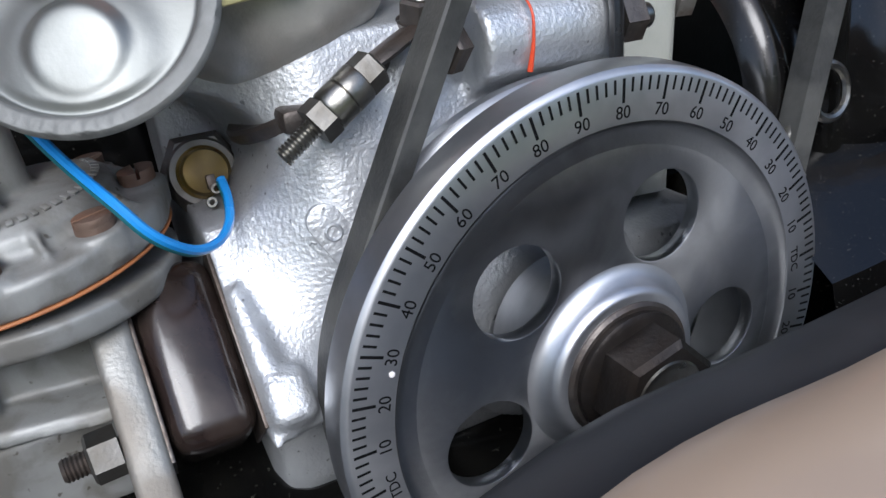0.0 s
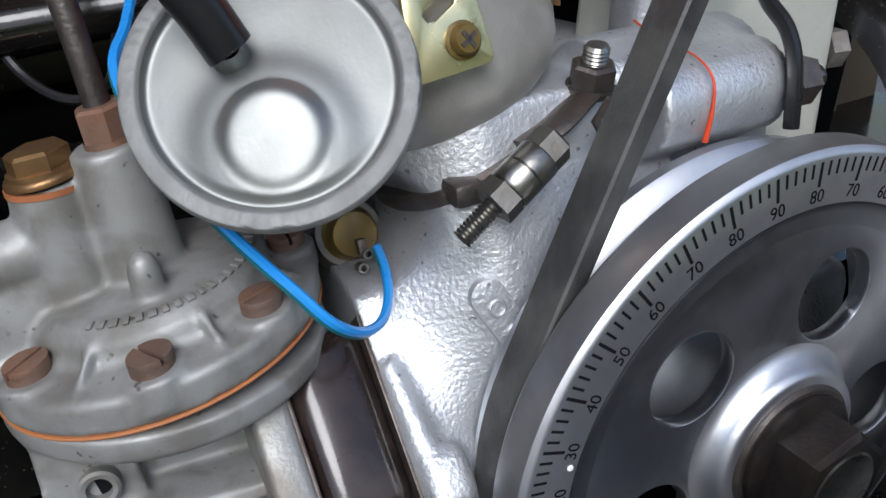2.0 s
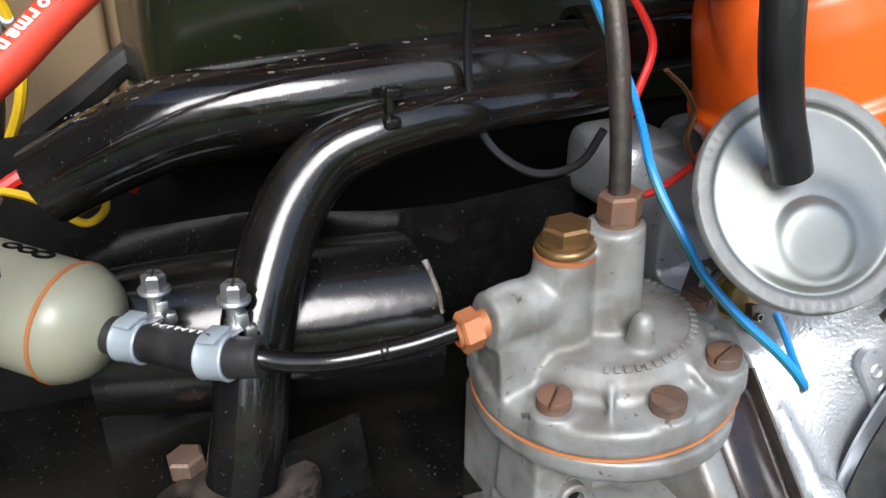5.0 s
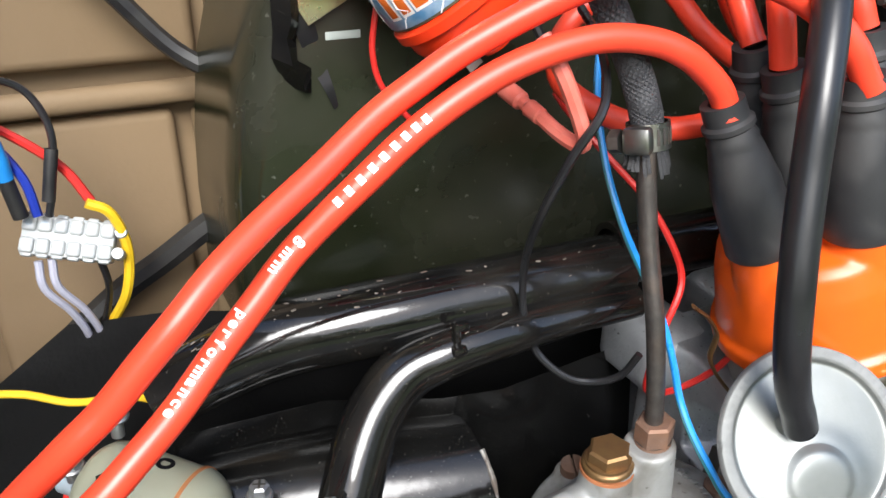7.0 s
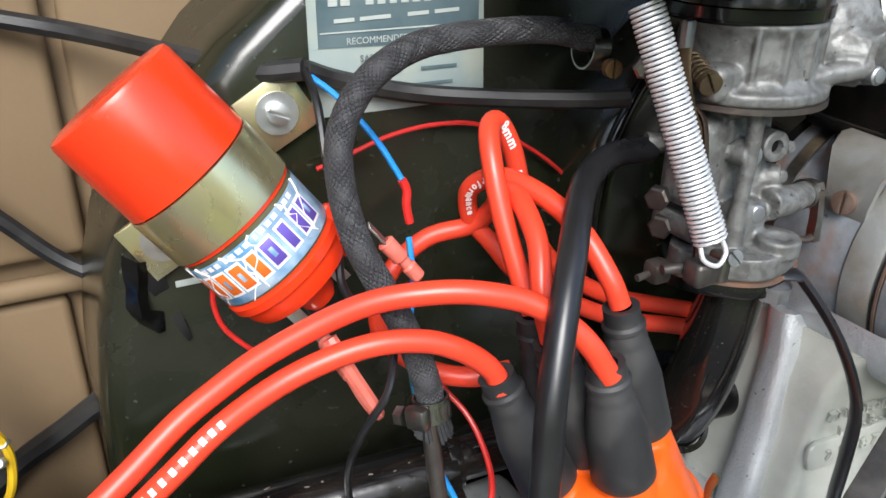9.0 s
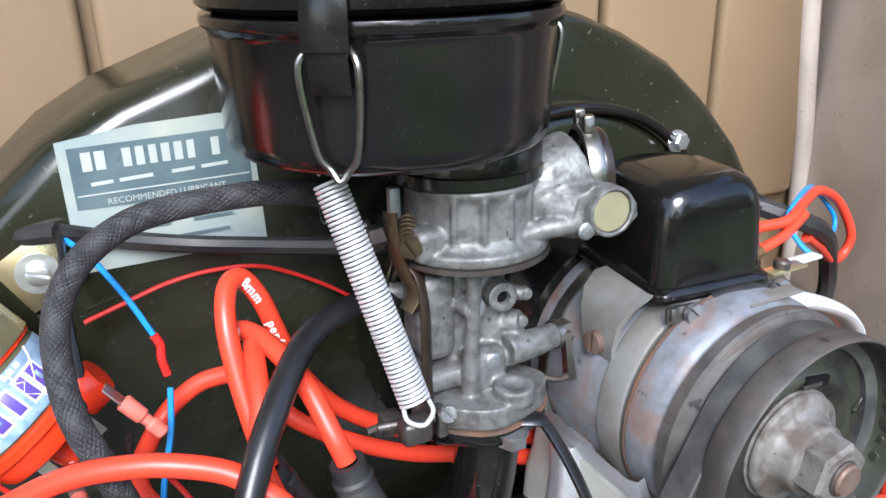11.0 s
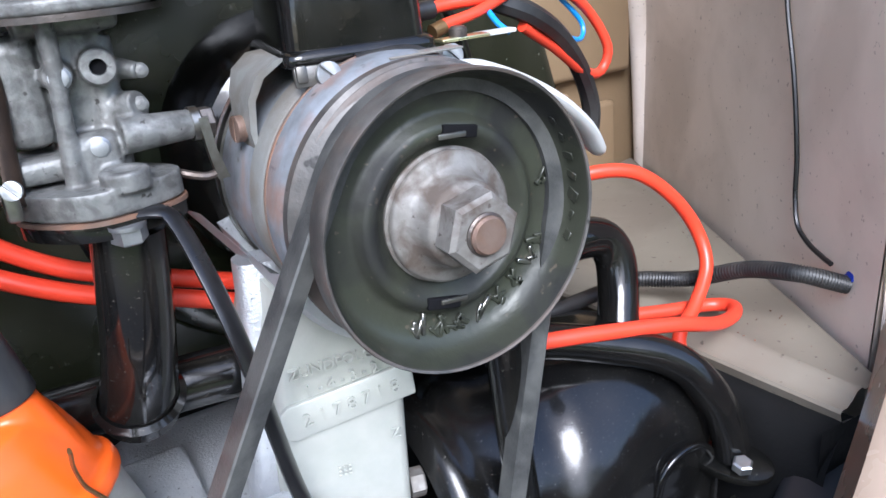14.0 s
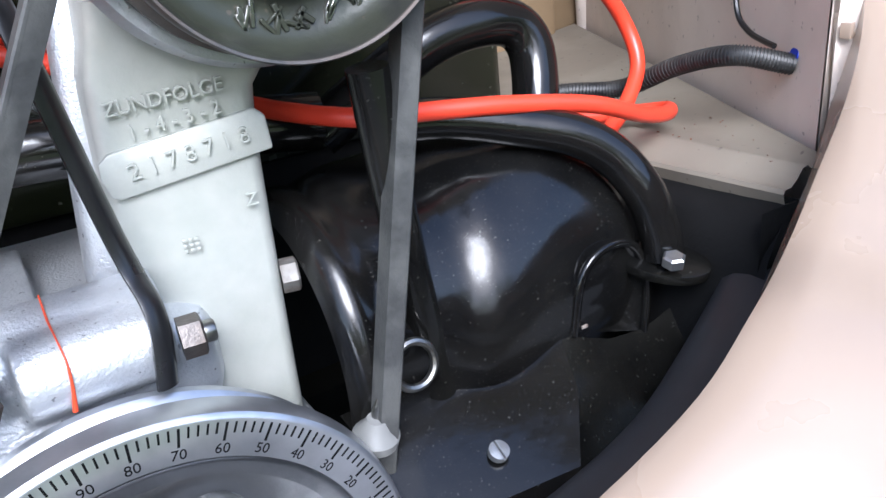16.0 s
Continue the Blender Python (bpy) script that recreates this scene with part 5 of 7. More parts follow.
def coil():
    a, b = Vector((-238.5, 183, 319)), Vector((-164, 162, 220))     # top of the red cap, bottom of the body
    d = (b - a).normalized()
    m = along(V(*a), d, (0, -1, 0))
    t = thing("ignition_coil", tuple((a + b) / 2), "ignition coil with red cap and yellow passivated strap", "ignition coil")
    L = 106
    r = 26.6
    part("cap", lathe([(0, 5), (r - 2.6, 5), (r - 0.8, 5.7), (r - 0.1, 7.6), (r + 0.6, 42), (r - 2, 43)], m, 72), RED_CAP, t, "glossy orange red plastic cap")
    part("strap", lathe([(r + 0.5, 42.6), (r + 1.1, 42.8), (r + 1.1, 64), (r + 0.5, 64.2), (r - 1, 64)], m, 72), GOLD_ZINC, t, "wide yellow passivated strap")
    part("red_ring", lathe([(r - 0.3, 63.8), (r + 0.3, 64.2), (r + 0.3, 65.6), (r - 0.3, 66)], m, 72), RED_CAP, t)
    part("body", lathe([(r - 1, 40), (r - 0.4, 66), (r - 0.4, L - 17), (r - 3, L - 15)], m, 72), COIL_DARK, t, "dark printed label")
    lab = part("label_band", lathe([(r - 0.1, 68), (r, 68.2), (r, 88), (r - 0.1, 88.2)], m, 48, -10, 190), COIL_BLUE, t, "blue and white lightning band")
    # plain blocks in the colours of the mark, rounded ones with an open middle
    for a0, mt, open_middle in ((158, ORANGE_PRINT, 0), (144, ORANGE_PRINT, 0), (128, ORANGE_PRINT, 1), (112, ORANGE_PRINT, 1), (97, ORANGE_PRINT, 0), (80, PURPLE_PRINT, 1), (64, PURPLE_PRINT, 0), (48, PURPLE_PRINT, 0), (32, PURPLE_PRINT, 1)):
        w = 11 if open_middle else 8
        part("print_outline", lathe([(r + 0.02, 72.4), (r + 0.1, 72.6), (r + 0.1, 84.4), (r + 0.02, 84.6)], m, 5, a0 - 1.8, a0 + w + 1.8), WHITE_PRINT, lab)
        part("print_block", lathe([(r + 0.05, 73.4), (r + 0.2, 73.6), (r + 0.2, 83.4), (r + 0.05, 83.6)], m, 5, a0, a0 + w), mt, lab)
        if open_middle:
            part("print_gap", lathe([(r + 0.15, 76.4), (r + 0.3, 76.6), (r + 0.3, 80.4), (r + 0.15, 80.6)], m, 3, a0 + 3.6, a0 + w - 3.6), COIL_BLUE, lab)
    rnd = random.Random(5)
    for a0 in (24, 58, 90, 120, 150, 172):
        bolt, ang, run = [], a0, 67.6
        while run < 89:
            c = m @ V((r + 0.05) * math.cos(radians(ang)), (r + 0.05) * math.sin(radians(ang)), run)
            bolt.append(tuple(c * 1000))
            run += rnd.uniform(2, 4.5)
            ang += rnd.uniform(-9, 9)
        part("light_streak", tube(bolt, [0.5, 0.35, 0.25], 5, 1), WHITE_PRINT, lab, "white lightning streak")
    for i in range(15):
        part("print_bar", lathe([(r - 0.1, 68.8), (r + 0.12, 68.9), (r + 0.12, 70.8), (r - 0.1, 70.9)], m, 3, 40 + i * 7.6, 40 + i * 7.6 + (3 if i % 4 == 2 else 5.2)), WHITE_PRINT, t)
    part("base_cap", lathe([(r - 3, L - 17), (r - 1.0, L - 16.6), (r + 0.6, L - 15), (r + 0.6, L - 11.6), (r - 1.2, L - 11), (r - 1.6, L - 6), (r - 3, L - 3), (r - 8, L - 1), (9, L), (8, L + 8), (6, L + 11), (0, L + 11)], m, 64), RED_CAP, t, "red plastic terminal end")
    for s in (1, -1):
        part("terminal", rbox((s * 12, 2, L + 5), (6, 0.9, 12), 0.3, m), ZINC, t, "flat blade terminal")
    # side knob of the terminal end
    part("terminal_knob", lathe([(11, 0), (11, 2), (10.6, 9), (8, 12), (0, 12.5)], m @ Matrix.Translation(V(r - 8, 2, L - 8)) @ Matrix.Rotation(radians(90), 4, "Y"), 28), RED_CAP, t)
    # ears of the strap with slotted washered screws
    for p, ang in (((-171, 295), 20), ((-222.5, 248.5), 20)):
        e = along(V(p[0], FAN_Y(p[0]) - 4, p[1]), (-0.05, -1, 0.08))
        ear = part("mount_ear", plate([(-14, -12), (13, -15), (15, 12), (-12, 14)], [], 2.5, e @ Matrix.Rotation(radians(35), 4, "Z") @ Matrix.Translation(V(0, 0, 1.5)), 0.4), GOLD_ZINC, t, "yellow plated mounting ear")
        part("washer", lathe([(0, 1.6), (9, 1.6), (9, 3.0), (3, 3.0)], e, 28), ZINC, ear)
        part("screw", slotted(e @ Matrix.Translation(V(0, 0, 3)) @ Matrix.Rotation(radians(70), 4, "Z"), 4.6, 3.2, 1.1), ZINC, ear)


coil()

# ---- hoses and thin wiring round the coil ----
def braided_hose():
    pts = [(-152.6, 98.6, 206.6), (-152.4, 101.6, 216.6), (-155, 107.2, 230.4), (-160.4, 114.7, 247), (-167.2, 124.8, 265.2), (-168.7, 136.1, 282), (-165.8, 144.9, 298.8), (-156.4, 149.3, 313.8), (-143.2, 151.1, 323.4), (-126.8, 152.7, 328.6), (-101.3, 151.7, 330.5), (-76.8, 147.9, 330.3), (-56.6, 145.1, 325.8)]
    t = thing("braided_hose", (-152, 99, 200), "black cotton-braided fuel hose with frayed end", "hose")
    part("core", tube(pts, 4.9, 20), BRAID, t)
    path = spline([V(*q) for q in pts], 10)
    n = len(path)
    rows = {1: [], -1: []}
    turns = 6
    for sgn in (1, -1):
        for ph in range(18):
            line = []
            up = Vector((0, 0, 1))
            for i in range(n):
                d = (path[min(i + 1, n - 1)] - path[max(i - 1, 0)]).normalized()
                x = Vector((0.3, -1, 0.1)).cross(d).normalized()
                y = d.cross(x)
                a = sgn * i * 2 * math.pi * turns / n / 1.0 + ph * 2 * math.pi / 18
                line.append(tuple((path[i] + (x * math.cos(a) + y * math.sin(a)) * 0.0048) * 1000))
            rows[sgn].append(tube(line, 0.5, 4, 1))
    tagged(part("braid", joined(*rows[1], *rows[-1]), BRAID, t), "woven cotton braid", kind="stuff")
    fr = []
    rnd = random.Random(4)
    for k in range(40):
        a = rnd.random() * 6.28
        fr.append(tube([(-152 + 5.4 * math.cos(a), 99 + 5.4 * math.sin(a), 207), (-152 + 7.0 * math.cos(a + 0.2), 98.5 + 7.0 * math.sin(a + 0.2), 201 - rnd.random() * 3)], 0.7, 4, 1))
    part("frayed_end", joined(*fr), BRAID, t, "frayed cotton threads")
    c = thing("hose_clamp", (-152, 99, 209), "steel worm-drive hose clamp on the braided hose", "hose clamp")
    m = along(V(-152, 99.5, 210), (-0.05, 0.2, 1), (0, -1, 0))
    part("band", lathe([(6.0, -4.2), (6.8, -4.2), (6.8, 4.2), (6.0, 4.2)], m, 36), STEEL, c)
    for k in range(6):
        part("notch", rbox((0, 6.8, 0), (0.8, 0.4, 5), 0, m @ Matrix.Rotation(radians(-50 + 18 * k), 4, "Z")), DARK_STEEL, c)
    s = m @ Matrix.Rotation(radians(-60), 4, "Z")
    part("worm_housing", rbox((0, 9, 0), (9, 5, 8.4), 1.5, s), STEEL, c)
    part("worm_screw", hexa(s @ Matrix.Translation(V(5, 9.5, 0)) @ Matrix.Rotation(radians(90), 4, "Y"), 6.5, 4), STEEL, c)


braided_hose()


def wire(pts, r, material, label, seg=8):
    return solo("wire", tube(pts, r, seg, 5), material, label, "wire")


# switch wire with a dark tracer
_blue = [(-91.9, 61, 65.1), (-91.9, 56.1, 60.1), (-94.2, 49.8, 55.5), (-99.6, 41.7, 54), (-107, 35.2, 56.6), (-115.2, 30.8, 64.5), (-121.4, 35.1, 73), (-129.4, 46.8, 82.9), (-136.2, 55.9, 93.6), (-141.5, 58.9, 103.4), (-144.2, 67, 113.5), (-144.2, 74.7, 122.1), (-138.8, 85.3, 128.4), (-134.2, 98, 137.6), (-135.9, 107.6, 150.3), (-141.9, 116.8, 169.3), (-143.6, 128.9, 190.5), (-141.8, 139.5, 211.8), (-134, 151.5, 232.1), (-130, 163.5, 246.4)]
w = thing("blue_wire", (-92, 62, 40), "blue wire with dark green tracer from the oil switch", "wire")
part("cable", tube(_blue, 1.35, 8, 5), BLUE_WIRE, w)
part("tracer", tube([(x - 0.9, y - 0.4, z - 0.75) for x, y, z in _blue], 0.75, 6, 5), GREEN_STRIPE, w, "dark green tracer stripe")
sp = thing("spliced_wire", (-133, 162, 250), "blue wire with red heat-shrink splice", "wire")
part("lower_wire", tube([(-130, 162, 254), (-130.5, 162, 256)], 1.3, 8), BLUE_WIRE, sp)
part("sleeve", tube([(-130.3, 162, 254), (-131.5, 162.5, 262), (-131, 163, 268), (-133, 163.5, 273)], 1.9, 8), RED_WIRE, sp, "red heat-shrink sleeve")
part("upper_wire", tube([(-133, 163.5, 273), (-140, 172, 288), (-150, 186, 303), (-160, 196, 312)], 1.3, 8), BLUE_WIRE, sp)
wire([(-160, 197, 313), (-178, 212, 311), (-205, 252, 314), (-240, 300, 318), (-300, 320, 330)], 4.6, RUBBER, "thick black taped cable across the housing")
wire([(-160, 197, 313), (-143, 201, 306), (-110, 197, 298), (-76, 180, 296), (-48, 160, 297), (-30, 150, 298)], 4.2, RUBBER, "thick black taped cable across the housing")
wire([(-160, 196, 313), (-161, 180, 303), (-163, 168, 285), (-163, 158, 262), (-166, 150, 242), (-163, 146, 232)], 1.8, RUBBER_SOFT, "black wire hanging over the coil")
wire([(-149.7, 142.9, 241.3), (-156, 122.6, 233.6), (-166.5, 104.1, 220.1), (-176.2, 104.9, 204.4), (-178.7, 113.8, 184.5), (-176.1, 125.8, 162.9), (-173.3, 131.6, 145.9), (-172, 131, 131), (-167.4, 127.7, 116.1), (-160.2, 119.1, 108.3), (-151.8, 113.1, 106.5), (-144.6, 105.2, 112.2), (-140.6, 100.7, 123.7)], 1.5, RUBBER_SOFT, "thin black wire in a hanging loop")
wire([(-140, 168, 205), (-134, 164, 196), (-124, 150, 181), (-114, 136, 166), (-114, 118, 153), (-120, 106, 145), (-128, 103, 130), (-131, 104, 112), (-128, 106, 99), (-114, 106, 95), (-104, 98, 106), (-104, 90, 120)], 1.4, RED_WIRE, "thin red wire running down to the distributor")
# crimped spade connectors at the coil
for p, d in (((-149, 143, 256), (0.6, -0.2, -0.78)), ((-173, 150, 214), (0.12, -0.95, -0.25))):
    m = along(V(*p), d)
    c = thing("spade_connector", p, "faded red crimp spade connector", "connector")
    part("sleeve", lathe([(2.2, -2), (3.6, -1), (3.4, 8), (2.4, 9), (2.4, 12), (3.2, 13), (3.0, 19), (1.8, 20)], m, 16), PINK, c)
    part("blade", rbox((0, 0, -6), (6, 1, 10), 0.3, m), ZINC, c, "flat metal blade")
wire([(-170.6, 131, 209), (-170, 122, 206.5), (-169, 113, 205), (-169.5, 108.5, 207), (-173, 107, 215), (-180, 108, 230), (-184, 114, 240)], 2.6, PINK, "faded red wire bent back on itself")
wire([(-345, 305, 305), (-308, 300, 262), (-282, 300, 229), (-262, 298, 206), (-240, 290, 192)], 4.5, RUBBER, "thick black cable against the lining")
wire([(-420, 312, -30), (-356, 310, 38), (-329, 310, 63), (-303, 310, 83), (-280, 303, 100), (-257, 296, 118), (-230, 292, 134)], 7, RUBBER, "thick black cable beside the housing")


def connector_block():
    c = Vector((-321, 246, 144.5))
    m = along(V(*c), (-0.15, -0.8, 0.55), (0.0, 0, 1)) @ Matrix.Rotation(radians(-13), 4, "Z")
    t = thing("terminal_block", (-338, 238, 130), "white nylon screw terminal block with coloured wires", "terminal block")
    part("body", rbox((0, 0, -1), (35.5, 16.5, 8), 1.2, m), NYLON, t)
    for k in range(6):
        for s in (-1, 1):
            c = m @ Matrix.Translation(V(-14.8 + 5.9 * k, 4.5 * s, 0))
            pole = part("terminal", joined(rbox((0, 0, 2.6), (5.5, 6.4, 4.4), 1.3, c, 3), rbox((0, 3.4 * s, 1.2), (4.6, 2.6, 3.6), 1.0, c, 2)), NYLON, t)
            part("terminal_screw", lathe([(0, 4.0), (1.4, 4.0), (1.4, 4.9), (0, 4.9)], c, 14), CLIP_BAND, pole)
    for s in (-1, 1):
        part("ear", lathe([(2.2, -3), (2.6, -2), (2.6, 3), (2.2, 4), (0, 4)], m @ Matrix.Translation(V(20, 4.5 * s, 1)), 18), NYLON, t)
    wire([(-312, 238, 162), (-304, 238, 156), (-300, 241, 138), (-304, 244, 115), (-316, 262, 88), (-332, 284, 56), (-348, 300, 24)], 2.2, YELLOW_WIRE, "yellow wire curving down from the block")
    wire([(-310, 244, 160), (-318, 250, 174), (-334, 256, 188), (-356, 262, 202)], 2.0, RED_WIRE, "red wire from the terminal block")
    wire([(-330, 242, 158), (-332, 246, 172), (-340, 252, 186), (-352, 258, 198)], 1.9, DARK_BLUE, "dark blue wire from the terminal block")
    wire([(-326, 240, 158), (-322, 242, 172), (-319, 246, 190), (-324, 252, 204), (-334, 254, 210), (-350, 256, 209)], 1.5, RUBBER_SOFT, "thin black wire with taped joint")
    part("tape", tube([(-325, 241, 164), (-321.5, 243, 178), (-320, 244, 184)], 2.6, 10), RUBBER, t, "black tape round the wires")
    for dx in (0, 5):
        wire([(-334 + dx, 244, 138), (-334 + dx, 242, 126), (-326 + dx, 246, 110), (-322 + dx, 254, 90), (-328 + dx, 266, 70)], 1.7, LILAC_WIRE, "pale grey wire below the terminal block")
    wire([(-312, 244, 138), (-310, 246, 120), (-314, 254, 100), (-322, 266, 80)], 1.5, RUBBER_SOFT, "thin black wire below the terminal block")
    f = thing("inline_splice", (-354, 240, 180), "blue plastic bullet connector", "connector")
    part("sleeve", tube([(-340, 244, 194), (-339, 244, 182), (-338, 244, 174)], [3, 4, 3.2], 14), BLUE_WIRE, f)
    part("tail", tube([(-338, 244, 174), (-336, 244, 158)], 3, 12), RUBBER, f)
    part("clear_sleeve", tube([(-342, 245, 212), (-340, 244, 194)], [2.5, 3.4], 12), CLIP_BAND, f)


connector_block()
wire([(-420, 214, 96), (-380, 206, 108), (-350, 197, 109), (-332, 190, 104), (-319, 190, 101), (-312, 190, 100), (-303, 190, 95), (-292, 192, 84), (-285, 195, 85), (-283, 198, 89), (-284, 204, 94)], 1.5, YELLOW_WIRE, "yellow wire curling behind the filter")
wire([(-340, 186, 62), (-330, 194, 88), (-320, 195, 96), (-313, 195, 100), (-304, 195, 104), (-294, 195, 103), (-283, 196, 98), (-272, 198, 92)], 2.6, RED_WIRE, "red cable behind the filter")
wire([(-157.7, 196, 270.7), (-140.7, 197, 275.3), (-120.5, 198, 280.6), (-98, 198, 282.4), (-74, 198, 278.5), (-44.1, 197, 261.7), (-21.5, 196, 243.2), (-0.7, 192, 223.6), (16, 184, 212)], 1.1, RED_WIRE, "thin red wire arching over the fan housing")
wire([(-204, 188, 247), (-207.3, 186, 235.6), (-208.7, 186, 222.8), (-205.1, 186, 209.5), (-193.1, 185, 195.2), (-184, 184, 190)], 1.2, RED_WIRE, "red wire looped below the coil")
solo("paint_flap", strip([[(-239, 207, 243), (-234, 199, 242), (-229.5, 203, 240)], [(-240, 204, 236), (-235, 196, 234), (-231, 201, 232)], [(-239.5, 206, 229), (-236, 200, 227), (-231.5, 204, 226)], [(-241, 205, 220), (-236, 195, 218.5), (-232.5, 201, 219)], [(-238, 206, 212), (-232, 199, 212), (-226.5, 204, 215)], [(-234.5, 207, 208), (-230, 201, 206.5), (-227, 204, 205.5)]]), BLACK_GLOSS, "torn flap of glossy black paint peeling off", "paint flake")

# ---- intake manifold, heater pipe and tin on the fuel pump side ----
JACKET = [(-301, 177.6, 104.4), (-281, 173.5, 114.3), (-259.1, 168.3, 123.1), (-233.1, 161.6, 127.3), (-201, 155.1, 130), (-161, 148.7, 132.6), (-118.9, 142.1, 135.2)]
RISER = [(-120.5, 127.9, 127.1), (-150.5, 132, 125.7), (-180.9, 134, 123.8), (-202.4, 136.7, 120.3), (-218.5, 139.6, 113.8), (-233, 135.6, 101), (-245.2, 125.8, 82.4), (-253.9, 116.3, 61.6), (-259, 109.1, 42.4), (-263, 106.5, 26.1)]


def manifold():
    t = thing("intake_manifold", (-25, 120, 110), "glossy black intake manifold pipe with scratches", "manifold")
    part("heat_jacket", tube(JACKET, [13, 14, 15, 15, 15, 15, 14.6], 28), BLACK_ENAMEL, t)
    part("runner", tube([(-118, 146, 138), (-80, 138, 142), (-50, 130, 145), (-20, 122, 147), (20, 118, 146), (70, 112, 142), (120, 105, 136)], 12.5, 28), BLACK_ENAMEL, t)
    part("collar", lathe([(12.4, -3), (15.4, -3), (15.6, 0), (15.4, 3), (12.4, 3)], along(V(-118, 146, 138), (1, -0.18, 0.05)), 36), BLACK_ENAMEL, t)
    part("downpipe", tube([(-11.2, 93.7, 231.3), (-13.5, 94.4, 209.3), (-17.5, 97.3, 179.6), (-20.9, 104.3, 158.2), (-22.3, 110.6, 148.2)], [13.6, 14, 14.4, 15.4, 17], 32), BLACK_ENAMEL, t)
    part("elbow_weld", lathe([(16.5, -2), (19, 0), (16.5, 2)], along(V(-21.4, 106, 155), (0.05, 0.5, -1)), 36), BLACK_ENAMEL, t)
    part("heat_riser", tube(RISER, [7, 8, 9, 10, 11, 11.2, 11.4, 11.6, 11.8, 12], 24), BLACK_ENAMEL, t)
    part("clip_fin", joined(rbox((-201, 131, 131), (3, 4, 12), 1.2), rbox((-199, 130.5, 135), (5, 4, 3.4), 1), rbox((-201, 129, 126), (6, 5, 4), 1.4)), BLACK_ENAMEL, t, "small welded clip")
    worn = mat("rusty_worn_paint", (0.1, 0.066, 0.05), 0.7, 0.0, (0.2, 0.18, 0.155), 260, 0.8, 0.3, 700)
    rnd = random.Random(31)
    flakes = []
    for run, rad, lo, hi, n in ((JACKET, 15, 0.15, 0.98, 46), (RISER, 10, 0.2, 0.8, 34)):
        line = spline([V(*q) for q in run], 12)
        for k in range(n):
            i = int(rnd.uniform(lo, hi) * (len(line) - 2))
            d = (line[i + 1] - line[i]).normalized()
            out = (Vector((0, -0.25, 1)) + Vector((0, rnd.gauss(0, 0.25), rnd.gauss(0, 0.2)))).normalized()
            m = along(line[i], (out - d * out.dot(d)).normalized(), d)
            flakes.append(rbox((0, 0, rad - 0.12), (rnd.uniform(0.3, 1.0), rnd.uniform(0.5, 2.2) ** 1.3, 0.5), 0.2, m @ Matrix.Rotation(rnd.uniform(-0.4, 0.4), 4, "Z"), 1))
    tagged(part("paint_chips", joined(*flakes), worn, t), "rusty chips in the black paint", kind="stuff")
    f = along(V(-264, 111, 17), (-0.05, 0.1, 1), (0.3, 1, 0))
    fl = part("flange", plate([((19 + 7 * abs(math.cos(a)) ** 3) * math.cos(a), 15 * math.sin(a)) for a in [2 * math.pi * k / 36 for k in range(36)]], [], 10, f @ Matrix.Translation(V(0, 0, 3)), 3), mat("scorched_black_paint", (0.012, 0.011, 0.01), 0.26, 0.1, (0.05, 0.042, 0.036), 90, 0.7, 0.4, 240, (0.13, 0.105, 0.09), 70, 0.55), t, "scorched two-bolt flange")
    part("flange_bolt", hexa(along(V(-277, 129, 17), (-0.05, 0.0, 1)), 11, 6.5), RUST, fl, "rusty copper-coloured bolt")


manifold()


def tin_left():
    t = thing("cylinder_tin", (-230, 150, -10), "glossy black cylinder cover tin with dust specks", "engine tin", group="engine tinware")
    rows = []
    for x in (-190, -193, -205, -218, -230, -242, -256, -272, -300):
        r = 30 - 5 * max(0, (-225 - x) / 75) ** 1.5
        rows.append([(x, 141 + 0.25 * (-190 - x) - r * math.cos(radians(a)), 49 + r * math.sin(radians(a))) for a in range(-60, 161, 6)])
    part("barrel", strip(rows), TIN, t, sharp=70)
    rows = []
    for x in (-96, -120, -150, -170, -196, -240, -300):
        y = 150 + 24 * min(1, max(0, (-180 - x) / 60))
        rows.append([(x, y - 1 + 3 * math.sin(z * 0.05 + x * 0.03), z) for z in range(-10, 92, 8)])
    part("elbow", strip(rows), TIN, t, sharp=70)
    part("bent_edge", tube([(-190, 128, 75.5), (-190, 122.5, 72), (-190, 118, 68), (-190, 114.4, 62)], [1.4, 1, 1.3, 0.7], 8), GREY_RUST, t, "bare chipped edge")
    low = thing("lower_tin", (-220, 110, -20), "black lower engine tin with bent flange", "engine tin", group="engine tinware")
    part("sheet", strip([[(-340, 80, 0), (-270, 82, 2), (-224, 96, 1), (-176, 90, 0), (-128, 84, 0)], [(-340, 130, 1), (-270, 130, 2), (-223, 120, 1), (-178, 122, 0), (-128, 110, 0)], [(-340, 210, 4), (-270, 200, 4), (-220, 200, 3), (-178, 200, 2), (-128, 190, 2)]]), BLACK_SATIN, low)
    part("flange", strip([[(-256, 112, 29), (-223, 115, 31), (-221, 116, 30)], [(-256, 108, 4), (-223, 109, 2), (-219, 110, 2)]]), BLACK_SATIN, low)
    part("rib", tube([(-210, 84, 4), (-190, 76, -4), (-160, 66, -16)], 3, 8), BLACK_SATIN, low)
    solo("front_tin", strip([[(-340, 20, -60), (-100, 10, -55), (100, 20, -60), (330, 20, -40)], [(-340, 70, -30), (-160, 52, -26), (90, 60, -40), (310, 40, 0)], [(-340, 110, -12), (-180, 74, -16), (95, 90, -30), (300, 60, 20)]]), BLACK_SATIN, "black painted rear engine tin below the pump", "engine tin", group="engine tinware")


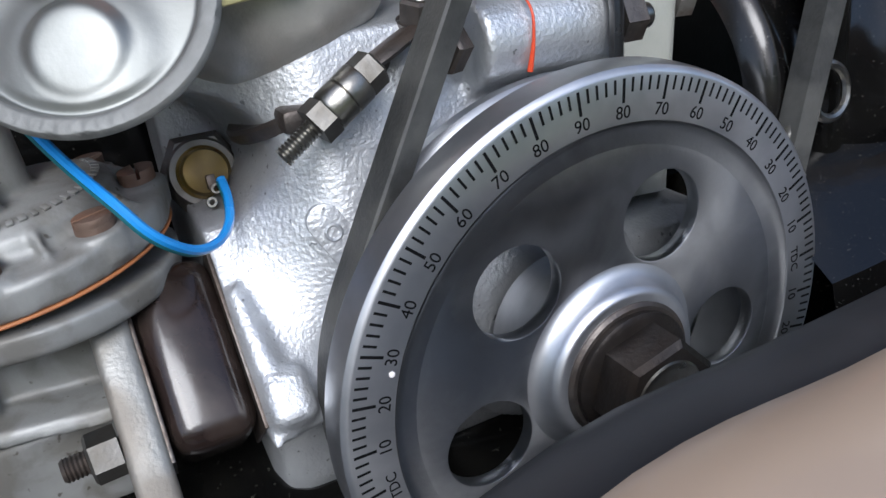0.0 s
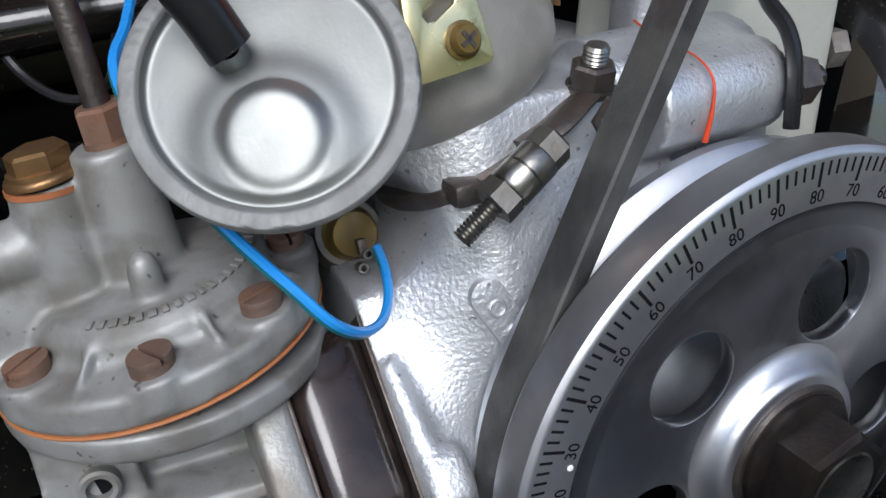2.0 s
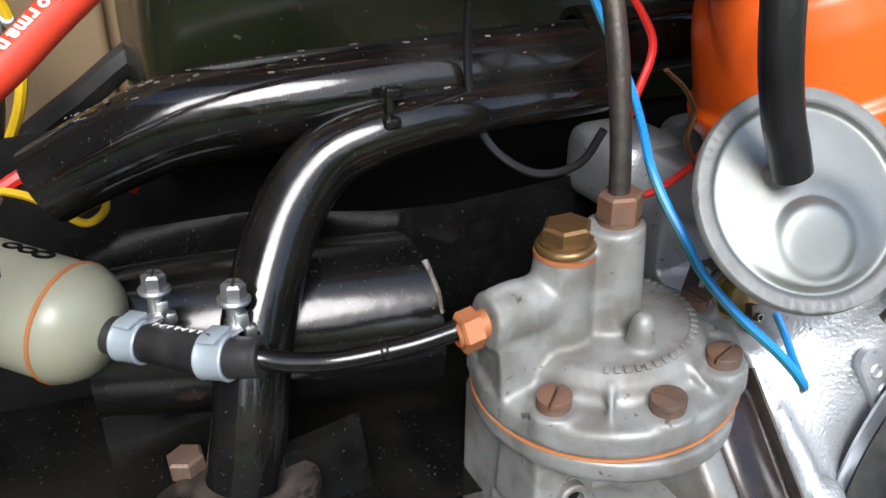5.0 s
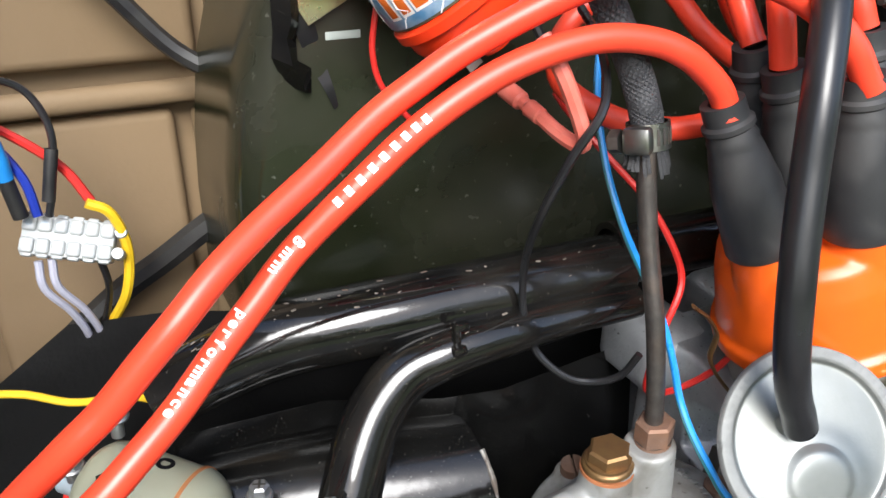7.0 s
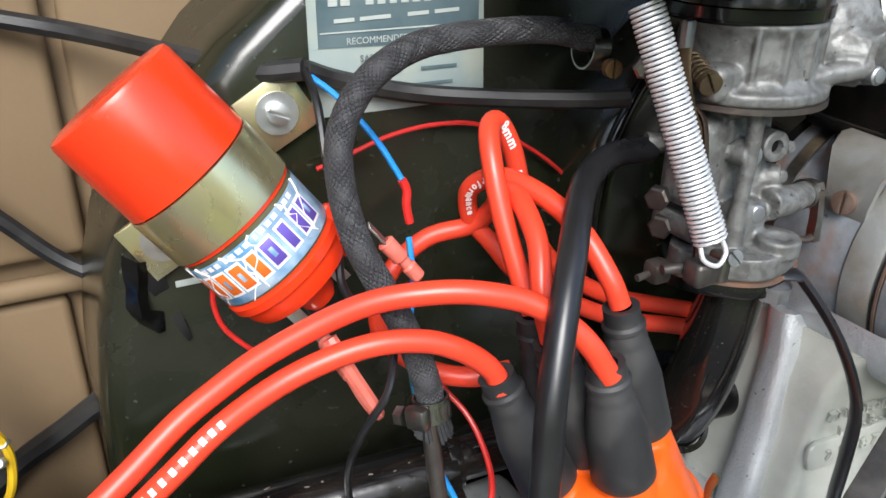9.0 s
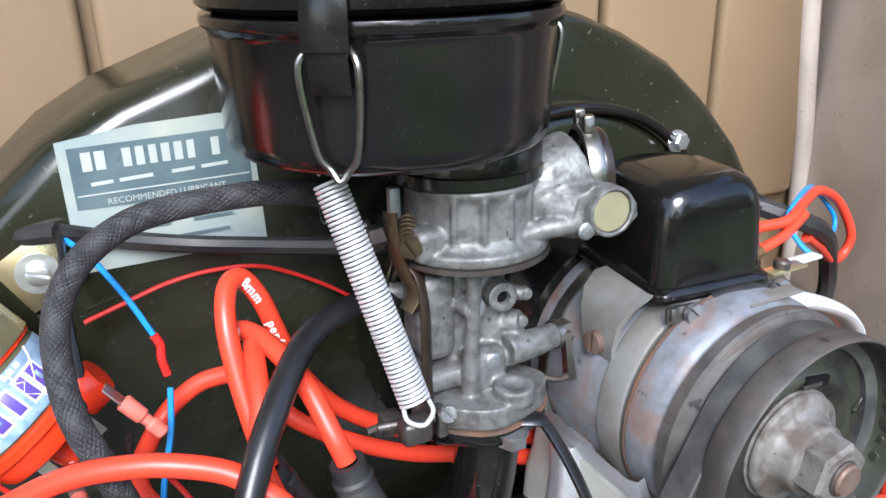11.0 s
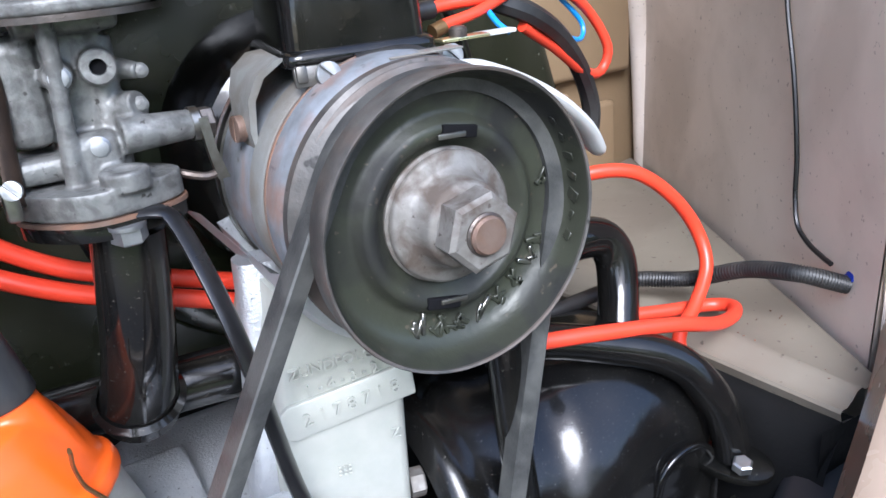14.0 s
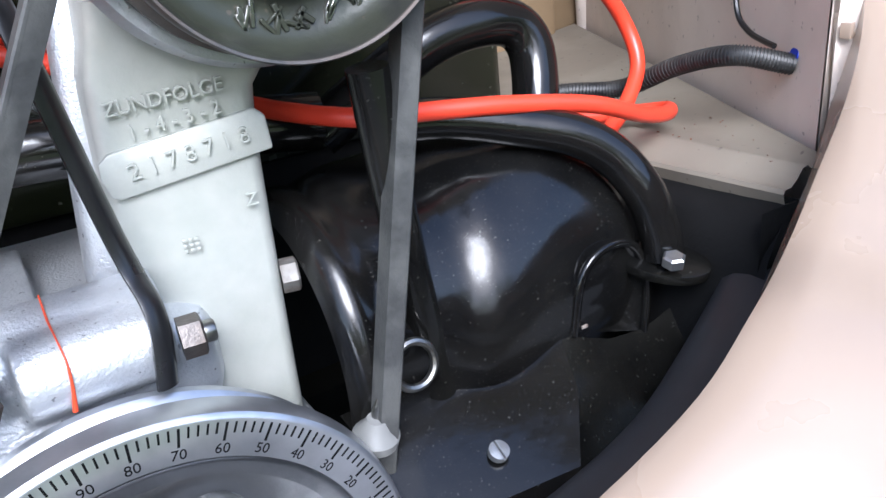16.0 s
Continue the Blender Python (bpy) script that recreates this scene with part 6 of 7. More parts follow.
tin_left()
solo("housing_skirt", strip([[(-420, 240, -70), (-300, 236, -66), (-180, 226, -60), (-60, 222, -60), (120, 222, -60), (300, 226, -60)], [(-420, 250, 40), (-300, 232, 50), (-180, 214, 60), (-60, 210, 60), (120, 210, 60), (300, 214, 60)], [(-330, 262, 96), (-285, 236, 106), (-262, 214, 112), (-60, 211, 112), (120, 211, 112), (290, 211, 112)]]), FOAM, "black tin skirt below the fan housing", "engine tin", group="engine tinware")
# case of the distributor side behind the pump
solo("case_shoulder", rbox((-96, 140, 92), (34, 40, 30), 8, None, 3), ALU_PAINT, "silver-painted shoulder of the crankcase", "casting")

# ---- carburettor ----
def carburettor():
    t = thing("carburettor", (-15, 96, 236), "grimy grey cast carburettor with brass screws", "carburettor")

    def bored(c, d, r, hole, l=3.0):
        return lathe([(r, -6), (r, l - 0.6), (r - 0.6, l), (hole + 0.2, l), (hole, l - 0.6), (hole, -3), (0, -3)], along(V(*c), d), 28)
    base = along(V(-17, 92, 252), (0, 0, 1), (0, 1, 0)) @ Matrix.Rotation(radians(-14), 4, "Z")
    oval = []
    for k in range(48):
        a = 2 * math.pi * k / 48
        oval.append(((19 + 9.5 * abs(math.cos(a)) ** 2.4) * math.cos(a), 20.5 * math.sin(a)))
    low = [plate(oval, [], 9.5, base),
           lathe([(8.6, 250), (8.6, 256.4), (7.8, 257.2), (4.6, 257.2), (4.0, 256), (0, 256)], along(V(-9, 78.5, 0), (0, 0, 1)), 28, solid=True),
           rbox((-14, 110, 277), (25, 26, 54), 7, None, 3),
           rbox((-15, 93, 259), (18, 14, 20), 5, None, 3),
           rbox((-31, 104, 258), (22, 26, 9), 3),
           rbox((-33, 106, 284), (16, 22, 38), 5),
           rbox((-14, 108, 306), (34, 30, 8), 3),
           tube([(-23.5, 88, 250), (-23, 88.5, 270), (-21.5, 89, 289), (-21, 90, 308)], [4.4, 3.2, 3.0, 3.4], 14),
           tube([(-9, 96, 254), (-7, 100, 272), (-5, 102, 300)], [6.4, 6, 5], 14),
           tube([(-2, 98, 274), (3, 92.5, 275.4)], [6.4, 5.2], 18),
           tube([(0, 100, 288), (5.5, 94, 287)], [4, 3], 12),
           tube([(-6, 89, 266), (8, 89.5, 266), (20, 92, 265.4)], [6.6, 6.0, 5.4], 22),
           tube([(-7, 104, 290.5), (-7.5, 92.5, 290.5)], [6.6, 6.0], 22),
           tube([(-21, 96, 289), (-21, 88.5, 289)], [5.6, 4.8], 20),
           tube([(-14, 94, 264), (-14, 87, 264)], [5, 4.4], 18)]
    cast(part("body", joined(*low), ALU_CARB, t), 0.8, 1)
    mid = along(V(-12, 108, 0), (0, 0, 1))
    top = [lathe([(0, 309.5), (31, 309.5), (32, 310.6), (32, 314), (29, 315.4), (26.6, 318), (26, 333), (27.4, 336.6), (27, 338), (0, 338)], mid, 56),
           rbox((-11, 87, 314), (15, 12, 9.5), 2.2),
           tube([(-30, 93, 315), (-20, 88, 314.6), (-12, 87, 314.6)], [4.2, 4.2, 4.6], 16),
           tube([(-4, 87, 316), (8, 82, 319), (20, 78, 321)], [4.4, 4.0, 4.4], 16),
           rbox((-37, 96, 317), (14, 12, 14), 4, None, 3)]
    for a in (228, 252, 276, 300, 322):
        c, q = math.cos(radians(a)), math.sin(radians(a))
        top.append(tube([(-12 + 26.4 * c, 108 + 26.4 * q, 314), (-12 + 26.4 * c, 108 + 26.4 * q, 335)], 1.5, 8))
    face = along(V(29, 76, 324), (-0.1, -1, 0.02), (0, 0, 1))
    top += [plate([(-11, -9.8), (10.6, -9.6), (10.8, 2), (9, 7.6), (4, 10.8), (-2, 11), (-7, 8.4), (-16, 2), (-17, -4), (-12.6, -9)], [], 13, face @ Matrix.Scale(-1, 4, (1, 0, 0))),
            tube([(6, 104, 326), (18, 100, 331), (30, 99, 334)], [15, 17, 18], 28),
            tube([(14, 96, 326), (20, 88, 324), (24, 82, 323)], [12, 12, 11], 24)]
    cast(part("cover", joined(*top), ALU_CARB, t), 0.8, 1)
    part("gasket", lathe([(26, 307.4), (32.4, 307.4), (32.4, 309.6), (26, 309.6)], mid, 56), DARK_STEEL, t)
    brass = mat("tarnished_brass_disc", (0.3, 0.28, 0.17), 0.5, 0.3, (0.22, 0.2, 0.12), 120, 0.5, 0.1, 600)
    disc = along(V(30.5, 72.6, 324.8), (-0.1, -1, 0.02))
    part("choke_window", lathe([(0, 0.5), (7.8, 0.5), (8.3, 0.1), (8.3, -3)], disc, 32), brass, t, "dull yellow choke disc")
    part("choke_boss", lathe([(8.4, -4), (8.5, 1.2), (9.0, 1.7), (9.8, 1.5), (10.2, 0.8), (10.2, -6)], disc, 40), ALU_CARB, t)
    rim = along(V(36, 99, 334), (0.93, -0.36, 0.08), (0, 0, 1))
    part("choke_ring", lathe([(17.4, -2), (19, -1.4), (19.3, 0), (19.3, 4), (18.8, 5), (15, 5.2)], rim, 56), STEEL, t, "polished choke cover ring")
    part("choke_cover", lathe([(16, 4.8), (17.6, 5.2), (17.8, 7), (16.6, 9), (0, 9.6)], rim, 48), BAKELITE, t, "dark choke cover")
    for x in (-6.5, 6.5):
        part("ring_ear", rbox((x, 21, 1.6), (4.6, 7, 4.4), 1, rim), STEEL, t)
    part("ring_screw", tube([tuple((rim @ V(-9, 22, 1.6)) * 1000), tuple((rim @ V(10, 22, 1.6)) * 1000)], 1.7, 10), CLAMP_ZINC, t)
    look_at = (-0.12, -1, 0.06)
    for q, r in (((-21, 88, 289), 3.3), ((-14, 86.6, 264), 3.0), ((19.6, 73, 318.6), 2.6), ((3.4, 92.2, 275.4), 2.0), ((6.2, 93.4, 287), 1.8)):
        part("lead_plug", lathe([(r + 0.9, -4), (r + 0.9, 0), (r, 0.6), (r, 1.0), (0, 1.6)], along(V(*q), look_at), 20), CLAMP_ZINC if r > 2.2 else ALU_CARB, t, "small bright plug" if r > 2.2 else "")
    part("jet_bore", bored((-7.6, 91.4, 290.5), look_at, 6.2, 2.7), ALU_CARB, t, "open round port")
    # flat black disc painted in place of the shade inside the port
    part("bore_shade", lathe([(0, 0), (2.75, 0)], along(V(-7.6, 91.0, 290.5), look_at), 20), BLACK_PRINT_AND_SHADE, t)
    part("cover_bolt", hexa(along(V(-11, 87, 318.4), (0.03, -0.05, 1)), 10, 4.6), DARK_STEEL, t, "dark cover bolt")
    part("pump_nut", hexa(along(V(19.6, 92, 265.4), (1, 0.05, -0.02)), 10, 5, 3), DARK_STEEL, t)
    part("pump_collar", lathe([(4, 0), (6.4, 0), (6.4, 3), (4, 3)], along(V(18.8, 92, 265.4), (1, 0.05, -0.02)), 24), STEEL, t)
    part("pump_arm", loft([[(21, 86, 268), (24.5, 86, 268), (24.5, 90, 268), (21, 90, 268)], [(22, 85, 256), (25.4, 85, 256), (25.4, 89, 256), (22, 89, 256)], [(24, 86, 244), (28.6, 86, 244), (28.6, 90, 244), (24, 90, 244)]]), STEEL, t, "flat pump lever arm")
    part("pump_rod", tube([(27, 88, 247), (20, 87, 246), (12, 89, 248.4), (8, 94, 250)], 1.6, 8), DARK_STEEL, t)
    part("flange_bolt", joined(hexa(along(V(-13, 73, 239), (0, 0.05, -1)), 11, 6.5), lathe([(6.6, -1), (6.6, 0.6), (3, 0.6)], along(V(-13, 73, 239), (0, 0.05, -1)), 20)), CLAMP_ZINC, t, "bright flange bolt")
    part("flange_gasket", plate([(x * 1.03, y * 1.03) for x, y in oval], [], 1.6, base @ Matrix.Translation(V(0, 0, -9.7))), RUST, t, "brown flange gasket")
    part("manifold_flange", plate([(x * 1.0, y * 1.0) for x, y in oval], [], 5.5, base @ Matrix.Translation(V(0, 0, -11.4)), 1.0), BLACK_ENAMEL, t, "black manifold flange")
    # throttle side: idle screw with spring, levers, swivel
    sc = along(V(-45.5, 93.5, 319), (-0.35, -0.9, -0.25))
    part("idle_screw", slotted(sc @ Matrix.Rotation(0.5, 4, "Z"), 4.2, 3, 1.0), OLD_BRASS, t, "brown slotted idle screw")
    helix = [tuple((sc @ V(3.4 * math.cos(k * math.pi / 4), 3.4 * math.sin(k * math.pi / 4), -0.5 - 0.36 * k)) * 1000) for k in range(44)]
    part("idle_spring", tube(helix, 0.7, 6, 1), OLD_BRASS, t)
    part("idle_shank", lathe([(2.2, 0), (2.2, -18)], sc, 12), OLD_BRASS, t)
    part("lever", tube([(-47, 108, 328), (-47, 106, 318), (-45, 103, 306), (-42, 100, 296), (-46, 99, 290)], 6, 10, squash=0.3), OLD_BRASS, t, "tarnished throttle lever")
    brown = mat("dark_brown_lever_steel", (0.05, 0.034, 0.026), 0.36, 0.7, (0.1, 0.065, 0.045), 120, 0.6, 0.2, 700)
    part("link_lever", tube([(-43, 100, 308), (-40.5, 97, 303), (-40, 94, 290), (-41.5, 91, 272), (-43, 88, 256), (-44, 86, 250)], [2, 3.4, 3.6, 3.6, 4, 4.4], 10, 4, 0.34), brown, t, "brown steel lever arm")
    part("spindle_nut", hexa(along(V(-51, 110, 318), (-1, -0.2, 0)), 9, 6), DARK_STEEL, t)
    part("adjuster_tab", rbox((-46, 106, 332), (5, 4, 13), 1.4), CLAMP_ZINC, t, "bright adjuster tab")
    part("stop_screw", hexa(along(V(-54, 118, 320), (-0.6, -0.8, 0)), 7, 5), STEEL, t)
    part("swivel", joined(rbox((-56.5, 72, 255.5), (12, 9, 10), 2.4, None, 3), tube([(-68, 80, 255), (-44, 74, 256)], 2.0, 10)), DARK_STEEL, t, "dark swivel block")
    part("swivel_fork", rbox((-45, 74.6, 254), (5, 8, 12), 1.6, None, 3), STEEL, t)
    part("swivel_screw", slotted(along(V(-43.5, 71, 259), (-0.2, -1, 0.2)) @ Matrix.Rotation(0.7, 4, "Z"), 3.2, 2.6, 0.8), CLAMP_ZINC, t)
    part("vacuum_port", tube([(-42, 124, 287), (-30, 118, 287), (-22, 110, 287)], [4.4, 4.2, 5], 14), ALU_CARB, t)
    part("cable_clamp", joined(rbox((-58, 92, 247), (9, 8, 9), 2), tube([(-68, 92, 246), (-58, 92, 247)], 1.5, 8)), DARK_STEEL, t)
    for q in ((-42, 112, 268), (-40, 110, 256)):
        part("side_bolt", hexa(along(V(*q), (-1, -0.5, 0)), 9, 5), DARK_STEEL, t)


carburettor()


def hose_clip():
    c = thing("hose_clip", (-54, 147, 312), "brass-coloured hose clip at the carburettor", "hose clamp")
    m = along(V(-56, 147, 322), (1, -0.1, -0.1))
    part("band", lathe([(7.8, -4), (8.6, -4), (8.6, 4), (7.8, 4)], m, 32), STEEL, c)
    part("screw", slotted(along(V(-54, 137, 316), (-0.2, -1, 0)), 3.6, 4, 0.9), BRASS, c)


hose_clip()


def return_spring():
    a, b = Vector((-72.5, 100.5, 346)), Vector((-56.8, 70, 268))
    t = thing("return_spring", tuple(b), "bright zinc throttle return spring hooked to the air cleaner", "spring")
    m = along(V(*a), b - a, (0, -1, 0))
    ln = (b - a).length
    coils = 50
    pts = []
    for k in range(coils * 10 + 1):
        w = 2 * math.pi * k / 10
        pts.append(tuple((m @ V(5.6 * math.cos(w), 5.6 * math.sin(w), ln * k / (coils * 10))) * 1000))
    part("coil_wire", tube(pts, 0.66, 6, 1), SPRING, t)
    # solid dark core added to imitate the shade seen between the coils
    part("inner", lathe([(4.2, 1), (4.2, ln - 1)], m, 20), DARK_STEEL, t, "dark core standing in for shade inside the coils")
    part("upper_hook", tube([tuple((m @ V(*q)) * 1000) for q in ((5, 0, 0), (3, 0, -5), (0, 0, -9), (-3, 0, -6), (-2, 0, -3))], 0.8, 8), SPRING, t)
    part("lower_hook", tube([tuple((m @ V(*q)) * 1000) for q in ((-5, 0, ln), (-5, 0, ln + 5), (0, 0, ln + 9), (5, 0, ln + 6), (5, 0, ln + 1))], 0.9, 8), SPRING, t)


return_spring()


def air_cleaner():
    cx, cy = -36.8, 127.5
    ax = along(V(cx, cy, 0), (0, 0, 1))
    t = thing("air_cleaner", (cx, cy, 340), "glossy black oil-bath air cleaner with wire clips", "air cleaner")
    part("bowl", lathe([(20, 352), (55, 352), (59.6, 353), (61.6, 355.5), (62.3, 360), (64, 394), (64.8, 396.5), (66.4, 397.6), (67, 399.5), (66.4, 401.5), (62, 402), (56, 402)], ax, 96), BLACK_GLOSS, t, sharp=50)
    part("lid", lathe([(62, 402.5), (65, 403), (67.5, 405), (67.5, 412), (64, 428), (52, 440), (28, 446), (0, 448)], ax, 96), BLACK_GLOSS, t, sharp=50)
    part("neck", lathe([(29.5, 337), (30.5, 338), (30.8, 352), (28, 356)], along(V(-12, 112, 0), (0, 0, 1)), 56), BLACK_GLOSS, t)
    part("neck_ring", lathe([(30.6, 338.5), (31.6, 339), (31.6, 343), (30.6, 343.5)], along(V(-12, 112, 0), (0, 0, 1)), 56), BLACK_GLOSS, t)
    for a in (232, 112, 352):
        c, s = math.cos(radians(a)), math.sin(radians(a))
        d = Vector((c, s, 0))
        e = Vector((-s, c, 0))

        def q(u, r, z):
            v = Vector((cx, cy, 0)) + d * r + e * u
            return (v.x, v.y, z)
        def lever(r, z, lean):
            return along(V(*q(0, r, z)), d + Vector((0, 0, lean)), (0, 0, 1))
        blade = joined(rbox((0, 0, 0), (15, 24, 1.6), 0.6, lever(69.5, 405, 0.1)), rbox((0, 0, 0), (13, 16, 1.6), 0.6, lever(68.2, 388, -0.25)))
        clip = part("clip_lever", blade, BLACK_GLOSS, t, "black spring clip lever")
        part("clip_wire", tube([q(6, 66, 394), q(9, 69, 390), q(9, 68, 380), q(7.5, 66, 367), q(6, 65, 360), q(3, 64, 356), q(0, 65, 352.5), q(-3, 64, 356), q(-6, 65, 360), q(-7.5, 66, 367), q(-9, 68, 380), q(-9, 69, 390), q(-6, 66, 394)], 1.2, 8), STEEL, clip, "bent steel wire")


air_cleaner()

# ---- generator, pulley and regulator ----
PUL = Matrix.Translation(V(84.2, 8.6, 231.2)) @ SIDE          # the dished pulley sits back on the shaft
GEN = along(V(GX, 0, GZ), (0, 1, 0), (0, 0, 1))      # z runs into the engine bay
OUT = Matrix.Translation(V(GX, 0, GZ)) @ SIDE         # local x right, y up, z out


def generator():
    t = thing("generator", (GX, 100, GZ - 54), "blue-grey painted generator with rust patches and strap", "generator")
    part("end_plate", lathe([(20, 38), (46, 38), (50, 40), (53, 44), (53.5, 56), (52.5, 57), (40, 57)], GEN, 96), GEN_PAINT, t)
    # floor of the gap coloured black to imitate the shade in it
    part("gap_shade", lathe([(48, 55), (48, 62)], GEN, 72), BLACK_PRINT_AND_SHADE, t, "black band standing in for shade behind the end plate")
    part("rust_edge", lathe([(52.6, 56.6), (53.7, 56.9), (53.7, 58), (52.6, 58.3)], GEN, 96), RUST, t, "orange rusty edge of the slot")
    part("end_band", lathe([(48, 60), (53, 60.5), (53.8, 62), (53.8, 74), (53, 75)], GEN, 96), ALU_CAST, t, "bare alloy end band")
    part("body", lathe([(50, 74), (52.6, 75), (53, 76), (53, 150), (50, 152), (0, 152)], GEN, 96), GEN_PAINT, t)
    part("strap", lathe([(53.2, 112), (54.4, 112), (54.4, 118), (53.2, 118)], GEN, 96), STEEL, t, "thin bright strap")
    part("rear_band", lathe([(53.2, 126), (57, 128), (62, 140), (66, 160), (66, 172), (40, 172)], GEN, 96), BLACK_GLOSS, t, "black rear cone")
    part("slinger", lathe([(20, 30), (48, 30), (51, 32), (51.5, 36), (48, 38), (20, 38)], GEN, 96), GEN_RIM, t, "rusty front flange")
    # bent sheet bracket under the regulator
    run = [(62, 288), (48, 287), (41, 282), (37.6, 274), (36.8, 262), (39, 250), (43, 243)]
    leg = part("bracket_leg", loft([[(x - w, y0, z), (x + 1.2, y0, z - 1), (x + 1.2, y1, z - 1), (x - w, y1, z)] for (x, z), (y0, y1), w in zip(run, ((66, 100), (66, 100), (68, 98), (71, 95), (73, 93), (75, 91), (78, 88)), (1.2, 1.4, 1.6, 1.4, 1.2, 1.2, 1.2))]), ALU_CAST, t, "grey bent sheet bracket")
    part("screw", slotted(along(V(35.6, 83, 262), (-1, -0.1, 0.05)), 5, 3.2, 1.2), RUST, leg, "rusty slotted screw")
    for x, y, z in ((61, 55, 281), (112, 56, 280)):
        k = along(V(x, y, z), (-0.1, -1, 0.1))
        tm = part("terminal", joined(rbox((-4, 0, -2), (15, 7.4, 2.6), 1.0, k), rbox((-9, 1, -0.4), (4, 6, 3), 0.8, k)), NUT, t, "steel terminal lug")
        part("screw", slotted(k @ Matrix.Rotation(0.8, 4, "Z"), 4.4, 3, 1.1), CLAMP_ZINC, tm)
    part("lead", tube([(56, 50, 268), (62, 46, 272), (70, 48, 274), (66, 54, 270)], 3.4, 12), RUBBER_SOFT, t, "short black lead loop")
    part("cross_lead", tube([(74, 58, 282), (90, 56, 283), (106, 60, 281)], 4, 12), RUBBER, t)
    part("name_plate", rbox((GX + 10, 46, GZ + 52), (30, 8, 0.8), 0.2), ALU_CAST, t)


generator()


def generator_pulley():
    t = thing("generator_pulley", (GX, 14, GZ - 54), "rusty dished generator pulley with scraped dark paint", "pulley")
    part("front_half", lathe([(42, -15), (51.6, -9), (52.8, -7.4), (53.3, 3.4), (52.8, 4.3), (52, 3.9), (51.4, 1), (50.6, -4), (48.6, -8.6), (45, -11.4), (36, -13), (36, -14), (42, -15)], PUL, 120), GEN_RIM, t, sharp=40)
    part("dish", lathe([(51.8, 3.2), (51.1, 0.6), (50.3, -4), (48.2, -8.4), (44.6, -11), (38.4, -12.2), (36, -11.6), (34.2, -8.4), (32, -7.2), (29.4, -8.2), (27.4, -11), (24, -12.6), (16, -12.8)], PUL, 120), GEN_DISH, t, "dark olive painted dish", 60)
    part("rear_half", lathe([(40, -18), (42, -15), (51.4, -23.4), (53.6, -24.6), (53.6, -29), (51, -30), (30, -30)], PUL, 120), GEN_RIM, t)
    part("spacer", lathe([(40, -12), (40, -19)], PUL, 80), DARK_STEEL, t)
    for a in (80, 258):
        m = PUL @ Matrix.Rotation(radians(a), 4, "Z")
        # no opening here: a solid black block gives the slot's shade
        part("slot", rbox((30.8, 0, -7.4), (4.4, 13.6, 2.4), 0.6, m), BLACK_PRINT_AND_SHADE, t, "black block painted as the shade of a slot")
        part("slot_tongue", rbox((29.8, 0, -6.2), (2.0, 11, 1.4), 0.5, m @ Matrix.Rotation(0.12, 4, "Z")), NUT, t)
    rnd = random.Random(11)
    for k in range(9):
        a = -112 + k * 12.5 if k < 8 else 6
        m = PUL @ Matrix.Rotation(radians(a), 4, "Z") @ Matrix.Translation(V(43, 0, -11.2))
        bits = [rbox((rnd.uniform(-2.6, 2.6), rnd.uniform(-2.2, 2.2), 0.3), (rnd.uniform(4, 9), rnd.uniform(1.0, 1.9), 1.6), 0.3, m @ Matrix.Rotation(rnd.uniform(-1.2, 1.2), 4, "Z"), 1) for _ in range(4)]
        part("raised_mark", joined(*bits), GEN_DISH if k % 3 else STEEL, t, "scraped raised mark")
    for k in range(7):
        a = radians(-20 + 9 * k)
        m = PUL @ Matrix.Rotation(a, 4, "Z") @ Matrix.Translation(V(49.8, 0, -3))
        part("paint_flake", rbox((0, 0, 0), (0.6, 2 + 2.4 * rnd.random(), 4 * rnd.random() + 2), 0.25, m @ Matrix.Rotation(0.5 * rnd.random(), 4, "X"), 1), GEN_DISH, t, "flaking paint")
    hub = PUL @ Matrix.Translation(V(0, 0.6, -4.4))
    part("cone_washer", lathe([(16, -10), (23, -9.8), (24.4, -9), (24.6, -6.6), (23.8, -6), (22.8, -5.9), (23.8, -5), (23.6, -3.2), (22.4, -2.4), (19.4, -1.6), (17.8, -0.4), (16.8, 1.6), (15.8, 3.6), (15.4, 6), (14.4, 7.4), (12.4, 8), (9, 8.2)], hub, 72), GREY_RUST, t, "rusty stepped cone washer", 50)
    m = hub @ Matrix.Rotation(radians(14), 4, "Z")
    part("nut", joined(hexa(m, 24.5, 10.4, 7.6, 1.5), lathe([(12.6, 6.6), (13, 7.4), (12.6, 8.2), (9, 8.2)], m, 36)), GREY_RUST, t, "worn hexagon nut")
    part("shaft_end", lathe([(6.7, 16), (6.7, 20), (5.9, 21), (0, 21.2)], hub, 36), RUST, t, "brown shaft end")
    part("thread", lathe([(7.6, 16.4), (7.6, 18.6), (6.8, 19.2)], hub, 36), DARK_STEEL, t)


generator_pulley()


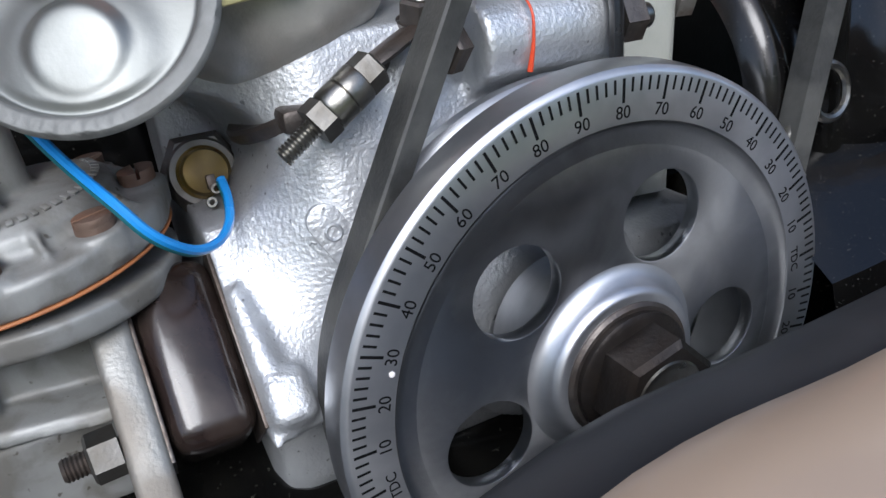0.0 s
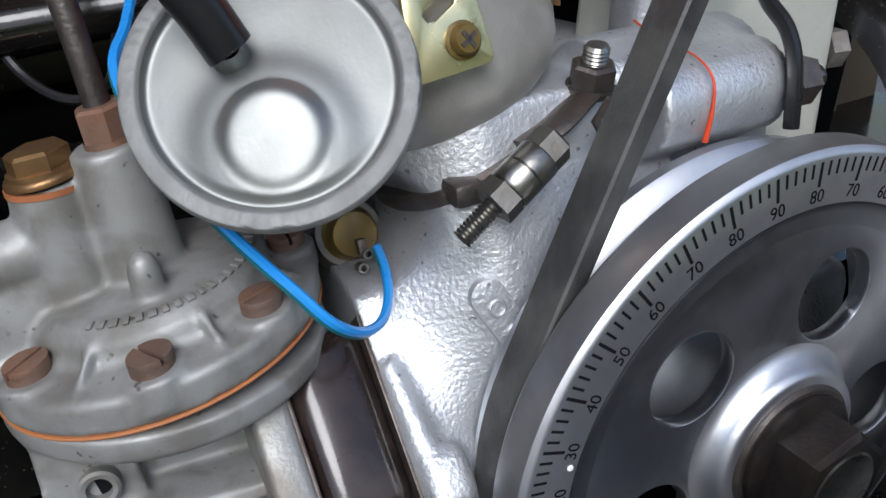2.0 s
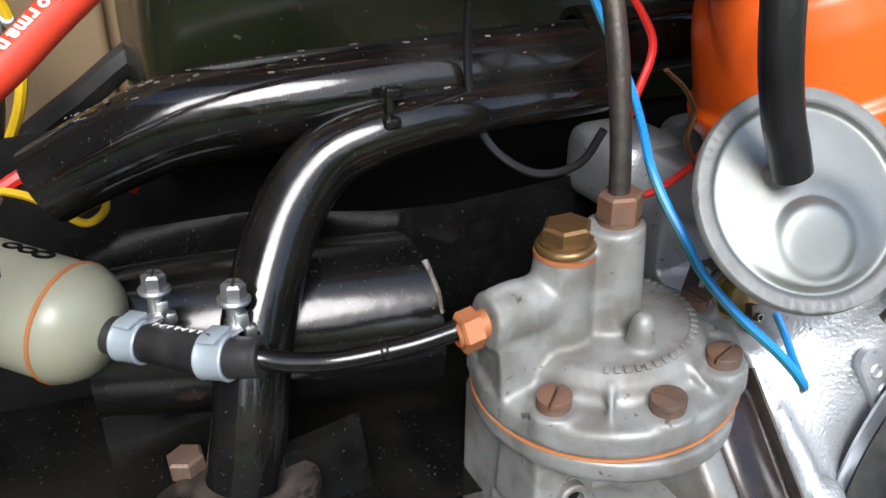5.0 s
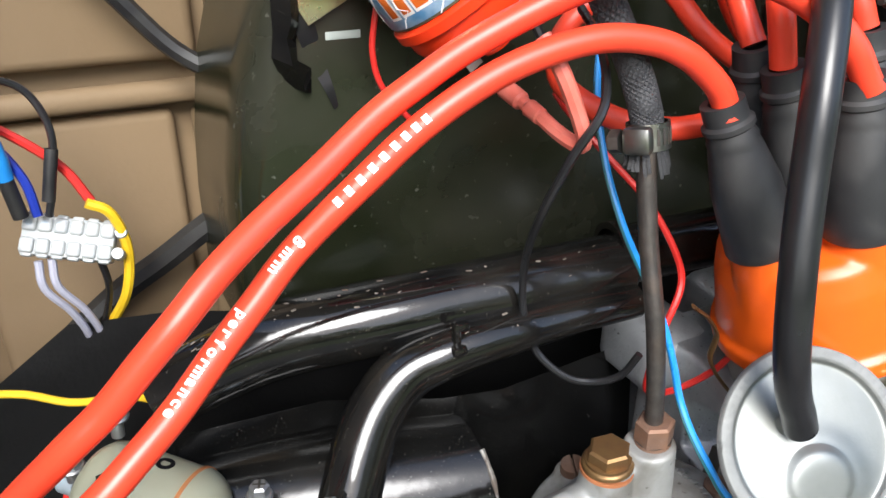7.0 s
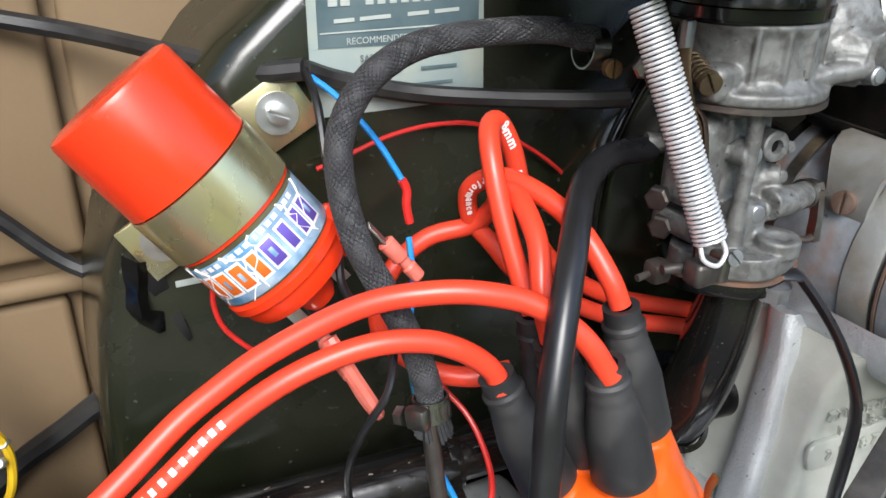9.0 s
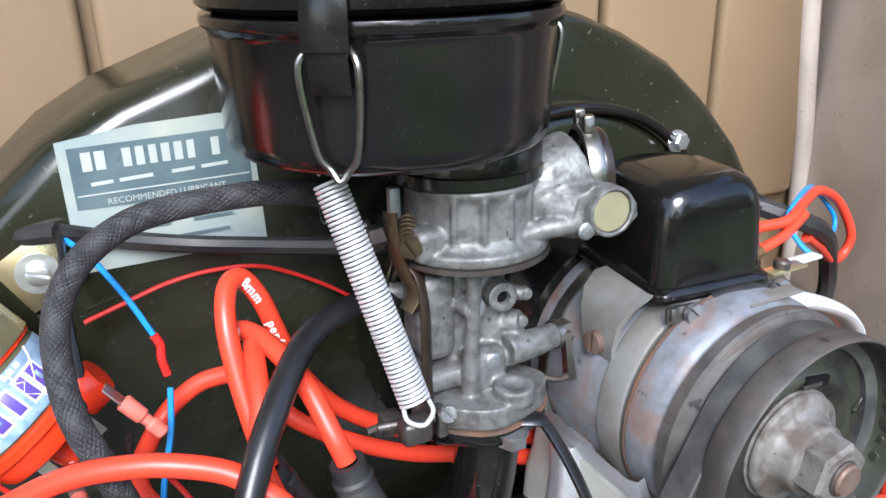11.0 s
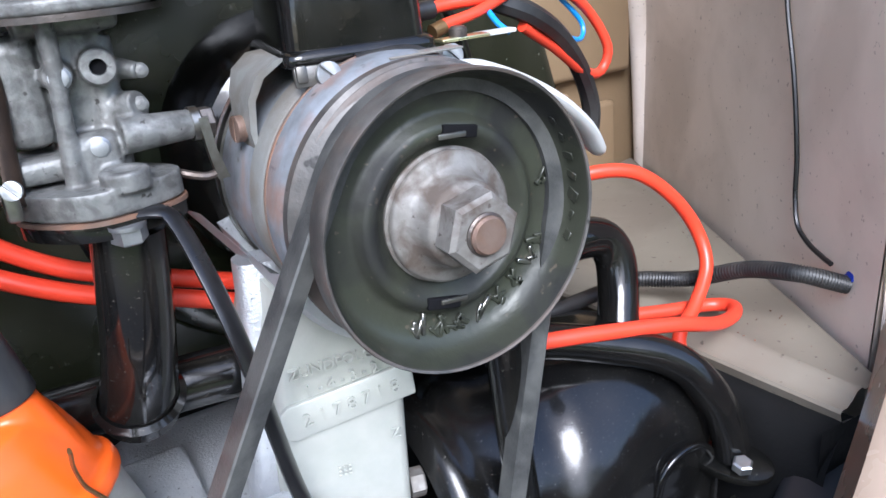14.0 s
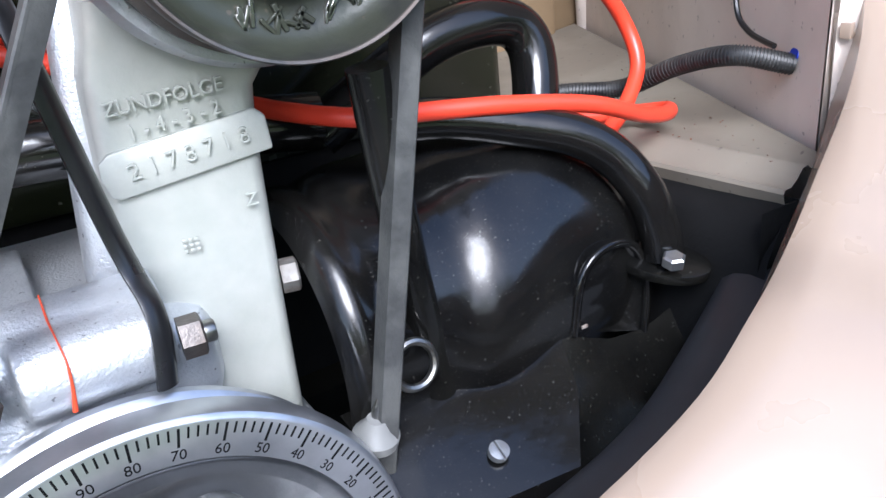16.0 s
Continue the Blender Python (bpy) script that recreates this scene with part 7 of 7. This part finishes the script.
def regulator():
    t = thing("voltage_regulator", (82, 88, 284), "glossy black regulator box on the generator", "regulator")
    m = Matrix.Translation(V(82, 92, 0)) @ Matrix.Rotation(radians(-7), 4, "Z")

    def ring(w, d, z, r):
        out = []
        for sx, sy, a0 in ((1, 1, 0), (-1, 1, 90), (-1, -1, 180), (1, -1, 270)):
            for k in range(6):
                a = radians(a0 + 18 * k)
                out.append(tuple((m @ V(sx * (w / 2 - r) + r * math.cos(a), sy * (d / 2 - r) + r * math.sin(a), z)) * 1000))
        return out
    part("cover", loft([ring(55, 62, 288, 9), ring(54, 61, 300, 9), ring(52, 59, 318, 10), ring(50, 57, 324, 11), ring(46, 53, 328.5, 12), ring(38, 45, 331, 13), ring(20, 25, 332, 8)]), BLACK_GLOSS, t, sharp=60)
    part("flange", loft([ring(57, 64, 282.6, 7), ring(59.6, 67, 283.6, 7), ring(60.4, 68, 285.4, 7), ring(59.6, 67, 287.4, 7), ring(57, 64.4, 288.8, 8)]), BLACK_GLOSS, t)
    part("base", rbox((0, -2, 283), (44, 60, 3), 0.8, m), ALU_CAST, t, "bare metal base plate")
    part("blade", rbox((122, 62, 285), (22, 7, 1.4), 0.4), GOLD_ZINC, t, "plated blade terminal")
    part("blade_screw", lathe([(0, 0), (3.6, 0), (3.6, 3), (2.6, 4), (0, 4)], along(V(120, 62, 285.6), (0, 0, 1)), 20), DARK_STEEL, t)
    c = thing("spade_connector", (140, 66, 284), "clear sleeved spade connector with blue wire", "connector")
    part("blade", rbox((140, 66, 284.5), (18, 6, 1.8), 0.6), WHITE_PLASTIC, c)
    wire([(149, 68, 283), (146, 74, 288), (148, 84, 296), (164, 92, 302), (188, 104, 301), (210, 114, 291), (226, 114, 276), (222, 110, 268), (206, 104, 272)], 1.3, BLUE_WIRE, "blue wire looped from the regulator")
    r = thing("red_wire_pair", (150, 84, 288), "orange-red wires leaving the regulator with grey sleeves", "wire")
    part("upper", tube([(118, 84, 295), (130, 84, 296), (146, 82, 297), (166, 90, 300), (196, 104, 298), (226, 112, 284), (242, 112, 262), (238, 113, 249), (222, 108, 252), (196, 98, 268), (170, 88, 282)], 2.6, 12), RED_LEAD, r)
    part("lower", tube([(122, 76, 289), (140, 78, 292), (160, 84, 297)], 2.4, 12), RED_LEAD, r)
    part("sleeve", tube([(108, 84, 294), (122, 84, 295)], 4, 12), RUBBER, r)
    part("ferrule", tube([(116, 75, 287), (122, 76, 288.5)], 3, 12), BRASS, r)
    wire([(128, 118, 306), (140, 106, 302), (158, 90, 294), (176, 88, 286), (200, 98, 272), (222, 110, 252), (234, 116, 230), (234, 118, 212)], 5, RUBBER, "thick black cable beside the regulator")
    part("ferrule", tube([(137, 108.6, 302.6), (142, 104.2, 301.2), (147, 99.6, 299)], [5.4, 5.8, 5.4], 14), RUBBER_SOFT, t, "black ferrule on the cable")


regulator()

s_ = thing("white_strap", (200, 110, 180), "white plastic strap hanging behind the pulley", "strap")
part("band", tube([(110, 50, 276.5), (122, 51, 274), (143, 54.5, 265), (166, 61, 252.5), (186, 67, 237), (197, 71, 224), (199, 72, 220)], [5, 7, 7.4, 7.4, 7.2, 6.2, 3], 16, 4, 0.5), WHITE_PLASTIC, s_)


def stand():
    t = thing("generator_stand", (50, 100, 30), "cast alloy generator stand with raised lettering", "generator stand")

    def sec(z, xl, xr, yf, yb, r=6):
        pts = []
        for sx, sy, a0 in ((xr, yb, 0), (xl, yb, 90), (xl, yf, 180), (xr, yf, 270)):
            cx = sx - r if sx == xr else sx + r
            cy = sy - r if sy == yb else sy + r
            for k in range(5):
                a = radians(a0 + 22.5 * k)
                pts.append((cx + r * math.cos(a), cy + r * math.sin(a) - (cx - 50) * 0.2, z))
        return pts
    body = loft([sec(20, 18, 75, 61, 150), sec(50, 19, 75.5, 61, 140), sec(80, 21, 76, 60.5, 130), sec(120, 23, 77, 60, 125), sec(150, 25, 78, 60, 122), sec(166, 26, 80, 60, 122), sec(176, 27, 87, 59.5, 122), sec(186, 30, 99, 58, 122), sec(200, 32, 126, 52, 122)])
    part("casting", body, STAND, t, sharp=50)
    part("side_web", loft([sec(30, 4, 26, 78, 98), sec(90, 11, 30, 74, 94), sec(150, 18, 34, 76, 94), sec(190, 23, 40, 80, 96), sec(206, 25, 46, 84, 100)]), ALU_PAINT, t, "smooth pale side web")
    part("cradle_ear", loft([[(10, 92, 234), (13, 78, 235), (15, 78, 232), (12, 92, 231)], [(24, 92, 214), (26, 74, 216), (28.5, 74, 213), (26, 92, 211)], [(40, 92, 199), (42, 66, 201), (44, 66, 198), (42, 92, 196)]]), ALU_PAINT, t, "bare metal edge of the cradle")
    part("saddle", lathe([(54.2, 44), (58, 44), (60, 48), (60, 118), (54.2, 118)], GEN, 40, 200, 345), ALU_PAINT, t)
    yaw = Vector((-0.2, -1, 0.03))
    m = along(V(50, 58.8, 150), yaw)
    tag = part("number_tag", plate([(-28, -7), (-25, -8.5), (28, -8), (29, 4), (26, 7.5), (-24, 7.5), (-28, 5), (-29, 0)], [], 3, m @ Matrix.Translation(V(2, -2, 1.4)) @ Matrix.Rotation(radians(8), 4, "Z"), 0.8), STAND, t, "raised number plate")
    part("engraving", turned(letters("2 1 7 8 7 1 8", 6.0, 1.4), m @ Matrix.Translation(V(3, -2.2, 2.6)) @ Matrix.Rotation(radians(8), 4, "Z")), STAND, tag)
    part("raised_word", turned(letters("ZUNDFOLGE", 4.9, 2.2), m @ Matrix.Translation(V(-1, 17.6, 1.7)) @ Matrix.Rotation(radians(4), 4, "Z")), STAND, t, "raised cast letters")
    part("raised_word", turned(letters("1 - 4 - 3 - 2", 5.0, 2.0), m @ Matrix.Translation(V(0.5, 9.8, 2.4)) @ Matrix.Rotation(radians(7), 4, "Z")), STAND, t, "raised cast numbers")
    part("raised_word", turned(letters("Z", 5, 0.8), m @ Matrix.Translation(V(20, -23, 0.7))), STAND, t)
    part("stamp", joined(*[rbox((-6 + 2.2 * (k % 3), -37 + 2.0 * (k // 3), 0.1), (1.4, 1.2, 0.8), 0.2, m) for k in range(9)]), STAND, t)
    n = along(V(77, 63, 90), (1, -0.25, 0))
    part("base_nut", hexa(n, 12, 7), GREY_RUST, t, "dull brown nut")


stand()


def support_rod():
    t = thing("support_arm", (5, 60, 90), "flat black support arm from carburettor to crankcase", "support arm")
    part("arm", tube([(-21.7, 84.5, 239.2), (-3.7, 74.5, 241.2), (2.8, 70.5, 236.6), (6.9, 52.9, 218.2), (10.7, 41.8, 194.2), (15.2, 42.2, 164.3), (19.8, 44.3, 134.3), (22.6, 41, 118), (24.4, 33.5, 109), (24, 29, 99), (21.4, 25.6, 83)], 5.2, 10, 4, 0.42), RUBBER_SOFT, t)


support_rod()

# ---- tin, pipes and leads beyond the generator stand ----
def tin_right():
    t = thing("cylinder_tin", (160, 90, -20), "glossy black cylinder cover tin with sharp highlights", "engine tin", group="engine tinware")
    rows = []
    for x, r, cz in ((84, 58, 46), (87, 63, 47), (91, 66, 48), (97, 66, 48), (101, 63.5, 48), (106, 66, 49), (118, 67.4, 50), (126, 67.8, 50), (132, 68.1, 50), (137, 68.3, 50), (141, 68.4, 50), (145, 68.6, 50), (149, 68.7, 50.3), (153, 68.8, 50.6), (157, 68.9, 50.8), (161, 69, 51), (165, 69, 51), (170, 69.1, 51), (178, 69.2, 51), (190, 69, 52), (205, 68, 52), (220, 66, 52), (232, 62, 51), (242, 56, 50), (252, 48, 48)):
        row = []
        for a in range(-50, 151, 4):
            dent = 1.3 * math.sin(x * 0.055 + a * 0.045) + 0.7 * math.sin(x * 0.12 - a * 0.07 + 1.0) if x > 104 else 0
            dent += (7.4 / (1 + math.exp(-(x - 151 - 0.3 * (a - 40)) / 4.2)) - 3.4) * min(1, max(0, (95 - a) / 35)) if x > 104 else 0     # pressed step
            row.append((x, 90 - (r + dent) * math.cos(radians(a)), cz + (r + dent) * math.sin(radians(a))))
        rows.append(row)
    part("barrel", strip(rows), TIN, t, sharp=70)
    # arched hood over the spark plug: skirt, rolled lip and recessed face
    arch = spline([V(188, 0, 38), V(191, 0, 56), V(195, 0, 67), V(203, 0, 73), V(214, 0, 74), V(224, 0, 70), V(231, 0, 58), V(233, 0, 42), V(231, 0, 22)], 4)
    arch = [(q.x * 1000, q.z * 1000) for q in arch]
    part("plug_hood", strip([[(x + 0.1 * (y - 20), y, z - 0.12 * (y - 20)) for x, z in arch] for y in (19, 24, 32, 44, 60)]), TIN, t, sharp=70)
    part("hood_lip", tube([(x, 19, z) for x, z in arch], 2.2, 10, 1), TIN, t)
    part("hood_face", loft([[(x + (210 - x) * k, y, z + (40 - z) * k) for x, z in arch] for k, y in ((0.05, 20.5), (0.25, 27), (0.6, 33), (0.95, 35))], False), TIN, t, sharp=70)
    # folded lower sheet, leaning towards the opening
    back = ((84, 37, 29), (104, 35, 31), (124, 33, 33.5), (150, 28, 36), (168, 24, 38.5), (180, 21, 40.5))
    part("lower_sheet", strip([[(x, y + 8, z + 1) for x, y, z in back], back, [(x, y - 2.5, z - 1) for x, y, z in back], [(x - 0.1 * (x - 84), y - 24, z - 12) for x, y, z in back], [(x - 0.3 * (x - 84), y - 46, z - 27) for x, y, z in back], [(x - 0.4 * (x - 84), y - 58, z - 72) for x, y, z in back]]), TIN, t, "folded sheet reflecting the sky", 30)
    part("side_sheet", strip([[(181, 20, 40), (206, 16, 30), (231, 19, 24), (262, 12, 40), (300, 2, 60)], [(170, -4, 24), (212, 0, 12), (240, 0, 8), (270, -8, 18), (306, -14, 36)], [(150, -26, 8), (214, -26, -14), (244, -26, -16), (280, -30, -10), (310, -34, 6)]]), BLACK_SATIN, t)
    chip = mat("chipped_pale_paint", (0.3, 0.27, 0.24), 0.6, 0.0, (0.16, 0.1, 0.07), 300, 0.8, 0.2, 600)
    for q, w, h in (((170.5, 24.5, 61), 1.6, 3), ((171.6, 24.8, 56), 1.0, 3), ((173.5, 25, 50.5), 3.2, 5), ((174.4, 25.2, 45.8), 2.6, 3), ((187, 20, 43), 2.4, 2), ((193, 17.5, 41), 3.4, 1.6)):
        part("paint_chip", rbox(q, (w, 1.0, h), 0.4), chip, t, "bare chipped paint")
    part("clip", joined(lathe([(2.6, 0), (4.2, 0), (4.6, 2.5), (2.6, 2.5)], along(V(156, 25, 37), (0, -0.8, 0.6)), 18), rbox((163, 25, 39), (9, 2, 2), 0.6)), DARK_STEEL, t, "folded clip")
    sc = along(V(127.5, -3.5, 18.5), (0, -0.45, 0.9))
    part("tin_screw", slotted(sc, 4.2, 3.2, 1.0), CLAMP_ZINC, t, "bright slotted tin screw")
    h = thing("heat_riser_pipe", (232, 10, 60), "black riser pipe with bolted flange", "pipe")
    part("pipe", tube([(129.5, 77, 135.9), (159.6, 65, 134.4), (188.1, 51.8, 127.6), (209.3, 40.8, 120.6), (224.3, 32, 109.3), (233.9, 21.7, 91.6), (237.4, 15.6, 73.7), (237.6, 13.5, 61.6)], 9.4, 24), BLACK_GLOSS, h)
    f = along(V(236, 13, 62), (-0.1, -0.2, 1))
    fl = part("flange", plate([(22 * math.cos(a), 13 * math.sin(a)) for a in [2 * math.pi * k / 28 for k in range(28)]], [], 5, f @ Matrix.Rotation(-0.6, 4, "Z"), 1), BLACK_SATIN, h, "scuffed two-bolt flange")
    part("flange_bolt", hexa(along(V(231, 2, 64), (-0.1, -0.2, 1)), 9, 5), ZINC, fl, "bright flange bolt")
    e = thing("air_hose_elbow", (220, 90, 120), "shiny black elbow hose behind the generator", "hose")
    part("hose", tube([(121.6, 112, 127.9), (153.6, 106.1, 147.1), (179.7, 102.2, 160.4), (204, 100.2, 164.4), (224.4, 100.1, 161.1), (232.4, 96.3, 150.1), (230.3, 90.5, 133.5), (222.6, 82.1, 115.4)], 11.5, 24), BLACK_GLOSS, e)
    solo("breather_pipe", tube([(108, 26, 170), (112, 28, 130), (118, 30, 80), (124, 32, 40), (128, 34, 14)], 7.5, 18), BLACK_SATIN, "black breather pipe beside the stand", "pipe")
    p = thing("pull_ring_stopper", (104, 22, 28), "grey rubber stopper with wire pull ring", "stopper")
    ring = [(107 + 9 * math.cos(a), 18 + 2 * math.sin(a), 58 + 9 * math.sin(a)) for a in [2 * math.pi * k / 20 for k in range(21)]]
    part("ring", tube(ring, 1.7, 8, 2), STEEL, p)
    part("stem", tube([(98, 18, 55), (93, 19, 49), (89, 20, 40)], 2.6, 10), STEEL, p)
    part("stopper", lathe([(9, -4), (9.4, 0), (6, 4), (4, 8), (0, 8)], along(V(88, 20, 34), (0.1, -0.2, 1)), 24), mat("grey_rubber", (0.2, 0.2, 0.19), 0.5, 0.0, (0.14, 0.14, 0.13), 90, 0.5, 0.1, 500), p)


tin_right()
lead([(75, 126.8, 157.3), (94.7, 98.7, 147.9), (118.6, 61.1, 144.7), (150.6, 56, 141.3), (183.4, 48.5, 138), (223.9, 44.1, 130.2), (260.1, 47.5, 117), (282.3, 53.8, 111.9), (294.5, 64, 109.9), (288.6, 76.2, 107.9), (260.7, 84.3, 109.9), (228.8, 94.4, 111.9), (198.8, 106.4, 109.9)], "orange-red silicone lead lying across the tin", 4.0)
lead([(206.5, 118, 190.3), (228.8, 108.5, 195.8), (253.2, 101.3, 191.8), (276.4, 95.9, 173.6), (292.1, 91.3, 150.8), (291.3, 81.8, 130.7), (273.7, 73.5, 114), (254.1, 66.4, 103.7), (248.3, 57.4, 91.6)], "orange-red silicone lead looping down to the spark plug", 4.0)
_h = thing("corrugated_hose", (300, 50, 120), "black corrugated drain hose with blue inside", "hose")
_pts = [(204.1, 122.8, 111.5), (238.9, 120.9, 113.5), (269.6, 117, 116.2), (294.1, 95.4, 116.6), (303, 64.3, 130.5), (305.6, 33.7, 138), (322.7, 13.5, 132.6)]
part("sleeve", tube(_pts, 4.6, 16), RUBBER, _h)
_path = spline([V(*q) for q in _pts[2:]], 18)
_rings = []
for a, b in zip(_path[:-1], _path[1:]):
    _rings.append(lathe([(4.4, -0.1), (5.1, 0.1), (5.1, 0.6), (4.4, 0.8)], along(a, b - a), 14))
part("corrugation", joined(*_rings), RUBBER, _h, "ribbed black sleeve")
part("blue_core", tube([(322, 14, 137.2), (326, 12, 136), (331, 9, 134)], 3.6, 10), DARK_BLUE, _h)
wire([(381, 141, 300), (372, 124, 300), (361, 99, 292), (354.5, 87, 262), (349, 76, 230), (346, 68, 190), (344.5, 65.5, 166), (341, 60, 150), (336, 49, 143), (330, 36, 140.5), (326, 27, 139.5)], 1.5, RUBBER_SOFT, "thin black earth wire down the inner wing")
_e = thing("ring_terminal", (381, 141, 296), "ring terminal with red sleeve bolted to the wing", "terminal")
part("sleeve", tube([(381, 141, 300), (375, 130, 300)], 2.6, 10), RED_WIRE, _e)
part("screw", hexa(along(V(387, 148, 301), (-0.9, 0.44, 0)), 9, 5), ZINC, _e)
# soft black seal along the ledge
_seal_rows = []
for y, x in ((140, 254), (110, 257), (80, 261), (50, 264), (20, 267), (0, 270), (-22, 274)):
    w = 1.6 * math.sin(y * 0.21)
    _seal_rows.append([(x + 8, y, 86), (x + 1, y + w, 84 + w), (x - 6 + w, y, 76 - w), (x - 12 - w, y - 2, 64), (x - 20, y - 4, 46), (x - 24, y - 6, 10)])
solo("bay_seal", strip(_seal_rows), FOAM, "torn black foam seal along the ledge", "seal")
